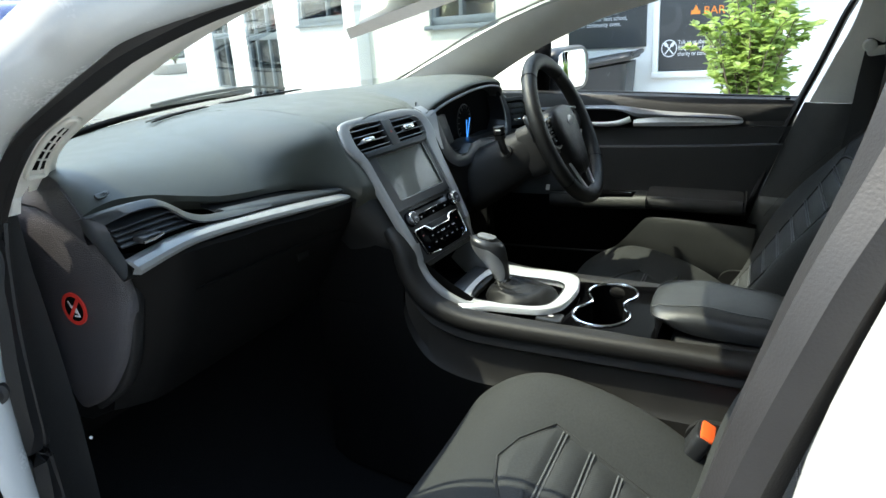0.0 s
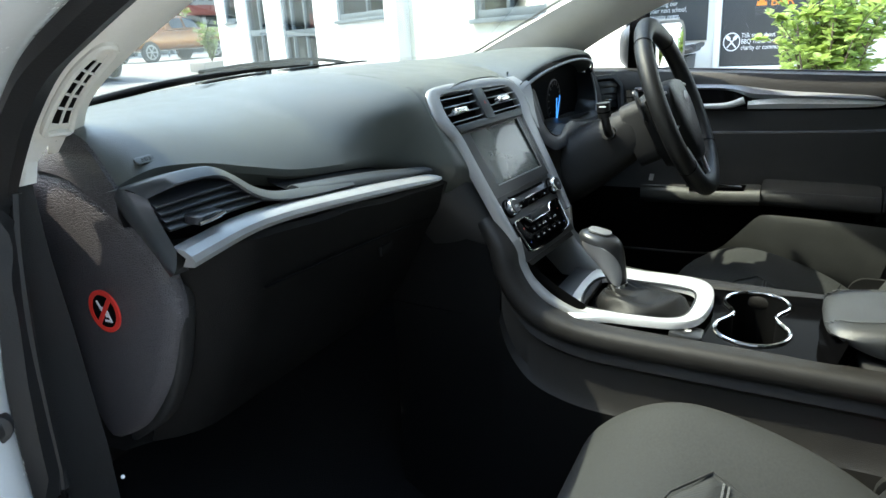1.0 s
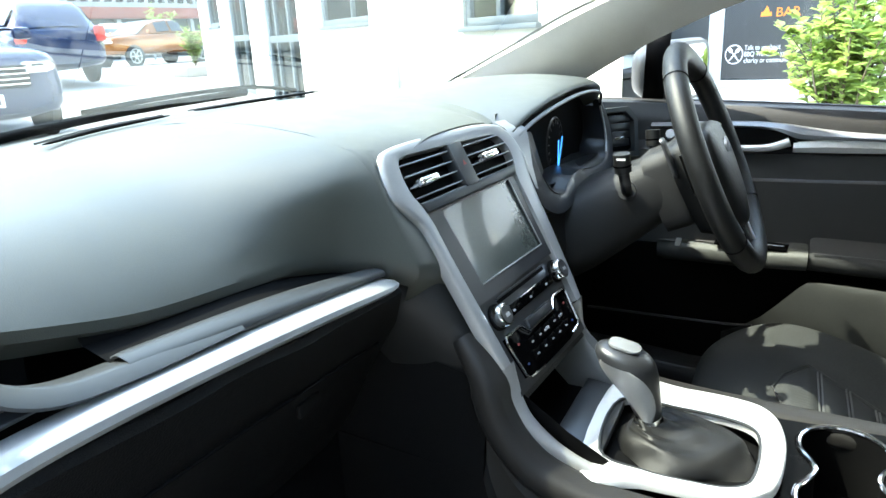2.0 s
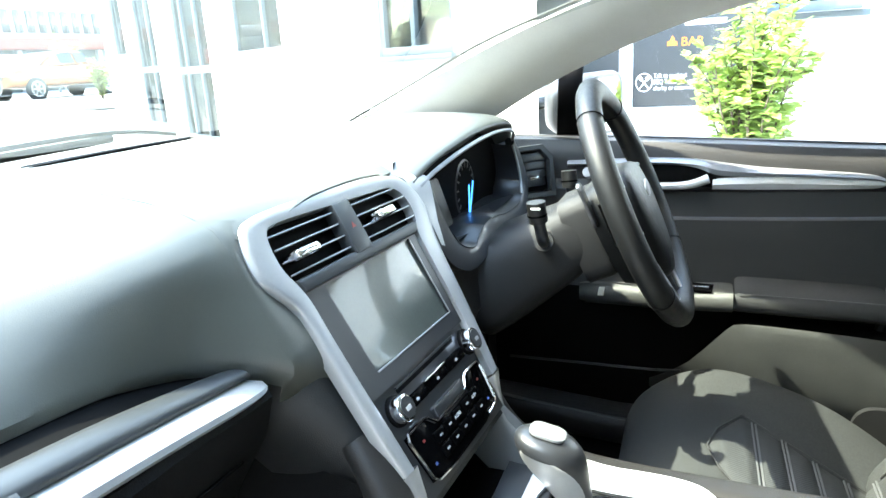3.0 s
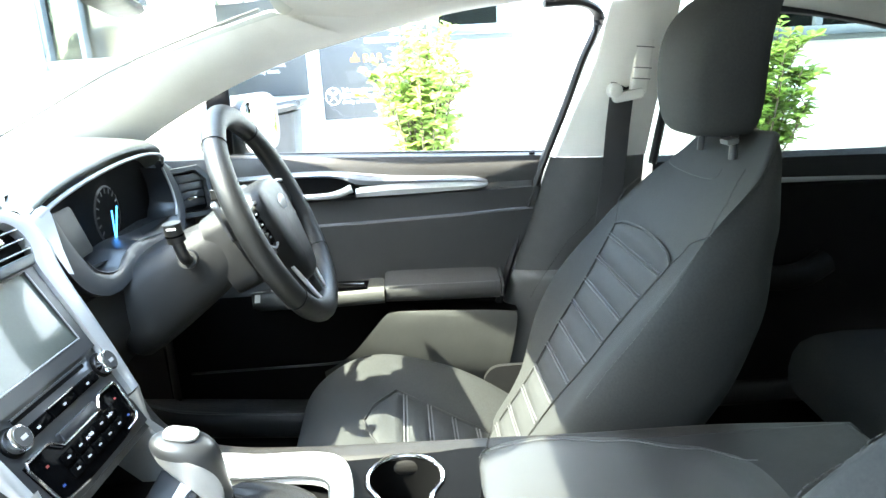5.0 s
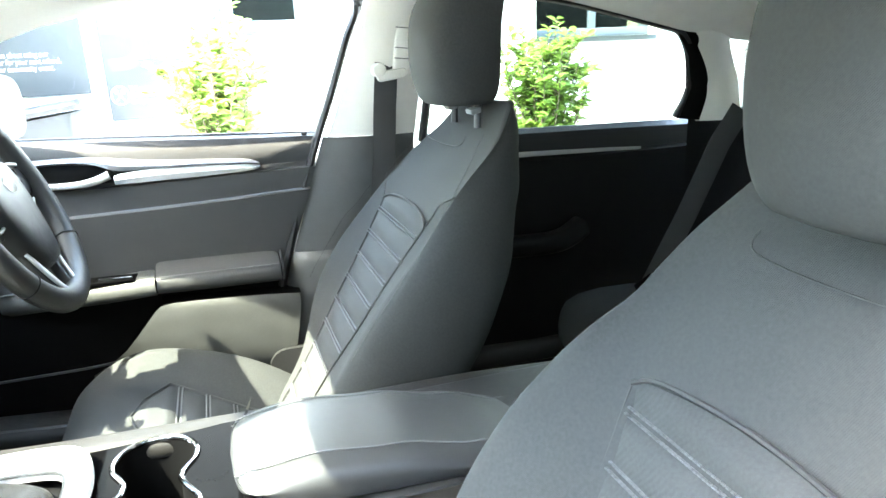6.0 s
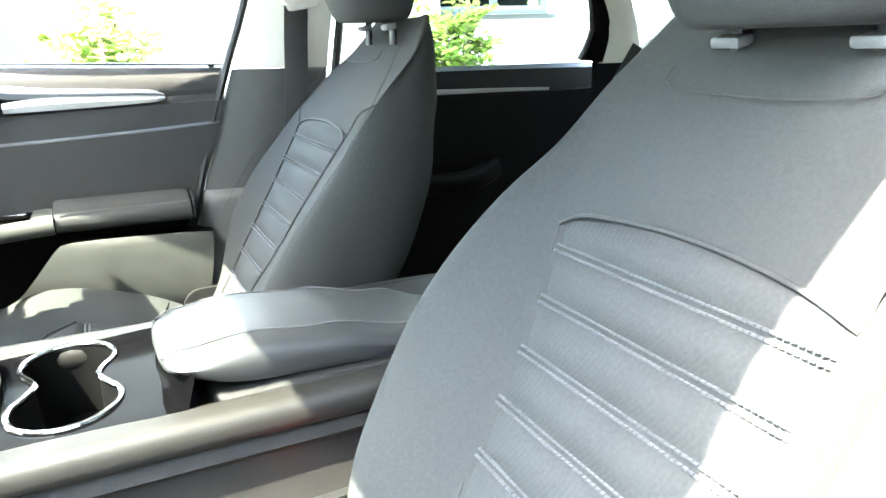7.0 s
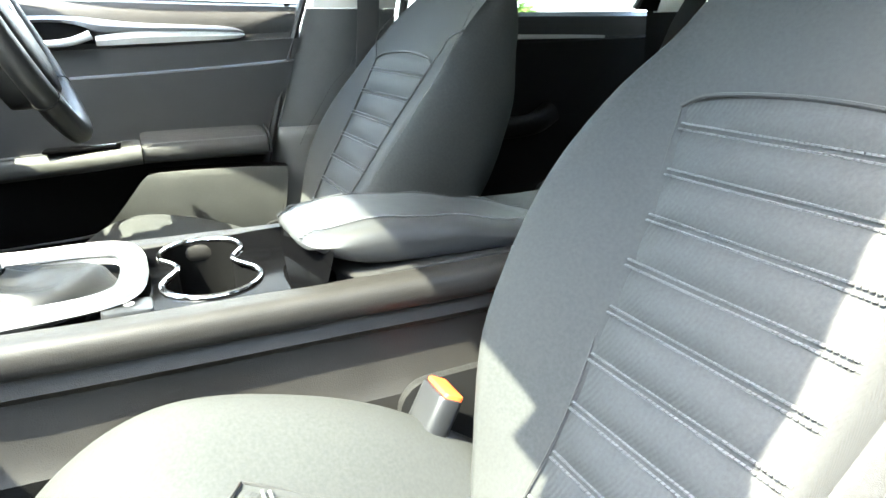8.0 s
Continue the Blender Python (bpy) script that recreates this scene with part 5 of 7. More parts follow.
# gloss panel with the twin cup holder cut through it
arc = [(math.cos(radians(d)), math.sin(radians(d))) for d in range(-130, 131, 20)]
lobes = [(0.049 + 0.0465 * c, 0.0455 * d, 0) for c, d in arc] + [(0, 0.029, 0)] + [(-0.054 - 0.050 * c, -0.049 * d, 0) for c, d in arc] + [(0, -0.029, 0)]
cup = [(0.010 + p[0], 0.268 + p[1]) for p in smooth_line(lobes, 2, True)]
rim = []
for x, y in cup:
    a = math.atan2((y - 0.268) * 1.8, x - 0.010)
    rim.append((max(-0.112, min(0.112, 0.118 * 1.42 * math.cos(a))), 0.265 + max(-0.115, min(0.078, 0.14 * math.sin(a)))))
part("gloss_panel", ringplate(rim, cup, 0.005, pose(0, 0, 0.6645)), GLOSSY, console, "gloss black panel", angle=20)
part("cup_ring", tube([(x, y, 0.6705) for x, y in cup], 0.0034, 8, True, 0.8), CHROME, console, "chrome cup holder ring")
holder = part("cup_holder", sheet([[(x * 0.97, 0.268 + (y - 0.268) * (1 - 0.1 * s), 0.667 - 0.085 * s) for x, y in cup] for s in (0, 0.5, 1)], True), BLACK, console, "deep black twin cup holder")
part("cup_base", slab([(x * 0.97, 0.268 + (y - 0.268) * 0.9) for x, y in cup], 0.002, 0, pose(0, 0, 0.582)), BLACK, console)
part("cup_finger", box((0.014, 0.012, 0.02), (-0.062, 0.232, 0.645), (20, 0, -30), 0.004), SMOOTH, console)
part("console_well", slab([(-0.12, 0.52), (-0.12, -0.3), (0.12, -0.3), (0.12, 0.52)], 0.004, 0, pose(0, 0, 0.575)), BLACK, console)
part("bin_front", sheet([[(-0.112, 0.165, 0.667), (0, 0.185, 0.667), (0.112, 0.165, 0.667)], [(-0.112, 0.155, 0.70), (0, 0.18, 0.705), (0.112, 0.155, 0.70)]]), GLOSSY, console)
part("bin_body", box((0.22, 0.46, 0.09), (0, -0.085, 0.625), r=0.012), HARD, console)
part("console_back", box((0.25, 0.03, 0.34), (0, -0.325, 0.48), r=0.012), HARD, console)

# padded armrest lid
lid = thing("armrest_lid", (0, -0.05, 0.69), "padded black leather-look armrest lid with grey stitching", "armrest")


def lid_width(s):
    return 0.107 * (1 - 0.16 * (1 - min(1, s / 0.12)) ** 2)


def lid_top(s):
    return between(s, ((0.0, 0.710), (0.06, 0.719), (0.22, 0.724), (0.45, 0.715), (0.7, 0.696), (0.9, 0.674), (1.0, 0.655)))


rows = []
for s in [k / 14 for k in range(15)]:
    y = 0.185 - 0.37 * s
    w = lid_width(s)
    top = lid_top(s)
    bot = 0.674 - 0.02 * s + 0.030 * (1 - min(1, s / 0.25)) ** 2
    half = [(0, top), (w * 0.6, top - 0.002), (w * 0.9, top - 0.008), (w * 0.985, top - 0.018), (w, (top + bot) / 2), (w * 0.97, bot + 0.008), (w * 0.86, bot)]
    rows.append([(x * 0.80 - 0.0214, y, z) for x, z in half] + [(-x * 0.80 - 0.0214, y, z) for x, z in half[::-1][:-1]])
part("cushion", sheet(rows, True, True), LID, lid, "padded grained cover", sub=2)
for s in (-1, 1):
    bm = bmesh.new()
    for k in range(74):
        t = k / 73
        y = 0.179 - 0.35 * t
        q = (y - 0.185) / -0.37
        top = lid_top(q)
        w = lid_width(q)
        box((0.0016, 0.0042, 0.0014), (s * w * 0.544 - 0.0214, y, top - 0.0033), (0, s * 10, 0), 0, bm)
    part("stitching", bm, THREAD, lid, "pale grey stitching", flat=True)


# ---- seats ----
def seat_frame(w, u, d):
    """A place on the reclined backrest: w up along it, u across, d out of its face."""
    return Vector((u, 0.045 - 0.555 * w + 0.832 * d, 0.545 + 0.832 * w + 0.555 * d))


def stitches(path, bm, long=0.0040, wide=0.0021, gap=1.25):
    """A row of stitches along a line."""
    path = [Vector(p) for p in path]
    left = 0.0
    for a, b in zip(path, path[1:]):
        way = b - a
        n = way.length
        if n < 1e-6:
            continue
        turn = way.to_track_quat("X", "Z").to_matrix().to_4x4()
        while left < n:
            own = bmesh.new()
            bmesh.ops.create_cube(own, size=1, matrix=Matrix.Translation(a + way * (left / n)) @ turn @ Matrix.Diagonal((long, wide, wide * 0.55, 1)))
            join(bm, own)
            left += long * gap
        left -= n
    return bm


BACK = ((0.0, 0.178, 0.048, 0.066), (0.08, 0.198, 0.058, 0.070), (0.17, 0.214, 0.062, 0.080), (0.26, 0.220, 0.056, 0.096), (0.33, 0.208, 0.040, 0.118), (0.395, 0.182, 0.022, 0.130), (0.45, 0.160, 0.011, 0.126), (0.50, 0.140, 0.004, 0.11), (0.54, 0.124, -0.003, 0.09), (0.565, 0.104, -0.012, 0.08))


def insert_edges(w, cx):
    """How far the ribbed insert reaches towards the left and the right of the seat's middle, at w up the backrest."""
    inside = between(w, ((0.0, 0.052), (0.065, 0.058), (0.15, 0.076), (0.24, 0.090), (0.285, 0.098), (0.33, 0.112), (0.352, 0.118)))
    if cx > 0:
        both = between(w, ((0.0, 0.062), (0.065, 0.067), (0.15, 0.086), (0.24, 0.098), (0.33, 0.118), (0.352, 0.125)))
        return both, both
    return between(w, ((0.0, 0.132), (0.2, 0.136), (0.352, 0.140))), inside


def back_ring(w, thick, full, cx):
    shrink = max(0, min(1, ((0.13 if cx > 0 else 0.05) - w) / 0.20))
    shrink = shrink * shrink * (3 - 2 * shrink)
    w = max(0, w)
    hw, bh, pw = between(w, BACK)
    deep = between(w, ((0.0, 0.115), (0.2, 0.105), (0.32, 0.09), (0.45, 0.06), (0.565, 0.045))) * thick
    full *= min(1, max(0, (0.50 - w) / 0.14))
    bh = max(bh, full + 0.012 * min(1, full / 0.01))
    bh += (full - 0.012 - bh) * shrink
    hw -= 0.055 * shrink
    left, right = (max(pw, e) if w < 0.36 else pw + (e - pw) * max(0, (0.42 - w) / 0.06) for e in insert_edges(w, cx))
    rims = []
    for p in (right, left):
        rims.append([(0, full), (p * 0.55, full), (p, full + 0.004), (p + 0.018, max(full + 0.006, bh * 0.35)), ((p + hw) / 2 + 0.008, max(full + 0.006, bh * 0.86)), (max(hw - 0.030, p + 0.03), bh), (hw - 0.010, bh * 0.72 - 0.004), (hw, bh * 0.2 - 0.012), (hw, -deep * 0.5), (hw - 0.018, -deep * 0.88), (hw * 0.6, -deep), (0, -deep)])
    return rims[0] + [(-u, d) for u, d in rims[1][::-1][1:-1]]


CUSHION = ((0.475, 0.445, 0.20, 0.000, 0.05), (0.478, 0.485, 0.222, 0.002, 0.06), (0.468, 0.520, 0.236, 0.006, 0.09), (0.445, 0.547, 0.244, 0.012, 0.13), (0.40, 0.570, 0.250, 0.022, 0.15), (0.365, 0.579, 0.252, 0.028, 0.16), (0.33, 0.580, 0.254, 0.034, 0.16), (0.285, 0.569, 0.255, 0.041, 0.16), (0.235, 0.547, 0.256, 0.050, 0.16), (0.185, 0.520, 0.255, 0.062, 0.15), (0.13, 0.490, 0.252, 0.067, 0.13), (0.07, 0.457, 0.246, 0.060, 0.10), (0.02, 0.432, 0.240, 0.046, 0.08), (-0.04, 0.41, 0.232, 0.03, 0.06))


def cushion_mid(y):
    """The height of the cushion's middle at y."""
    table = [(row[0], row[1]) for row in CUSHION[:2:-1]]
    return float(np.interp(y, [q[0] for q in table], [q[1] for q in table]))


def cushion_half(y):
    return float(np.interp(y, (0.0, 0.1, 0.2, 0.288, 0.322, 0.332, 0.338), (0.080, 0.084, 0.096, 0.116, 0.052, 0.03, 0.005)))


def front_seat(cx, thick=1.0, rear=0.0, rise=0.0, full=0.0, sink=0.0):
    seat = thing("front_seat", (cx, 0.15, 0.33), "charcoal cloth front seat with ribbed inserts and grey double stitching", "car seat", "front seats")
    o = Vector((cx, rear, rise))
    rows = []
    for w in (-0.13, -0.06, 0.0, 0.06, 0.12, 0.18, 0.24, 0.30, 0.35, 0.395, 0.43, 0.465, 0.50, 0.535, 0.555, 0.565):
        rows.append([o + seat_frame(w - 0.42 * max(0, w - 0.44) * min(1, max(0, -d / 0.05)), u, d) for u, d in back_ring(w, thick, full, cx)])
    top = back_ring(0.565, thick, 0.0, cx)
    rows.append([o + seat_frame(0.574 - 0.056 * min(1, max(0, -d / 0.05)), u * 0.75, d - 0.012) for u, d in top])
    back = part("backrest", sheet(rows, True, True), CLOTH, seat, "charcoal cloth backrest with raised bolsters", sub=2)
    # ribbed insert
    sunk = rear * 0.832 + rise * 0.555 + 0.001 + full
    o = Vector((cx, 0.832 * sunk, 0.555 * sunk))
    rows = []
    marks = [0.3265 - 0.0440 * k for k in range(10)]
    for k in range(106):
        w = -0.09 + 0.45 * k / 105
        left, right = insert_edges(w, cx)
        near = min(abs(w - m) for m in marks)
        puff = 0.009 * min(1, near / 0.016) ** 0.6
        edge = min(1, (0.36 - w) / 0.012) if w > 0.348 else 1
        row = []
        for j in range(-8, 9):
            u = j / 8
            row.append(o + seat_frame(w - (0.014 * (u * u - 0.3) * max(0, (w - 0.335) / 0.025)), (right if u > 0 else left) * u, 0.0035 + puff * (1 - abs(u) ** 3) * max(0, edge)))
        rows.append(row)
    insert = part("insert", sheet(rows), PANEL, seat, "ribbed fabric insert", angle=80)
    for m in marks:
        left, right = insert_edges(m, cx)
        bm = bmesh.new()
        for off in (-0.0029, 0.0029):
            stitches([o + seat_frame(m + off, (right if u > 0 else left) * 0.985 * u / 8, 0.0072) for u in range(-8, 9)], bm, 0.0036, 0.0026, 1.3)
        part("stitching", bm, THREAD, insert, "pale grey double stitching", flat=True)
    # shoulder seam and edge seams
    part("seam", tube(smooth_line([o + seat_frame(w, u, d) for w, u, d in ((0.50, -0.088, 0.004), (0.482, -0.080, 0.004), (0.477, 0, 0.003), (0.482, 0.080, 0.004), (0.50, 0.088, 0.004))], 6), 0.0008, 5), DARKTHREAD, seat)
    part("seam", tube(smooth_line([o + seat_frame(w, u, d) for w, u, d in ((0.346, -insert_edges(0.346, cx)[0] - 0.003, 0.006), (0.360, -0.09, 0.006), (0.367, 0, 0.004), (0.360, 0.09, 0.006), (0.346, insert_edges(0.346, cx)[1] + 0.003, 0.006))], 6), 0.0022, 6), DARKTHREAD, seat)
    for s in (-1, 1):
        line = []
        for k in range(24):
            w = 0.14 + 0.37 * k / 23
            hw, bh, pw = between(w, BACK)
            line.append(o + seat_frame(w, s * (hw - 0.006), bh * 0.62 - 0.004))
        bm = bmesh.new()
        stitches(line, bm, 0.006, 0.0016, 1.35)
        part("edge_stitching", bm, DARKTHREAD, seat, "dark edge stitching", flat=True)
        line = [o + seat_frame(w, s * u, d) for w, u, d in ((0.350, max(0.128, insert_edges(0.346, cx)[0 if s < 0 else 1] + 0.004), 0.006), (0.37, 0.145, 0.010), (0.39, 0.156, 0.013), (0.41, 0.172, 0.004))]
        part("seam", tube(smooth_line(line, 5), 0.0013, 5), DARKTHREAD, seat)
        line = [o + seat_frame(w, s * (insert_edges(w, cx)[0 if s < 0 else 1] + 0.003), 0.0055) for w in (-0.06, 0.01, 0.065, 0.15, 0.24, 0.33, 0.346)]
        part("insert_seam", tube(smooth_line(line, 6), 0.0013, 5), DARKTHREAD, seat)
    # head restraint on two posts
    o = Vector((cx * 1.035, 0, 0.017 if cx > 0 else -0.012))
    for u in (-0.055, 0.055):
        post = part("headrest_post", tube([o + Vector((u, -0.246, 0.965)), o + Vector((u, -0.250, 1.06))], 0.006, 10), SMOOTH, seat, "dark metal post")
        part("post_sleeve", box((0.027, 0.019, 0.009), o + Vector((u, -0.240, 0.993)), (-10, 0, 0), 0.003), SLEEVE, post, "grey post sleeve")
    rows = []
    for z, half_w, front, rear in ((1.003, 0.080, -0.200, -0.262), (0.999, 0.104, -0.182, -0.282), (1.030, 0.118, -0.166, -0.292), (1.09, 0.123, -0.160, -0.292), (1.145, 0.121, -0.166, -0.296), (1.18, 0.114, -0.186, -0.308), (1.204, 0.100, -0.216, -0.318), (1.210, 0.072, -0.246, -0.314)):
        half_w *= 0.74
        half = [(0, front), (half_w * 0.6, front - 0.003), (half_w * 0.9, front - 0.016), (half_w, (front * 0.55 + rear * 0.45)), (half_w * 0.92, rear + 0.010), (half_w * 0.5, rear), (0, rear)]
        rows.append([o + Vector((u, y, z)) for u, y in half + [(-u, y) for u, y in half[::-1][1:-1]]])
    part("headrest", sheet(rows, True, True), CLOTH, seat, "rounded charcoal cloth head restraint", sub=2)
    # cushion, falling away towards the back
    o = Vector((cx, 0, -sink))
    rows = []
    for y, zc, hw, bh, drop in CUSHION:
        pw = between(y, ((0.0, 0.085), (0.2, 0.100), (0.29, 0.118), (0.34, 0.120)))
        half = [(0, 0), (pw * 0.6, 0), (pw, 0.003), (pw + 0.025, bh * 0.5), (pw + 0.062, bh * 0.95), (max(hw - 0.040, pw + 0.08), bh), (hw - 0.008, bh * 0.6 - 0.012), (hw, bh * 0.2 - 0.035), (hw - 0.006, -drop), (0, -drop)]
        rows.append([o + Vector((u, y, zc + d)) for u, d in half + [(-u, d) for u, d in half[::-1][1:-1]]])
    part("cushion", sheet(rows, True, True), CLOTH, seat, "charcoal cloth cushion with raised sides", sub=2)
    rows = []
    marks = [0.271 - 0.0435 * k for k in range(6)]
    for k in range(76):
        y = 0.02 + 0.318 * k / 75
        near = min(abs(y - m) for m in marks)
        puff = 0.008 * min(1, near / 0.016) ** 0.6
        edge = min(1, (0.338 - y) / 0.02)
        rows.append([o + Vector((cushion_half(y) * j / 8, y, cushion_mid(y) + 0.0035 + puff * (1 - abs(j / 8) ** 3) * edge)) for j in range(-8, 9)])
    ins = part("cushion_insert", sheet(rows), PANEL, seat, "ribbed fabric cushion insert", angle=80)
    for m in marks:
        bm = bmesh.new()
        for off in (-0.0029, 0.0029):
            stitches([o + Vector((cushion_half(m) * 0.97 * u / 4, m + off, cushion_mid(m + off) + 0.0072)) for u in range(-4, 5)], bm, 0.0036, 0.0026, 1.3)
        part("cushion_stitching", bm, THREAD, ins, "pale grey double stitching", flat=True)
    ring = [(s * (cushion_half(y) + 0.003), y) for s, ys in ((-1, (0.04, 0.12, 0.20, 0.27, 0.288)), (1, (0.288, 0.27, 0.20, 0.12, 0.04))) for y in ys]
    ring[5:5] = [(-0.052, 0.326), (0.0, 0.341), (0.052, 0.326)]
    part("seam", tube([o + Vector((x, y, cushion_mid(y) + 0.0065)) for x, y in ring], 0.0018, 6), DARKTHREAD, seat)
    # base and runners
    part("seat_base", box((0.44, 0.42, 0.10), o + Vector((0, 0.18, 0.385)), r=0.02), HARD, seat, "black plastic seat base")
    for s in (-1, 1):
        part("runner", box((0.03, 0.55, 0.03), o + Vector((s * 0.19, 0.15, 0.325)), r=0.004), BLACK, seat)
        part("hinge_cover", slab(rounded(0.16, 0.11, 0.035, 5), 0.016, 0.006, Matrix.Translation(o + Vector((s * 0.228, 0.03, 0.50))) @ pose(0, 0, 0, 90, 0, 90 * s)), HARD, seat, "black hinge cover")
    return seat


passenger = front_seat(-0.382, 1.2, -0.008, 0.010)
driver = front_seat(0.378, 1.35, -0.014, 0.008, 0.030, 0.018)

# belt buckles
for x in (-0.19, 0.165):
    b = thing("belt_buckle", (x, 0.08, 0.45), "black seat belt buckle with an orange release button", "belt buckle", "belt buckles")
    AT = pose(x, 0.085, 0.545, 28, 0, 0)
    part("housing", slab(rounded(0.05, 0.028, 0.008), 0.075, 0.004, AT @ pose(0, 0, -0.055)), SMOOTH, b)
    part("release_button", slab(rounded(0.045, 0.022, 0.004), 0.006, 0.002, AT @ pose(0, -0.002, 0.018)), ORANGE, b, "orange release button")
    part("stalk", box((0.03, 0.014, 0.10), (0, 0, 0), r=0.004), BLACK, b).matrix_basis = AT @ pose(0, 0, -0.09)

# ---- rear bench ----
bench = thing("rear_bench", (0, -0.95, 0.3), "charcoal cloth rear bench seat in deep shade", "car seat")
rows = []
for y, z0, h in ((-0.56, 0.42, 0.0), (-0.57, 0.50, 0.0), (-0.60, 0.525, 0.01), (-0.75, 0.525, 0.015), (-0.95, 0.50, 0.01), (-1.05, 0.48, 0)):
    rows.append([(x, y, z0 - 0.02 * (1 - min(1, abs(abs(x) - 0.33) / 0.3)) + h) for x in [-0.66 + 1.32 * k / 16 for k in range(17)]])
part("cushion", sheet(rows), CLOTH, bench, sub=1)
rows = []
for s in [k / 8 for k in range(9)]:
    y, z = -0.99 - 0.22 * s, 0.48 + 0.46 * s
    rows.append([(x * (1 - 0.1 * s), y + 0.02 * math.cos(x * 9), z) for x in [-0.66 + 1.32 * k / 16 for k in range(17)]])
rows.append([(x * 0.88, -1.28, 0.945) for x in [-0.66 + 1.32 * k / 16 for k in range(17)]])
part("backrest", sheet(rows), CLOTH, bench, sub=1)
bm = bmesh.new()
for k in range(5):
    stitches([(0.25 + 0.02 * j, -0.965 - 0.03 * k - 0.012, 0.56 + 0.06 * k) for j in range(12)], bm)
part("stitching", bm, THREAD, bench, flat=True)
for x in (-0.36, 0.36):
    rows = []
    for w, hw, t in ((0, 0.08, 0.02), (0.02, 0.105, 0.035), (0.08, 0.115, 0.045), (0.13, 0.105, 0.04), (0.15, 0.08, 0.02)):
        half = [(0, t), (hw * 0.8, t * 0.8), (hw, 0), (hw * 0.8, -t * 0.8), (0, -t)]
        rows.append([(x + u, -1.25 + d - w * 0.3, 0.95 + w) for u, d in half + [(-u, d) for u, d in half[::-1][1:-1]]])
    part("headrest", sheet(rows, True, True), CLOTH, bench, sub=1)


# ---- steering wheel and column ----
wheel = thing("steering_wheel", (0.352, 0.447, 0.948), "black leather steering wheel with silver lower spokes", "steering wheel")
TILT_DEG = 23
GROW = 1.06
WH = Matrix.Translation((0.386, 0.459, 0.926)) @ pose(0, 0, 0, 90 - TILT_DEG, 0, 0) @ Matrix.Scale(GROW, 4)
R = 0.157
ring_path = [WH @ Vector((R * math.sin(a), R * 0.985 * math.cos(a), 0.012)) for a in [2 * math.pi * k / 64 for k in range(64)]]
part("rim", sweep(ring_path, circle(0.0182, 14, 0.9), up=tuple(WH.to_3x3() @ Vector((0, 0, 1))), closed=True), WHEELHIDE, wheel, "black leather rim")
for a in (38, -38, 128, -128):
    c = radians(a)
    seam = [WH @ Vector(((R + 0.0183 * math.cos(t)) * math.sin(c), (R + 0.0183 * math.cos(t)) * 0.985 * math.cos(c), 0.012 + 0.0163 * math.sin(t))) for t in [2 * math.pi * k / 16 for k in range(16)]]
    part("rim_seam", tube(seam, 0.0008, 5, True), BLACK, wheel)
# hub: a shield-like boss with a raised centre pad
outline = [(x * 1.06, y * 1.1 - 0.022) for x, y in [(-0.062, 0.056), (-0.03, 0.066), (0.03, 0.066), (0.062, 0.056), (0.072, 0.026), (0.060, -0.02), (0.042, -0.058), (0.022, -0.074), (-0.022, -0.074), (-0.042, -0.058), (-0.060, -0.02), (-0.072, 0.026)]]
sm = [tuple(v)[:2] for v in smooth_line([(x, y, 0) for x, y in outline], 4, True)]
rows = [[WH @ Vector((x * k, (y + 0.022) * k - 0.022, z)) for x, y in sm] for k, z in ((0.9, -0.04), (1.0, -0.02), (1.02, 0.002), (0.985, 0.016), (0.93, 0.0225), (0.6, 0.028), (0.2, 0.030))]
hub = part("hub", sheet(rows, True, True), WHEELHIDE, wheel, "dark padded hub", angle=60)
badge = part("badge", slab(circle(0.019, 24, 0.62), 0.0025, 0.0008, WH @ pose(0.0, 0.012, 0.028, 6, 0, 0)), SILVER, wheel, "small oval badge")
part("emblem_word", slab(rounded(0.020, 0.0025, 0.001), 0.0008, 0, WH @ pose(0.0, -0.060, 0.0268)), DIM, hub)
UPW = tuple(WH.to_3x3() @ Vector((0, 0, 1)))
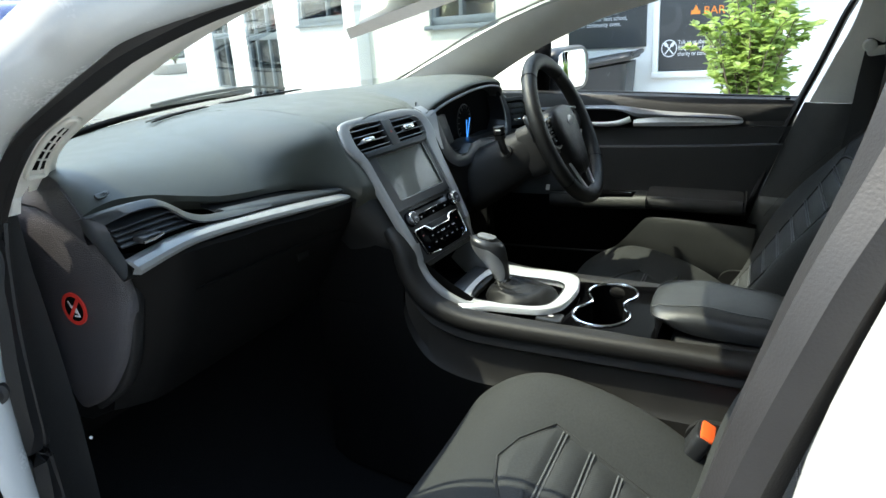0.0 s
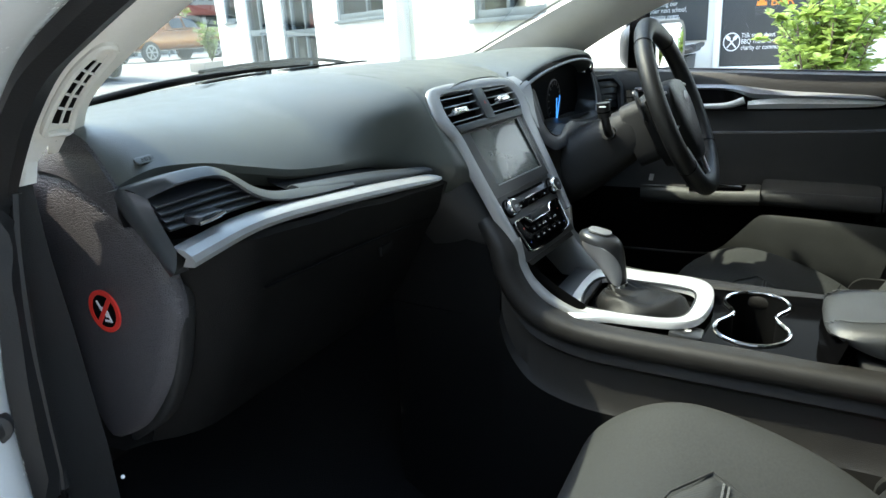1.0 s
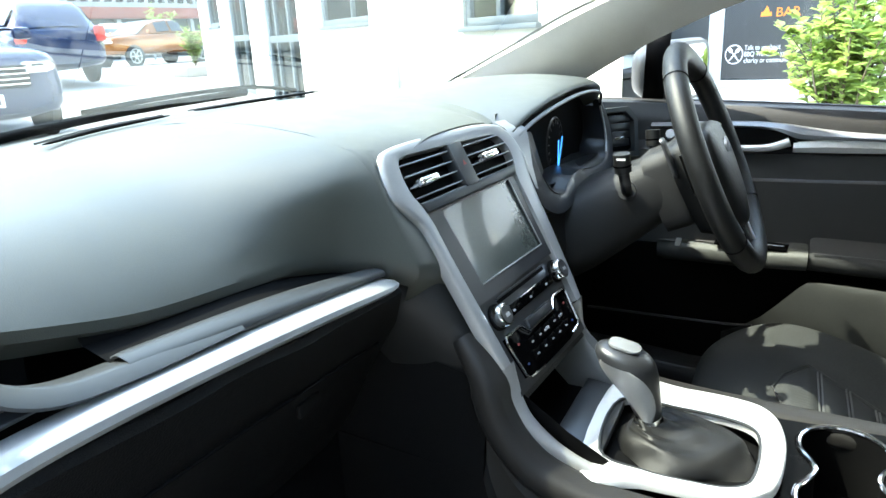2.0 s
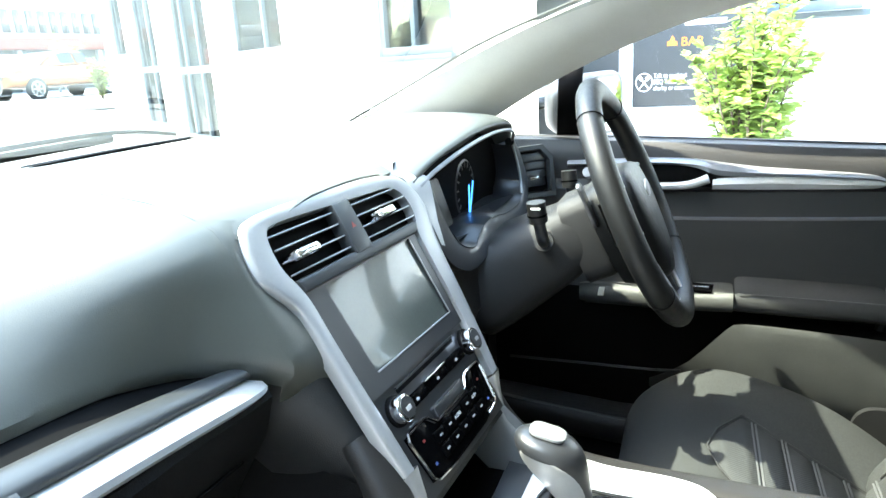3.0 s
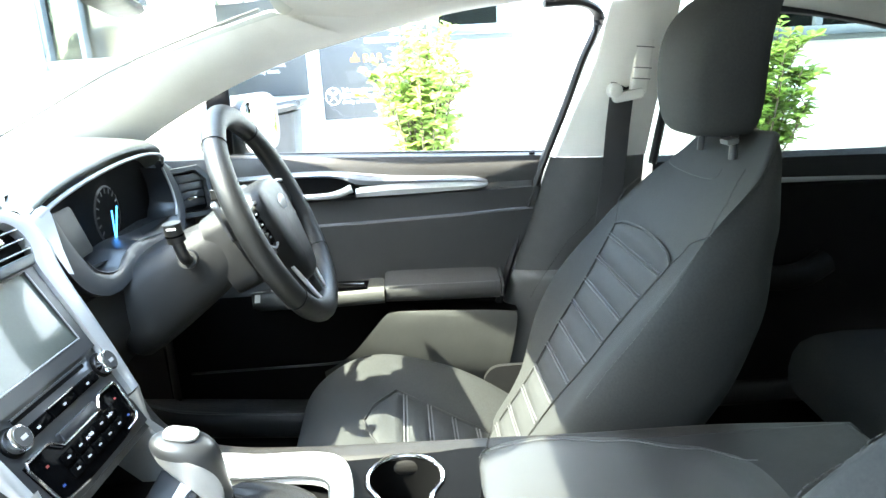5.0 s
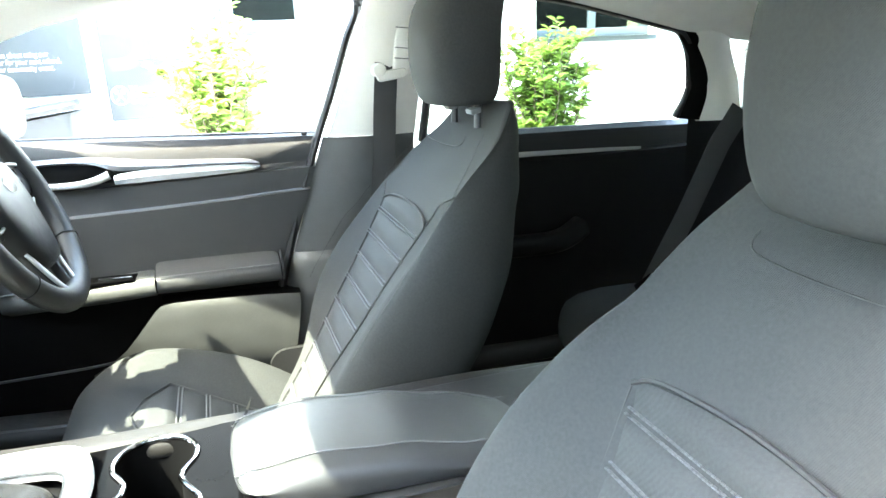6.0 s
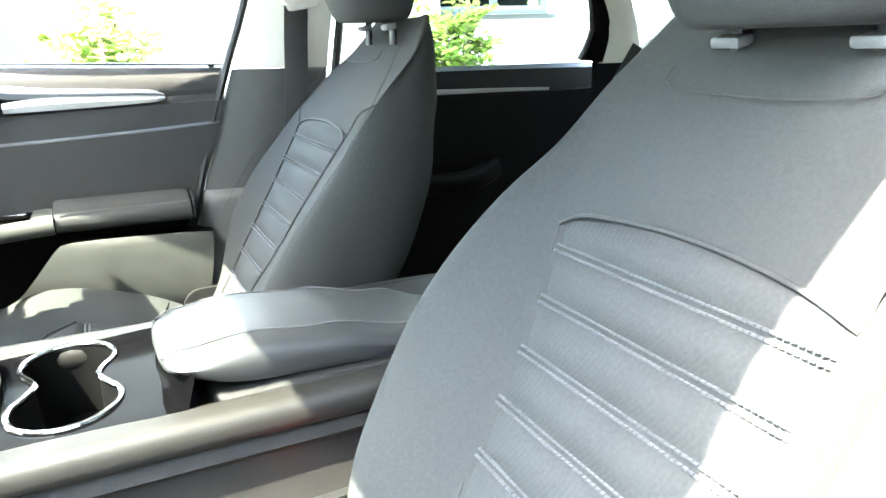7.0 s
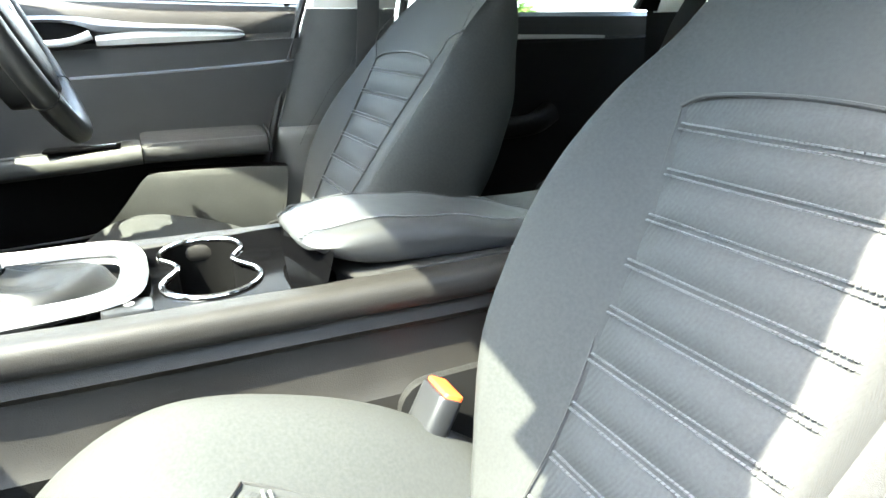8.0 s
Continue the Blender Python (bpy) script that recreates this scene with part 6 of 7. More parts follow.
for s in (-1, 1):
    sp = part("side_spoke", sheet([[WH @ Vector((s * x, y, z)) for y, z in ((w + c0, z0 - 0.014), (w + c0, z0), (w * 0.5 + c0, z0 + 0.006), (-w * 0.5 + c0, z0 + 0.006), (-w + c0, z0), (-w + c0, z0 - 0.014))] for x, w, c0, z0 in ((0.050, 0.040, -0.002, 0.004), (0.085, 0.038, -0.002, 0.004), (0.112, 0.030, 0.004, 0.003), (0.130, 0.024, 0.008, 0.003), (0.146, 0.026, 0.010, 0.006))], True), SMOOTH, wheel, "side spoke with switches")
    for x, y, w, h in ((0.093, 0.022, 0.034, 0.012), (0.093, 0.006, 0.034, 0.010), (0.088, -0.014, 0.030, 0.020)):
        b = part("spoke_button", slab(rounded(w, h, 0.004), 0.006, 0.002, WH @ pose(s * x, y, 0.007)), GLOSSY, sp)
        part("button_mark", slab(rounded(w * 0.3, 0.002, 0.0008), 0.0004, 0, WH @ pose(s * x, y, 0.0132)), DIM, b)
    part("spoke_trim", sweep(smooth_line([WH @ Vector((s * x, y, 0.013)) for x, y in ((0.070, 0.034), (0.090, 0.036), (0.112, 0.033), (0.128, 0.030))], 4), rounded(0.005, 0.005, 0.0015), up=UPW), SILVER, sp, "thin silver line")
    part("spoke_trim", sweep(smooth_line([WH @ Vector((s * x, y, 0.012)) for x, y in ((0.066, -0.028), (0.088, -0.030), (0.108, -0.022))], 4), rounded(0.004, 0.004, 0.0012), up=UPW), SILVER, sp, "thin silver line")
    low = part("lower_spoke", sweep(smooth_line([WH @ Vector((s * x, y, z)) for x, y, z in ((0.046, -0.066, 0.000), (0.040, -0.090, 0.002), (0.030, -0.116, 0.004), (0.018, -0.150, 0.008))], 5), rounded(0.020, 0.014, 0.005), up=UPW), SMOOTH, wheel, "dark lower spoke")
    part("spoke_edge", sweep(smooth_line([WH @ Vector((s * x, y, z)) for x, y, z in ((0.052, -0.070, 0.009), (0.046, -0.092, 0.011), (0.036, -0.118, 0.013), (0.024, -0.146, 0.016))], 5), rounded(0.009, 0.005, 0.002), up=UPW), BRIGHT, low, "satin silver edge")
part("shift_paddle", slab(rounded(0.02, 0.06, 0.008), 0.004, 0.001, WH @ pose(-0.078, 0.03, -0.036)), SMOOTH, wheel)

column = thing("steering_column", (0.352, 0.56, 0.87), "dark steering column cowl with switch stalks", "steering column")
rows = []
for s, w, h, c in ((-0.04, 0.042, 0.036, -0.004), (-0.052, 0.05, 0.043, -0.008), (-0.10, 0.060, 0.052, -0.016), (-0.15, 0.078, 0.060, -0.022), (-0.20, 0.105, 0.066, -0.028), (-0.25, 0.13, 0.07, -0.034)):
    rows.append([WH @ Vector((w * math.copysign(abs(math.cos(a)) ** 0.6, math.cos(a)), c + h * math.copysign(abs(math.sin(a)) ** 0.6, math.sin(a)), s)) for a in [2 * math.pi * k / 24 for k in range(24)]])
part("cowl", sheet(rows, True, True), HARD, column, "grained column cowl", sub=1)
COLUMN = Matrix.Translation((0.386, -0.020, -0.068)) @ Matrix.Scale(GROW, 4)
for s in (-1, 1):
    arm = [COLUMN @ Vector((s * x, y, z)) for x, y, z in ((0.060, 0.552, 0.902), (0.088, 0.548, 0.906), (0.106, 0.546, 0.918), (0.112, 0.549, 0.940))]
    st = part("stalk", tube(smooth_line(arm, 5), 0.008, 12), SMOOTH, column, "black control stalk")
    root = [COLUMN @ Vector((s * x, y, z)) for x, y, z in ((0.064, 0.552, 0.902), (0.078, 0.550, 0.903), (0.084, 0.549, 0.905))]
    part("stalk_boot", tube(smooth_line(root, 3), 0.013, 14), RUBBER, st)
    part("stalk_end", tube([COLUMN @ Vector((s * x, y, z)) for x, y, z in ((0.111, 0.549, 0.938), (0.113, 0.5505, 0.950), (0.114, 0.5515, 0.963))], 0.0125, 16), WHEELHIDE, st)
    part("stalk_cap", tube([COLUMN @ Vector((s * x, y, z)) for x, y, z in ((0.1125, 0.5502, 0.946), (0.1128, 0.5504, 0.9485))], 0.013, 16), GLOSSY, st)
    part("stalk_mark", box((0.002, 0.012, 0.0025), COLUMN @ Vector((s * 0.125, 0.5495, 0.957)), r=0), PALE, st)
part("collar", slab(rounded(0.112, 0.118, 0.022), 0.040, 0.008, WH @ pose(0.004, -0.018, -0.080)), HARD, column, "dark housing behind the wheel")
part("paper_tag", box((0.009, 0.0012, 0.014), (0.426, 0.502, 0.780), (6, 8, -62), 0.0), PALE, column, "small white paper tag")

# ---- driver's door ----
door = thing("front_door", (0.72, 0.3, 0.42), "dark grey driver's door panel with silver trim and armrest", "car door", "doors")


def strip_rows(lines, n=8):
    got = [smooth_line(q, n) for q in lines]
    return [list(r) for r in zip(*got)]


YS = (0.78, 0.62, 0.46, 0.30, 0.14, -0.02, -0.055)
def door_line(x, zs):
    return [(x, max(y, -0.037 + 0.335 * (0.945 - z)), z) for y, z in zip(YS, zs)]
sill_z = [0.984, 0.981, 0.975, 0.968, 0.960, 0.953, 0.951]
part("upper_rail", sheet(strip_rows([door_line(0.745, [z - 0.004 for z in sill_z]), door_line(0.73, [z + 0.001 for z in sill_z]), door_line(0.712, [z - 0.004 for z in sill_z]), door_line(0.703, [z - 0.018 for z in sill_z]), door_line(0.701, [z - 0.045 for z in sill_z]), door_line(0.708, [0.900, 0.900, 0.898, 0.896, 0.896, 0.894, 0.893])])), DOORSKIN, door, "soft dark upper rail")
part("lock_pip", slab(circle(0.006, 12), 0.004, 0.001, pose(0.715, -0.015, 0.951)), BLACK, door)
part("middle_panel", sheet(strip_rows([door_line(0.708, [0.905] * 7), door_line(0.700, [0.886, 0.886, 0.885, 0.886, 0.888, 0.89, 0.89]), door_line(0.694, [0.884, 0.884, 0.883, 0.884, 0.886, 0.888, 0.888]), door_line(0.696, [0.834, 0.834, 0.836, 0.838, 0.842, 0.848, 0.848])])), DOORSKIN, door, "smooth dark band")
part("insert", sheet(strip_rows([door_line(0.697, [0.834, 0.834, 0.836, 0.838, 0.842, 0.848, 0.848]), door_line(0.690, [0.829, 0.829, 0.831, 0.833, 0.837, 0.843, 0.843]), door_line(0.694, [0.78] * 7), door_line(0.703, [0.73] * 7), door_line(0.704, [0.69] * 7)])), DOORSKIN, door, "dark grained insert")
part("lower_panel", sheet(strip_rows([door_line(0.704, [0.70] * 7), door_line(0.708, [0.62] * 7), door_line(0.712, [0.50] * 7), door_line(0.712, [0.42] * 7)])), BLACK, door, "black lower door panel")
# silver blade and slate wing
bl_top = [(0.694, 0.60, 0.906), (0.690, 0.45, 0.909), (0.690, 0.38, 0.908), (0.690, 0.345, 0.906), (0.688, 0.28, 0.9115), (0.690, 0.18, 0.9085), (0.692, 0.10, 0.9045), (0.695, 0.079, 0.9015)]
bl_bot = [(0.694, 0.60, 0.893), (0.688, 0.45, 0.893), (0.688, 0.38, 0.892), (0.688, 0.345, 0.889), (0.686, 0.28, 0.8895), (0.688, 0.18, 0.8905), (0.690, 0.10, 0.8925), (0.695, 0.080, 0.8965)]
wing_top = [(0.694, 0.60, 0.938), (0.690, 0.45, 0.942), (0.688, 0.38, 0.940), (0.688, 0.33, 0.933), (0.690, 0.27, 0.925), (0.692, 0.18, 0.919), (0.694, 0.105, 0.913), (0.696, 0.080, 0.9045)]
wing_low = [(0.694, 0.60, 0.930), (0.690, 0.45, 0.933), (0.686, 0.38, 0.929), (0.686, 0.335, 0.914), (0.688, 0.28, 0.9125), (0.690, 0.18, 0.9095), (0.692, 0.105, 0.9055), (0.695, 0.081, 0.9035)]
rows = []
for a, b in zip(smooth_line(wing_top, 8), smooth_line(wing_low, 8)):
    rows.append([a + Vector((0.012, 0, 0.002)), a, lerp(a, b, 0.5) + Vector((-0.006, 0, 0)), b, b + Vector((0.012, 0, -0.002))])
part("slate_wing", sheet(rows), SATIN, door, "slate satin wing trim")
rows = []
for a, b in zip(smooth_line(bl_top[3:], 8), smooth_line(bl_bot[3:], 8)):
    rows.append([a + Vector((0.012, 0, 0)), a, lerp(a, b, 0.5) + Vector((-0.005, 0, 0)), b, b + Vector((0.012, 0, 0))])
part("silver_blade", sheet(rows), BRIGHT, door, "satin silver blade")
part("handle_recess", slab([(0.45, 0.895), (0.345, 0.893), (0.335, 0.905), (0.37, 0.932), (0.45, 0.934), (0.52, 0.93), (0.55, 0.90)], 0.003, 0, Matrix.Translation((0.6935, 0, 0)) @ Matrix(((0, 0, -1, 0), (1, 0, 0, 0), (0, 1, 0, 0), (0, 0, 0, 1)))), BLACK, door)
part("door_handle", sweep(smooth_line([(0.690, 0.50, 0.896), (0.684, 0.44, 0.8955), (0.680, 0.40, 0.8965), (0.679, 0.375, 0.901), (0.682, 0.352, 0.909)], 5), rounded(0.014, 0.013, 0.005, 3), up=(0, 0, 1), scale=lambda t: 0.8 + 0.45 * t), BRIGHT, door, "satin silver door handle")
part("lock_switch", box((0.01, 0.025, 0.012), (0.687, 0.53, 0.922), r=0.003), SILVER, door)
part("mirror_switch", tube([(0.69, 0.56, 0.915), (0.672, 0.56, 0.922)], 0.009, 12), SILVER, door)
# armrest
rows = []
for y, w, zt in ((0.065, 0.652, 0.706), (0.10, 0.650, 0.708), (0.18, 0.648, 0.710), (0.26, 0.649, 0.712), (0.30, 0.652, 0.713)):
    rows.append([(0.704, y, zt + 0.014), (0.69, y, zt + 0.008), (w + 0.02, y, zt + 0.002), (w + 0.004, y, zt - 0.006), (w, y, zt - 0.016), (w + 0.002, y, zt - 0.034), (w + 0.012, y, zt - 0.042), (0.70, y, zt - 0.048)])
arm = part("armrest", sheet(rows), DOORSKIN, door, "padded dark armrest", sub=1)
part("armrest_end", slab([(x, z) for x, z in ((0.704, 0.722), (0.69, 0.715), (0.668, 0.709), (0.652, 0.694), (0.653, 0.676), (0.662, 0.668), (0.70, 0.662))], 0.004, 0, Matrix.Translation((0, 0.062, 0)) @ Matrix(((1, 0, 0, 0), (0, 0, -1, 0), (0, 1, 0, 0), (0, 0, 0, 1)))), LID, door)
bm = bmesh.new()
stitches([(0.6535, y, 0.7050 + 0.02 * (y - 0.066)) for y in (0.068, 0.14, 0.22, 0.296)], bm, 0.0045, 0.0024)
part("armrest_stitching", bm, THREAD, arm, "pale stitching", flat=True)
rows = []
for y, w, zt in ((0.302, 0.645, 0.708), (0.36, 0.652, 0.704), (0.42, 0.662, 0.700), (0.50, 0.680, 0.696), (0.58, 0.70, 0.694)):
    rows.append([(0.704, y, zt + 0.006), (0.69, y, zt + 0.004), (w + 0.01, y, zt + 0.002), (w, y, zt - 0.004), (w, y, zt - 0.030), (w + 0.012, y, zt - 0.038), (0.704, y, zt - 0.04)])
part("switch_plinth", sheet(rows), DOORHARD, door, "grey grab plinth", sub=1)
sw = part("switch_panel", box((0.04, 0.13, 0.006), (0.682, 0.40, 0.7085), (0, 0, -6), 0.002), GLOSSY, door, "gloss black window switch panel")
part("switch_chrome", box((0.006, 0.06, 0.004), (0.672, 0.372, 0.7135), (0, 0, -6), 0.001), CHROME, sw)
# map pocket and the lip of the door bin running forward from it
part("bin_lip", tube(smooth_line([(0.656, 0.385, 0.550), (0.668, 0.44, 0.541), (0.676, 0.55, 0.537), (0.682, 0.72, 0.534)], 6), 0.0026, 6), SMOOTH, door, "thin edge of the door bin")
part("map_pocket", sheet([[(0.655, 0.295, 0.655), (0.652, 0.18, 0.650), (0.652, 0.03, 0.640)], [(0.650, 0.305, 0.648), (0.648, 0.18, 0.645), (0.648, 0.03, 0.634)], [(0.652, 0.345, 0.60), (0.65, 0.18, 0.58), (0.65, 0.04, 0.56)], [(0.658, 0.395, 0.541), (0.655, 0.22, 0.51), (0.655, 0.06, 0.48)], [(0.69, 0.50, 0.50), (0.69, 0.25, 0.44), (0.69, 0.05, 0.42)]]), DOORHARD, door, "grey grained map pocket", sub=1)
# black sheet across the rim paints the shade down in the pocket
part("pocket_shade", sheet([[(0.655, 0.295, 0.653), (0.705, 0.30, 0.655)], [(0.652, 0.03, 0.638), (0.705, 0.03, 0.64)]]), BLACK, door)

# ---- rear door ----
rear = thing("rear_door", (0.71, -0.6, 0.42), "rear door panel, its shade put into near-black colour, with a thin silver strip", "car door", "doors")
RY = (-0.26, -0.45, -0.65, -0.82, -0.95)
def rear_line(x, zs):
    return [(x, y, z) for y, z in zip(RY, zs)]
part("upper_rail", sheet(strip_rows([rear_line(0.74, [0.930, 0.926, 0.922, 0.919, 0.916]), rear_line(0.715, [0.932, 0.928, 0.924, 0.921, 0.918]), rear_line(0.70, [0.922, 0.918, 0.914, 0.91, 0.907]), rear_line(0.698, [0.88] * 5), rear_line(0.703, [0.86] * 5)])), HARD, rear)
# main panel, armrest and pocket are near black to paint the rear's shade
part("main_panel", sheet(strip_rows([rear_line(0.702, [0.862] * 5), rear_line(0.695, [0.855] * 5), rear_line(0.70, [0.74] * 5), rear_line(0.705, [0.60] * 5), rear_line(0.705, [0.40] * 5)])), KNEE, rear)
part("silver_strip", sweep(smooth_line([(0.694, -0.27, 0.878), (0.69, -0.5, 0.872), (0.690, -0.7, 0.866), (0.690, -0.80, 0.862)], 6), rounded(0.004, 0.014, 0.0018), up=(0, 0, 1), scale=lambda t: 1.0 - 0.55 * t), SILVER, rear, "thin silver strip")
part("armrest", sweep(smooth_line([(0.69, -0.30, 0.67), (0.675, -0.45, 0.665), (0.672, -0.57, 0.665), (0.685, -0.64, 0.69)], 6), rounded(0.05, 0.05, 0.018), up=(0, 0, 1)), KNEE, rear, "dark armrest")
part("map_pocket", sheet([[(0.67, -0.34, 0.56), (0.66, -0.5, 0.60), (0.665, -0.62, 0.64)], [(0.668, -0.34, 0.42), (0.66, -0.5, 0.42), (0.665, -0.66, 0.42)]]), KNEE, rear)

# ---- belts ----
belt = thing("seat_belt", (0.68, -0.2, 0.4), "black seat belt hanging from the centre pillar", "seat belt", "seat belts")
part("webbing", sweep([(0.668, -0.185, 1.085), (0.664, -0.175, 1.0), (0.655, -0.165, 0.9), (0.645, -0.15, 0.80), (0.64, -0.135, 0.66), (0.64, -0.12, 0.46)], rounded(0.0016, 0.047, 0.0005), up=(0, 1, 0)), WEB, belt)
SIDE = Matrix(((0, 0, -1, 0), (1, 0, 0, 0), (0, 1, 0, 0), (0, 0, 0, 1)))
cover = part("anchor_cover", slab(rounded(0.034, 0.115, 0.008, 4), 0.020, 0.006, Matrix.Translation((0.672, -0.218, 1.118)) @ SIDE @ pose(0, 0, 0, 0, 0, 6)), CREAM, belt, "pale grey height adjuster")
for z in (1.092, 1.112, 1.15):
    part("groove", box((0.004, 0.034, 0.0018), (0.6525, -0.218 - 0.1 * (z - 1.118), z), (6, 0, 0), 0), PILLAR, cover)
part("guide", slab(rounded(0.062, 0.020, 0.009, 5), 0.014, 0.005, Matrix.Translation((0.662, -0.192, 1.062)) @ SIDE @ pose(0, 0, 0, 0, 0, -8)), CREAM, belt, "pale grey belt guide")
part("bolt_cap", slab(circle(0.014, 20), 0.022, 0.006, Matrix.Translation((0.668, -0.166, 1.072)) @ SIDE), CREAM, belt, "round pale cap")
belt2 = thing("seat_belt", (0.56, -1.1, 0.5), "black rear seat belt with a white label in deep shade", "seat belt", "seat belts")
part("webbing", sweep([(0.57, -0.98, 0.95), (0.555, -0.915, 0.88), (0.55, -0.83, 0.72), (0.55, -0.74, 0.56), (0.55, -0.72, 0.52)], rounded(0.0016, 0.047, 0.0005), up=(0.3, 1, 0)), WEB, belt2)
part("tongue", box((0.008, 0.05, 0.06), (0.548, -0.735, 0.56), (-28, 0, 0), 0.004), BLACK, belt2)
part("label", box((0.002, 0.04, 0.028), (0.541, -0.722, 0.535), (-28, 0, 0), 0), PALE, belt2, "white label")

# ---- windscreen wiper, mirrors ----
wiper = thing("wiper", (0.1, 1.2, 1.03), "black windscreen wiper parked at the bottom of the glass", "wiper")
part("blade", sweep(smooth_line([(-0.55, 1.02, 1.024), (-0.3, 1.13, 1.038), (-0.05, 1.19, 1.046), (0.22, 1.205, 1.049)], 6), rounded(0.010, 0.011, 0.003), up=(0, -0.6, 1)), BLACK, wiper)
part("arm", sweep(smooth_line([(0.36, 1.21, 1.040), (0.25, 1.23, 1.055), (0.05, 1.22, 1.056), (-0.1, 1.195, 1.052)], 6), rounded(0.013, 0.007, 0.003), up=(0, 0, 1)), BLACK, wiper)

mirror = thing("door_mirror", (0.86, 0.60, 1.0), "dark-backed door mirror outside the driver's window", "door mirror")
MIR = Matrix.Translation((0.838, 0.548, 1.030)) @ pose(0, 0, 0, 90, 0, -11.5)
rows = []
for d, k in ((0.0, 0.93), (-0.012, 1.0), (-0.03, 1.0), (-0.075, 0.93), (-0.105, 0.7), (-0.115, 0.35)):
    rows.append([MIR @ Vector((x * k + 0.012, z * k, d)) for x, z in rounded(0.215, 0.128, 0.045, 5)])
part("shell", sheet(rows, True, True), SMOOTH, mirror, "dark rounded shell", angle=60)
part("glass", slab(rounded(0.18, 0.105, 0.036, 5), 0.003, 0.001, MIR @ pose(0.0, 0, 0.0)), MIRROR, mirror, "mirror glass")
part("foot", box((0.12, 0.06, 0.03), (0.815, 0.615, 0.965), r=0.01), BLACK, mirror)

# interior mirror at the top of the windscreen
inner_mirror = thing("rear_view_mirror", (0.03, 0.50, 1.26), "black-framed rear-view mirror under the windscreen header", "mirror")
IM = Matrix.Translation((0.03, 0.485, 1.243)) @ pose(0, 0, 0, 84, 0, 14)
part("housing", slab(rounded(0.25, 0.066, 0.026, 5), 0.03, 0.008, IM @ pose(0, 0, -0.03)), SMOOTH, inner_mirror)
part("glass", slab(rounded(0.238, 0.056, 0.022, 5), 0.002, 0, IM), MIRROR, inner_mirror, "mirror glass")
part("stem", tube([(0.03, 0.495, 1.245), (0.03, 0.515, 1.255), (0.03, 0.53, 1.268)], 0.012, 10), SMOOTH, inner_mirror)


# ---- outside ----
RENDER = material("white_rendered_wall", (0.8, 0.8, 0.78), 0.85, mottle=0.04, mottle_size=1.2, grain=(("noise", 160, 0.2),))
CREAMWALL = material("cream_rendered_wall", (0.62, 0.63, 0.54), 0.85, mottle=0.04, mottle_size=1.2, grain=(("noise", 160, 0.2),))
PAVING = material("pale_concrete_paving", (0.27, 0.27, 0.262), 0.85, mottle=0.15, mottle_size=0.8, grain=(("noise", 90, 0.3),))
FRAMEGREY = material("grey_window_frame", (0.11, 0.14, 0.16), 0.45, mottle=0.06)
DARKPANEL = material("charcoal_sign_panel", (0.05, 0.053, 0.055), 0.4, mottle=0.12, mottle_size=3)
FLAME = material("orange_print", (0.85, 0.25, 0.04), 0.5)
BLIND = material("white_blind_slats", (0.75, 0.75, 0.73), 0.6, mottle=0.04)
ROOMSHADE = material("unlit_room_shade", (0.05, 0.06, 0.06), 0.8)
LEAF = material("green_leaf", (0.19, 0.27, 0.085), 0.42, mottle=0.45, mottle_size=6, spread=0.08)
LEAFDARK = material("deep_green_leaf", (0.08, 0.17, 0.03), 0.4, mottle=0.45, mottle_size=6, spread=0.08)
for m in (LEAF, LEAFDARK):
    nodes, links = m.node_tree.nodes, m.node_tree.links
    thin, both = nodes.new("ShaderNodeBsdfTranslucent"), nodes.new("ShaderNodeMixShader")
    thin.inputs[0].default_value = (0.36, 0.5, 0.13, 1)
    both.inputs[0].default_value = 0.4
    links.new(nodes["Principled BSDF"].outputs[0], both.inputs[1])
    links.new(thin.outputs[0], both.inputs[2])
    links.new(both.outputs[0], nodes["Material Output"].inputs[0])
BARK = material("grey_brown_bark", (0.13, 0.1, 0.07), 0.9, mottle=0.3, grain=(("noise", 120, 0.6),))
BLUE = material("blue_car_paint", (0.010, 0.027, 0.085), 0.22, 0.3, mottle=0.03, coat=0.7)
COPPER = material("orange_car_paint", (0.27, 0.088, 0.012), 0.26, 0.3, mottle=0.03, coat=0.7)
CARGLASS = material("dark_car_glass", (0.02, 0.025, 0.03), 0.06, mottle=0.1, spread=0.03, coat=0.5)
TYRE = material("tyre_rubber", (0.02, 0.02, 0.02), 0.8, grain=(("noise", 200, 0.3),))
BRICKRED = material("red_fascia_paint", (0.22, 0.045, 0.032), 0.6, mottle=0.12, mottle_size=0.5)
FARGREY = material("pale_grey_cladding", (0.33, 0.34, 0.35), 0.6, mottle=0.08, mottle_size=0.4)
SHADEWALL = material("unseen_shade_wall", (0.11, 0.108, 0.1), 0.85, mottle=0.2, mottle_size=1.5)
PLANTER = material("grey_planter", (0.3, 0.29, 0.27), 0.8, mottle=0.15)


def ground_z(y):
    return max(0.0, min(0.6, 0.045 * (y - 2)))


rows = []
for y in (-400, -60, -20, -8, -3, 0, 2, 4, 6, 8, 10, 12, 14, 15.34, 17, 20, 30, 60, 150, 600):
    rows.append([(x, y, ground_z(y)) for x in (-500, -80, -20, -8, -3, 0, 3, 6, 10, 16, 25, 40, 90, 500)])
ground = part("ground", sheet(rows), PAVING)
tagged(ground, "pale concrete forecourt running out to the street", "ground", kind="structure")

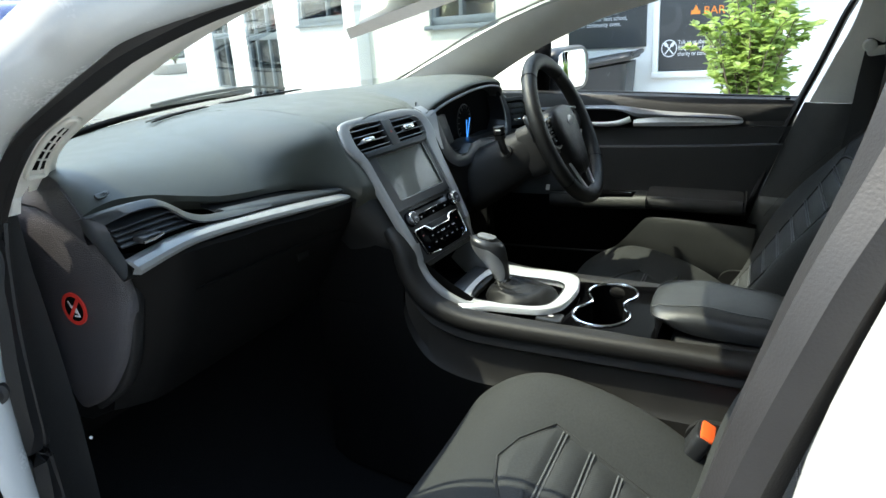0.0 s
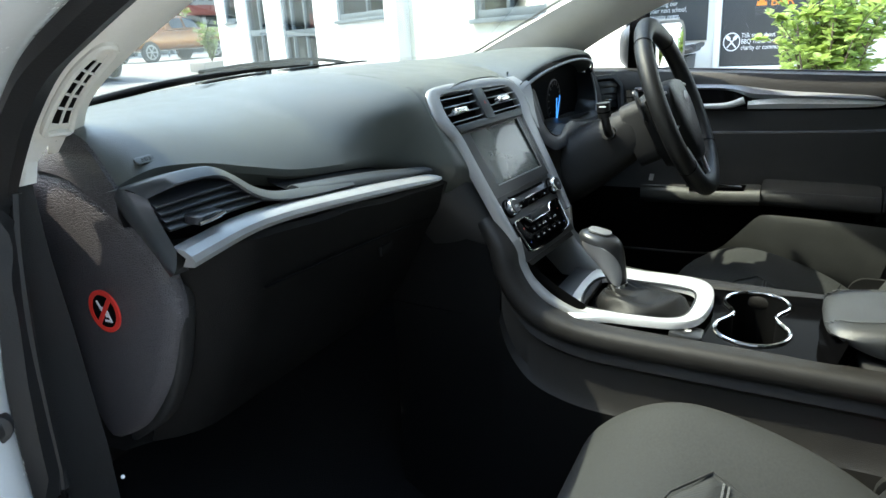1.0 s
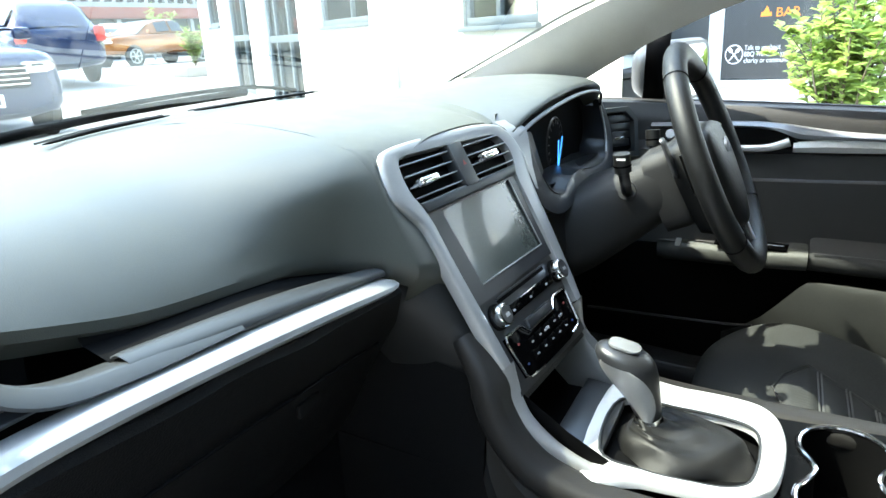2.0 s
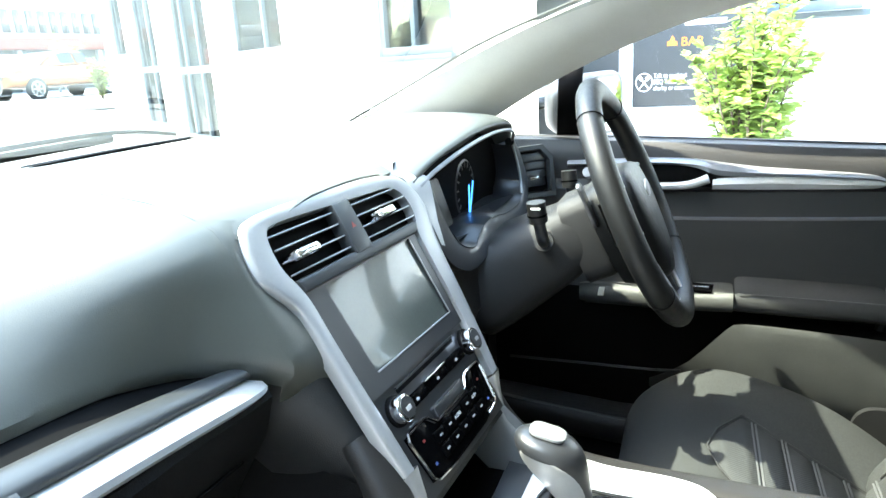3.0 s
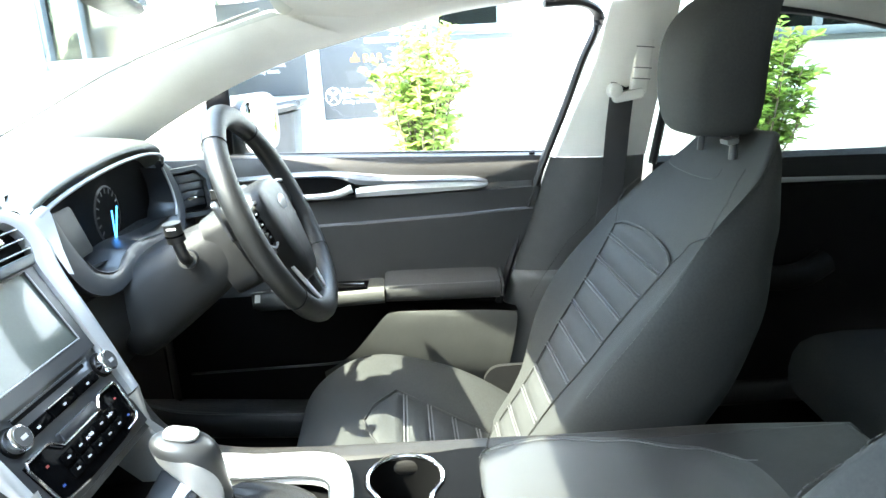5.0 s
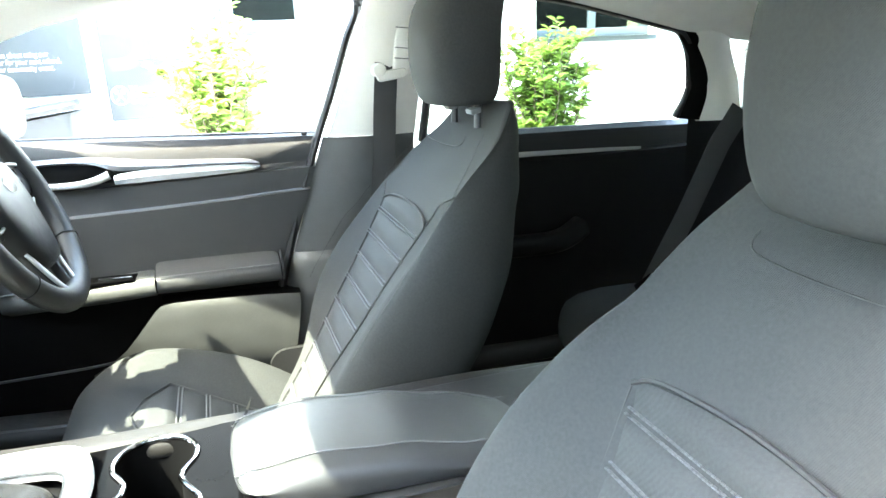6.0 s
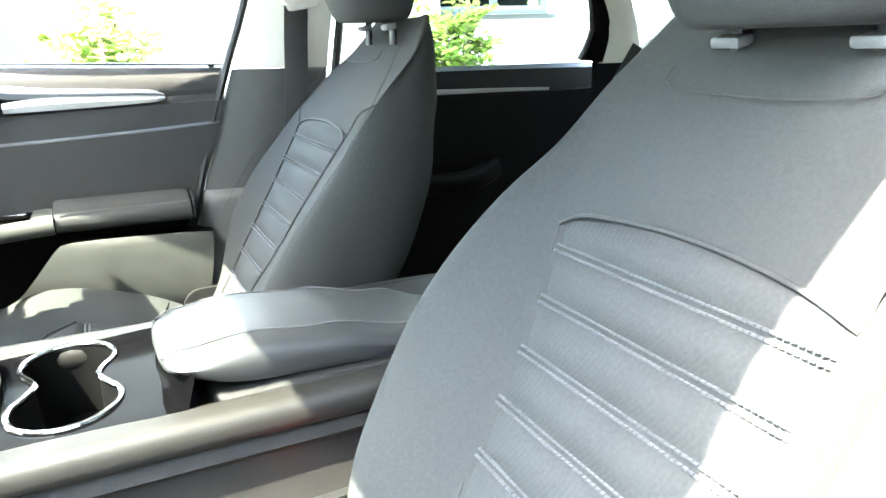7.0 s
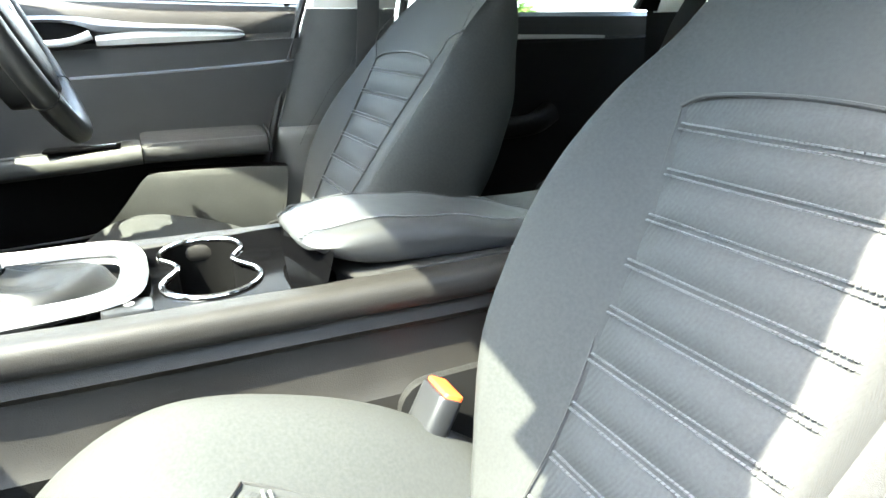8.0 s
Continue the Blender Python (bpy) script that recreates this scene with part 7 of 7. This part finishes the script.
# near wall along the driver's side, and the slanting wall ahead of it
def facade(name, a, b, z0, z1, mat, label, holes=(), thick=0.25):
    """A wall from a to b with openings of (start, end, bottom, top) along it."""
    a, b = Vector((*a, 0)), Vector((*b, 0))
    n = (b - a).length
    way = (b - a) / n
    out = Vector((way.y, -way.x, 0))
    ss = sorted({0, n, *[h[0] for h in holes], *[h[1] for h in holes]})
    zs = sorted({z0, z1, *[h[2] for h in holes], *[h[3] for h in holes]})
    bm = bmesh.new()
    for s0, s1 in zip(ss, ss[1:]):
        for u0, u1 in zip(zs, zs[1:]):
            if any(h[0] <= s0 and s1 <= h[1] and h[2] <= u0 and u1 <= h[3] for h in holes):
                continue
            bm.faces.new([bm.verts.new(a + way * s + Vector((0, 0, z))) for s, z in ((s0, u0), (s1, u0), (s1, u1), (s0, u1))])
    for h in holes:
        ring = [(h[0], h[2]), (h[1], h[2]), (h[1], h[3]), (h[0], h[3])]
        for (s0, u0), (s1, u1) in zip(ring, ring[1:] + ring[:1]):
            bm.faces.new([bm.verts.new(a + way * s + out * d + Vector((0, 0, u))) for s, u, d in ((s0, u0, 0), (s1, u1, 0), (s1, u1, thick * 0.5), (s0, u0, thick * 0.5))])
    bmesh.ops.remove_doubles(bm, verts=bm.verts, dist=1e-5)
    ob = part(name, bm, mat, flat=True)
    return tagged(ob, label, "wall", kind="structure"), a, way, out


count = [5]


def window_unit(a, way, out, s0, s1, z0, z1, label, mullions=(), rail=None, blind=False):
    """A framed window set in an opening, with its panes, and blinds behind."""
    count[0] += 1
    mid = a + way * (s0 + s1) / 2
    e = thing("window_%d" % count[0], (mid.x, mid.y, z0), label, "window", kind="structure")
    at = Matrix(((way.x, 0, out.x, 0), (way.y, 0, out.y, 0), (0, 1, 0, 0), (0, 0, 0, 1)))
    at.translation = a + out * 0.06
    w = 0.07
    for c0, c1, u0, u1 in [(s0, s1, z0, z0 + w), (s0, s1, z1 - w, z1), (s0, s0 + w, z0 + w, z1 - w), (s1 - w, s1, z0 + w, z1 - w)] + [(m - 0.03, m + 0.03, z0 + w, z1 - w) for m in mullions] + ([(s0 + w, s1 - w, rail - 0.05, rail + 0.05)] if rail else []):
        bm = box((c1 - c0, u1 - u0, 0.06), ((c0 + c1) / 2, (u0 + u1) / 2, 0), r=0.006)
        bm.transform(at)
        part("window_frame", bm, FRAMEGREY, e)
    edges = [s0 + w, *mullions, s1 - w]
    for c0, c1 in zip(edges, edges[1:]):
        bm = slab([(c0, z0 + w), (c1, z0 + w), (c1, z1 - w), (c0, z1 - w)], 0.006, 0, at @ pose(0, 0, 0.01))
        part("pane", bm, TINTED, e).visible_shadow = False
        if blind:
            bm = bmesh.new()
            k = 0
            while z0 + w + 0.02 + 0.04 * k < z1 - w:
                own = box((c1 - c0 - 0.02, 0.003, 0.034), ((c0 + c1) / 2, z0 + w + 0.02 + 0.04 * k, 0.09), (28, 0, 0), 0)
                own.transform(at)
                join(bm, own)
                k += 1
            part("blind", bm, BLIND, e, "half-open white slatted blind", flat=True)
    # flat dark sheet holds the unlit room's shade in its colour
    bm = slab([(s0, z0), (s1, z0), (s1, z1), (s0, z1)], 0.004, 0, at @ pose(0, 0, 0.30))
    part("room_shade_sheet", bm, ROOMSHADE, e)
    bm = box((s1 - s0 + 0.06, 0.04, 0.10), ((s0 + s1) / 2, z0 - 0.02, -0.06), r=0.006)
    bm.transform(at)
    part("window_sill", bm, FRAMEGREY, e)
    return e


holes_a = [(1.55, 2.12, 1.29, 2.25), (3.9, 5.05, 1.16, 2.2)]
ob, a, way, out = facade("wall_near", (4.52, 1.55), (4.52, -9.0), -0.2, 4.2, RENDER, "white rendered shop wall beside the car", holes_a)
out = Vector((1, 0, 0))
window_unit(a, way, out, 1.55, 2.12, 1.29, 2.25, "dark-framed window high in the white wall", blind=False)
window_unit(a, way, out, 3.9, 5.05, 1.16, 2.2, "blue-grey framed window in the white wall", (4.5,))
BO, BD = Vector((4.45, 2.35)), Vector((0.541, 0.841))
def slant(s):
    p = BO + BD * s
    return (p.x, p.y)
ob, a, way, out = facade("wall_cream", slant(-1.2), slant(2.05), -0.2, 4.2, CREAMWALL, "cream rendered wall with one blinded window", [(0.85, 1.88, 1.18, 2.3)])
out = Vector((BD.y, -BD.x, 0))
window_unit(a, way, out, 0.85, 1.88, 1.18, 2.3, "grey-framed window with a lowered blind", (1.4,), blind=True)
part("wall_corner", box((0.3, 0.3, 4.4), (*slant(2.12), 2.0), (0, 0, -32.8), 0.01), RENDER)
tagged(bpy.data.objects["wall_corner"], "white rendered pier between the walls", "wall", kind="structure")
holes_c = [(0.34, 1.95, 1.30, 2.4), (2.85, 4.35, 0.2, 2.9), (5.3, 6.5, 0.3, 2.9), (7.25, 8.15, 1.5, 2.7)]
ob, a, way, out = facade("wall_far", slant(2.05), slant(11.0), -0.2, 4.2, RENDER, "white rendered wall with glazed doors", holes_c)
out = Vector((BD.y, -BD.x, 0))
window_unit(a, way, out, 0.34, 1.95, 1.30, 2.4, "grey-framed window with white slatted blinds", (1.05,), blind=True)
window_unit(a, way, out, 2.85, 4.35, 0.2, 2.9, "grey-framed glazed double door", (3.35, 3.95), 1.19)
window_unit(a, way, out, 5.3, 6.5, 0.3, 2.9, "grey-framed glazed side door", (5.75,), 1.25)
window_unit(a, way, out, 7.25, 8.15, 1.5, 2.7, "narrow grey-framed window at the wall's end", ())
part("wall_return", sheet([[(*slant(11.0), z), (slant(11.0)[0] + 4, slant(11.0)[1] - 1, z)] for z in (-0.2, 4.2)]), RENDER)
tagged(bpy.data.objects["wall_return"], "white rendered end wall", "wall", kind="structure")

# sign panels on the near wall
TOWARD = Matrix(((0, 0, -1, 0), (-1, 0, 0, 0), (0, 1, 0, 0), (0, 0, 0, 1)))
def on_wall(y, z, d=0.0):
    m = TOWARD.copy()
    m.translation = (4.52 - 0.002 - d, y, z)
    return m

sign = thing("sign_board", (4.5, 1.4, 0.92), "charcoal sign board with white lettering on the white wall", "sign", "sign boards")
part("board", slab([(0, 0), (0, 0.85), (-1.0, 0.85), (-1.0, 0)], 0.02, 0.003, on_wall(0.912, 0.92)), DARKPANEL, sign)
for text, y, z in (("Talk to us about using our", 1.127, 1.172), ("BBQ Trailer for your next school,", 1.058, 1.128), ("charity or community event.", 1.105, 1.084)):
    lettering(text, 0.048, on_wall(y, z, 0.021), PALE, sign, 0.001, "RIGHT", wide=0.78)

sign2 = thing("sign_board", (4.5, 0.3, 0.70), "charcoal barbecue sign board in a white frame", "sign", "sign boards")
part("board", slab([(0, 0), (0.80, 0), (0.80, 0.82), (0, 0.82)], 0.02, 0.003, on_wall(0.812, 0.73)), DARKPANEL, sign2)
for x0, x1, z0, z1 in ((-0.05, 0.85, -0.05, -0.005), (-0.05, -0.005, -0.005, 0.85)):
    part("border", slab([(x0, z0), (x1, z0), (x1, z1), (x0, z1)], 0.035, 0.004, on_wall(0.812, 0.73)), RENDER, sign2)
part("icon_ring", ringplate(circle(0.058, 36, 1.12), circle(0.051, 36, 1.12), 0.002, on_wall(0.738, 0.898, 0.020)), PALE, sign2, angle=20)
for s in (-1, 1):
    part("icon_tool", box((0.009, 0.095, 0.001), r=0), PALE, sign2).matrix_basis = on_wall(0.738, 0.895, 0.0215) @ pose(0, 0, 0, 0, 0, 38 * s)
    part("icon_head", slab(rounded(0.024, 0.034, 0.008), 0.001, 0, on_wall(0.738 + s * 0.024, 0.926, 0.021) @ pose(0, 0, 0, 0, 0, 38 * s)), PALE, sign2)
for text, z in (("Talk to us about", 0.925), ("BBQ Trailer for your", 0.883), ("charity or community", 0.841)):
    lettering(text, 0.046, on_wall(0.675, z, 0.021), PALE, sign2, 0.001, "LEFT", wide=0.72)
part("flame_mark", slab([(-0.034, 0), (0.034, 0), (0.030, 0.03), (0.020, 0.022), (0.012, 0.05), (0.0, 0.068), (-0.010, 0.045), (-0.020, 0.026), (-0.03, 0.032)], 0.001, 0, on_wall(0.558, 1.136, 0.021)), FLAME, sign2)
lettering("BAR", 0.082, on_wall(0.503, 1.132, 0.021), FLAME, sign2, 0.001, "LEFT")
part("unread_line", slab([(0, 0), (0.26, 0), (0.26, 0.035), (0, 0.035)], 0.001, 0, on_wall(0.48, 1.262, 0.0205)), PALE, sign2)


# shrubs: stems and single leaves
def leaf_mesh(bm, place, way, up, long, wide):
    side = way.cross(up).normalized() * wide / 2
    tip, mid = place + way * long, place + way * long * 0.5
    droop = Vector((0, 0, -0.12 * long))
    fold = up * wide * 0.18
    v = [bm.verts.new(p) for p in (place, mid * 0.55 + place * 0.45 + side * 0.85 + fold, mid + way * long * 0.15 + side * 0.8 + fold + droop * 0.4, tip + droop, mid + way * long * 0.15 - side * 0.8 + fold + droop * 0.4, mid * 0.55 + place * 0.45 - side * 0.85 + fold, mid + droop * 0.2)]
    for f in ((0, 1, 6), (1, 2, 6), (2, 3, 6), (3, 4, 6), (4, 5, 6), (5, 0, 6)):
        bm.faces.new([v[k] for k in f])


def shrub(name, place, height, spread, n_stems, leaf, mat, label, seed, per=26, low=0.25):
    rng = random.Random(seed)
    base = Vector(place)
    e = thing(name, place, label, "shrub", "shrubs")
    wood, crown = bmesh.new(), bmesh.new()
    for k in range(n_stems):
        turn = 2 * math.pi * (k / n_stems + rng.uniform(-0.06, 0.06))
        lean = spread * rng.uniform(0.25, 1.0)
        h = height * rng.uniform(0.72, 1.0) * (1.05 - 0.14 * lean / spread)
        pts = [base + Vector((math.cos(turn) * lean * s ** 1.3, math.sin(turn) * lean * s ** 1.3, h * s)) + Vector((rng.uniform(-1, 1), rng.uniform(-1, 1), 0)) * 0.03 * s for s in (0, 0.25, 0.5, 0.75, 1)]
        line = smooth_line(pts, 4)
        tube(line, 0.012, 5, scale=lambda t: 1.0 - 0.8 * t, bm=wood)
        twigs = [(line, low, per)]
        for j in range(4):
            i0 = rng.randrange(6, len(line) - 2)
            a2 = rng.uniform(0, 2 * math.pi)
            end = line[i0] + Vector((math.cos(a2), math.sin(a2), rng.uniform(0.3, 1.0))) * rng.uniform(0.08, 0.2) * height / 1.3
            tw = smooth_line([line[i0], lerp(line[i0], end, 0.5) + Vector((0, 0, 0.02)), end], 4)
            tube(tw, 0.004, 4, scale=lambda t: 1.0 - 0.7 * t, bm=wood)
            twigs.append((tw, 0.15, per // 3))
        for tw, start, n in twigs:
            for j in range(n):
                s = start + (1 - start) * (j + rng.random()) / n
                i = min(len(tw) - 2, int(s * (len(tw) - 1)))
                p = lerp(tw[i], tw[i + 1], s * (len(tw) - 1) - i)
                a3 = rng.uniform(0, 2 * math.pi)
                way = Vector((math.cos(a3), math.sin(a3), rng.uniform(-0.1, 0.9))).normalized()
                size = leaf * rng.uniform(0.65, 1.2)
                leaf_mesh(crown, p, way, Vector((rng.uniform(-0.4, 0.4), rng.uniform(-0.4, 0.4), 1)).normalized(), size, size * 0.62)
    part("stems", wood, BARK, e)
    part("crown", crown, mat, e, "glossy oval green leaves", flat=True)
    return e


shrub("garden_shrub", (3.35, 0.12, 0.0), 1.46, 0.36, 26, 0.072, LEAF, "bushy green shrub with glossy oval leaves by the wall", 3, 62, 0.38)
shrub("garden_shrub", (3.42, -1.92, 0.0), 1.27, 0.38, 24, 0.072, LEAFDARK, "bushy dark green shrub beside the white wall", 8, 58, 0.3)
pot = thing("planter", (11.4, 13.0, ground_z(13)), "long grey planter box at the wall's end", "planter")
part("trough", box((0.9, 0.5, 0.22), (11.4, 13.0, ground_z(13) + 0.11), r=0.02), PLANTER, pot)
shrub("potted_shrub", (11.45, 13.0, ground_z(13) + 0.2), 0.95, 0.42, 14, 0.09, LEAF, "pale green shrub growing in the planter", 21, 26, 0.15)
shrub("street_tree", (23.0, 27.0, 0.6), 2.6, 0.9, 12, 0.2, LEAF, "thin young street tree behind the pickup", 31, 22, 0.4)


# parked vehicles
def vehicle(name, at, paint, label, plan, cabin, wheels, r_wheel, wide, extras=True):
    """plan: stations of (along, half width, bottom, belt); cabin: (along, half width low, half width top, top)."""
    e = thing(name, at.translation, label, "car", "parked vehicles")
    rows = []
    for y, hw, zb, zt in plan:
        rows.append([at @ Vector(p) for p in ((-hw * 0.88, y, zb), (-hw, y, zb + 0.12), (-hw, y, (zb + zt) / 2), (-hw * 0.97, y, zt - 0.06), (-hw * 0.86, y, zt), (0, y, zt + 0.03), (hw * 0.86, y, zt), (hw * 0.97, y, zt - 0.06), (hw, y, (zb + zt) / 2), (hw, y, zb + 0.12), (hw * 0.88, y, zb))])
    body = part("body", sheet(rows, True, True), paint, e, sub=1)
    rows, glassy = [], []
    for y, lo, hi, z0, z1 in cabin:
        rows.append([at @ Vector(p) for p in ((-lo, y, z0), (-hi - 0.03, y, z1 - 0.12), (-hi, y, z1 - 0.04), (-hi * 0.8, y, z1), (hi * 0.8, y, z1), (hi, y, z1 - 0.04), (hi + 0.03, y, z1 - 0.12), (lo, y, z0))])
    part("cabin", sheet(rows), paint, e, sub=1)
    inner = cabin[1:-1]
    for s in (-1, 1):
        for (y0, l0, h0, a0, b0), (y1, l1, h1, a1, b1) in zip(inner, inner[1:]):
            g = 0.05
            q = [(s * (l0 + 0.012), y0 + g, a0 + 0.05), (s * (l1 + 0.012), y1 - g, a1 + 0.05), (s * (h1 + 0.045), y1 - g, b1 - 0.11), (s * (h0 + 0.045), y0 + g, b0 - 0.11)]
            part("side_window", sheet([[at @ Vector(q[0]), at @ Vector(q[3])], [at @ Vector(q[1]), at @ Vector(q[2])]]), CARGLASS, e)
    (y0, l0, h0, a0, b0), (y1, l1, h1, a1, b1) = cabin[0], cabin[1]
    part("windscreen", sheet([[at @ Vector((s * l0 * 0.92, y0 - 0.03, a0 + 0.04)), at @ Vector((s * h1 * 0.92, y1 - 0.04, b1 - 0.03))] for s in (-1, 0, 1)]), CARGLASS, e)
    for y in wheels:
        for s in (-1, 1):
            hub = at @ Matrix.Translation((s * (wide - 0.1), y, r_wheel)) @ pose(0, 0, 0, 0, 90 * s, 0)
            w = part("wheel", slab(circle(r_wheel, 28), 0.11, 0.03, hub), TYRE, e)
            part("rim", ringplate(circle(r_wheel * 0.68, 24), circle(r_wheel * 0.54, 24), 0.118, hub), SILVER, w)
            for k in range(6):
                part("spoke", box((0.05, r_wheel * 0.6, 0.012), r=0.004), SILVER, w).matrix_basis = hub @ pose(0, 0, 0.112, 0, 0, 60 * k) @ pose(0, r_wheel * 0.3, 0)
    y0, hw, zb, zt = plan[1]
    for s in (-1, 1):
        part("headlight", box((0.36, 0.14, 0.12), r=0.03), CHROME, e).matrix_basis = at @ pose(s * hw * 0.68, plan[0][0] + 0.08, zt - 0.17, 0, 0, s * 22)
        m = part("mirror", box((0.2, 0.1, 0.14), r=0.04), paint, e)
        m.matrix_basis = at @ pose(s * (wide + 0.09), cabin[0][0] + 0.25, cabin[0][3] + 0.1)
    part("grille", box((0.95, 0.06, 0.22), r=0.03), BLACK, e).matrix_basis = at @ pose(0, plan[0][0] - 0.0, zt - 0.25)
    for k in range(4):
        part("grille_bar", box((0.9, 0.03, 0.018), r=0.006), CHROME, e).matrix_basis = at @ pose(0, plan[0][0] - 0.035, zt - 0.32 + 0.05 * k)
    plate = part("number_plate", box((0.36, 0.012, 0.125), r=0.004), PALE, e)
    plate.matrix_basis = at @ pose(0, plan[0][0] - 0.05, zb + 0.22)
    for k in range(6):
        part("plate_bar", box((0.03, 0.004, 0.07), r=0), BLACK, plate).matrix_basis = pose(-0.125 + 0.05 * k, -0.008, 0)
    for s in (-1, 1):
        part("rear_light", box((0.2, 0.1, 0.3), r=0.04), RED, e).matrix_basis = at @ pose(s * hw * 0.85, plan[-1][0] - 0.04, 0.95)
    for s in (-1, 1):
        part("door_handle", box((0.03, 0.18, 0.03), r=0.008), paint, e).matrix_basis = at @ pose(s * (wide + 0.005), (wheels[0] + wheels[1]) / 2, 0.95)
    return e


SUV_PLAN = [(0.0, 0.74, 0.32, 0.86), (0.12, 0.86, 0.26, 0.95), (0.7, 0.91, 0.24, 1.02), (1.35, 0.92, 0.24, 1.08), (2.6, 0.92, 0.24, 1.1), (3.9, 0.91, 0.26, 1.12), (4.4, 0.86, 0.32, 1.1), (4.52, 0.76, 0.4, 1.0)]
SUV_CABIN = [(1.15, 0.8, 0.72, 1.05, 1.07), (1.95, 0.82, 0.62, 1.08, 1.6), (2.8, 0.82, 0.64, 1.1, 1.68), (3.7, 0.82, 0.62, 1.1, 1.64), (4.15, 0.8, 0.58, 1.1, 1.55), (4.42, 0.78, 0.6, 1.08, 1.1)]
vehicle("parked_car", pose(3.25, 7.35, ground_z(7.4), 0, 0, -12), BLUE, "blue sport utility car parked facing the forecourt", SUV_PLAN, SUV_CABIN, (0.85, 3.55), 0.34, 0.92)
vehicle("parked_car", pose(9.0, 17.2, 0.55, 0, 0, 168), BLUE, "blue car parked with its tail towards the wall", SUV_PLAN, SUV_CABIN, (0.85, 3.55), 0.34, 0.92)
UTE_PLAN = [(0.0, 0.76, 0.5, 1.0), (0.15, 0.88, 0.44, 1.08), (0.8, 0.92, 0.42, 1.14), (1.5, 0.93, 0.42, 1.18), (3.0, 0.93, 0.42, 1.2), (3.4, 0.93, 0.42, 1.24), (4.9, 0.92, 0.45, 1.24), (5.3, 0.9, 0.5, 1.22)]
UTE_CABIN = [(1.3, 0.8, 0.74, 1.15, 1.17), (2.05, 0.82, 0.62, 1.18, 1.68), (2.75, 0.82, 0.63, 1.2, 1.74), (3.4, 0.82, 0.6, 1.2, 1.68), (3.6, 0.8, 0.66, 1.2, 1.22)]
vehicle("parked_pickup", pose(16.3, 22.8, 0.55, 0, 0, -90), COPPER, "orange double-cab pickup parked across the street", UTE_PLAN, UTE_CABIN, (0.9, 4.1), 0.4, 0.93)

# street beyond
shop = thing("shop_building", (40, 44, 0.6), "long shop building with a red fascia and grey upper floors", "building")
# solid block with the shop front's shade put into its colour
part("ground_floor", box((60, 4, 3.0), (40, 46, 1.9), r=0.02), ROOMSHADE, shop)
part("fascia", box((60, 1.2, 0.75), (40, 43.6, 3.75), r=0.03), BRICKRED, shop, "red fascia")
part("upper_floors", box((60, 4, 12), (40, 46.4, 10.1), r=0.05), FARGREY, shop)
for k in range(16):
    part("shop_column", box((0.35, 0.35, 2.9), (14 + 3.4 * k, 43.8, 1.9), r=0.02), FARGREY, shop)
for k in range(40):
    for j in range(4):
        part("upper_window", box((0.55, 0.12, 1.5), (22 + 0.95 * k, 44.36, 5.3 + 2.6 * j), r=0.02), CARGLASS, shop)
board = thing("roadside_board", (24.5, 31, 0.6), "pale trade board with unreadable dark writing behind the pickup", "sign")
part("panel", box((3.2, 0.08, 0.7), (24.6, 31, 2.15), r=0.02), PALE, board)
for k, (x, w) in enumerate(((23.6, 0.9), (25.0, 0.9))):
    part("word_bar", box((w, 0.02, 0.2), (x, 30.94, 2.15), r=0.01), FRAMEGREY, board)
for x in (23.2, 26.0):
    part("leg", box((0.08, 0.08, 1.3), (x, 31, 1.25), r=0.01), FRAMEGREY, board)
pole = thing("flag_pole", (5.72, 9.2, ground_z(9.2)), "thin blue banner pole by the parked cars", "pole")
part("shaft", tube([(5.72, 9.2, ground_z(9.2)), (5.72, 9.2, 3.6)], 0.035, 10), BLUE, pole)
# added wall further down closes the view behind the camera and holds off light
# wheeled bin by the near wall
BINSKIN = material("dark_bin_plastic", (0.03, 0.031, 0.032), 0.45, mottle=0.12, grain=(("noise", 260, 0.15),))
bin_z = ground_z(1.2)
rubbish = thing("wheeled_bin", (4.18, 1.2, bin_z), "dark grey wheeled rubbish bin with a closed sloping lid", "bin")
rows = []
for q in [k / 6 for k in range(7)]:
    grow = 0.80 + 0.20 * q
    rows.append([(4.18 + x * grow, 1.21 + y * grow, bin_z + 0.05 + q * (0.80 - bin_z - 0.05 - 0.14 * (y - 0.0))) for x, y in rounded(0.46, 0.50, 0.05, 4)])
body = part("body", sheet(rows, True, True), BINSKIN, rubbish, "tapered plastic body", angle=50)
rows = []
for up, grow in ((-0.028, 1.0), (0.0, 1.04), (0.014, 1.0), (0.024, 0.86), (0.030, 0.4)):
    rows.append([(4.18 + x * grow, 1.215 + y * grow, 0.842 - 0.15 * y * grow + up) for x, y in rounded(0.50, 0.56, 0.06, 4)])
part("lid", sheet(rows, True, True), BINSKIN, rubbish, "sloping lid", angle=50)
part("handle", tube([(3.97, 0.925, 0.895), (4.39, 0.925, 0.895)], 0.018, 10), BINSKIN, rubbish)
for x in (3.95, 4.41):
    part("wheel", tube([(x - 0.02, 0.99, bin_z + 0.1), (x + 0.02, 0.99, bin_z + 0.1)], 0.1, 20), RUBBER, rubbish)
part("axle", tube([(3.95, 0.99, bin_z + 0.1), (4.41, 0.99, bin_z + 0.1)], 0.012, 8), RUBBER, rubbish)

# unseen wall set close and dark to cut light through the open door
part("wall_light_block", sheet([[(-4.6, -30, z), (-4.6, 40, z)] for z in (-0.2, 2.0, 4.6)]), SHADEWALL)
tagged(bpy.data.objects["wall_light_block"], "unseen dark wall added to hold light off the passenger side", "wall", kind="structure")
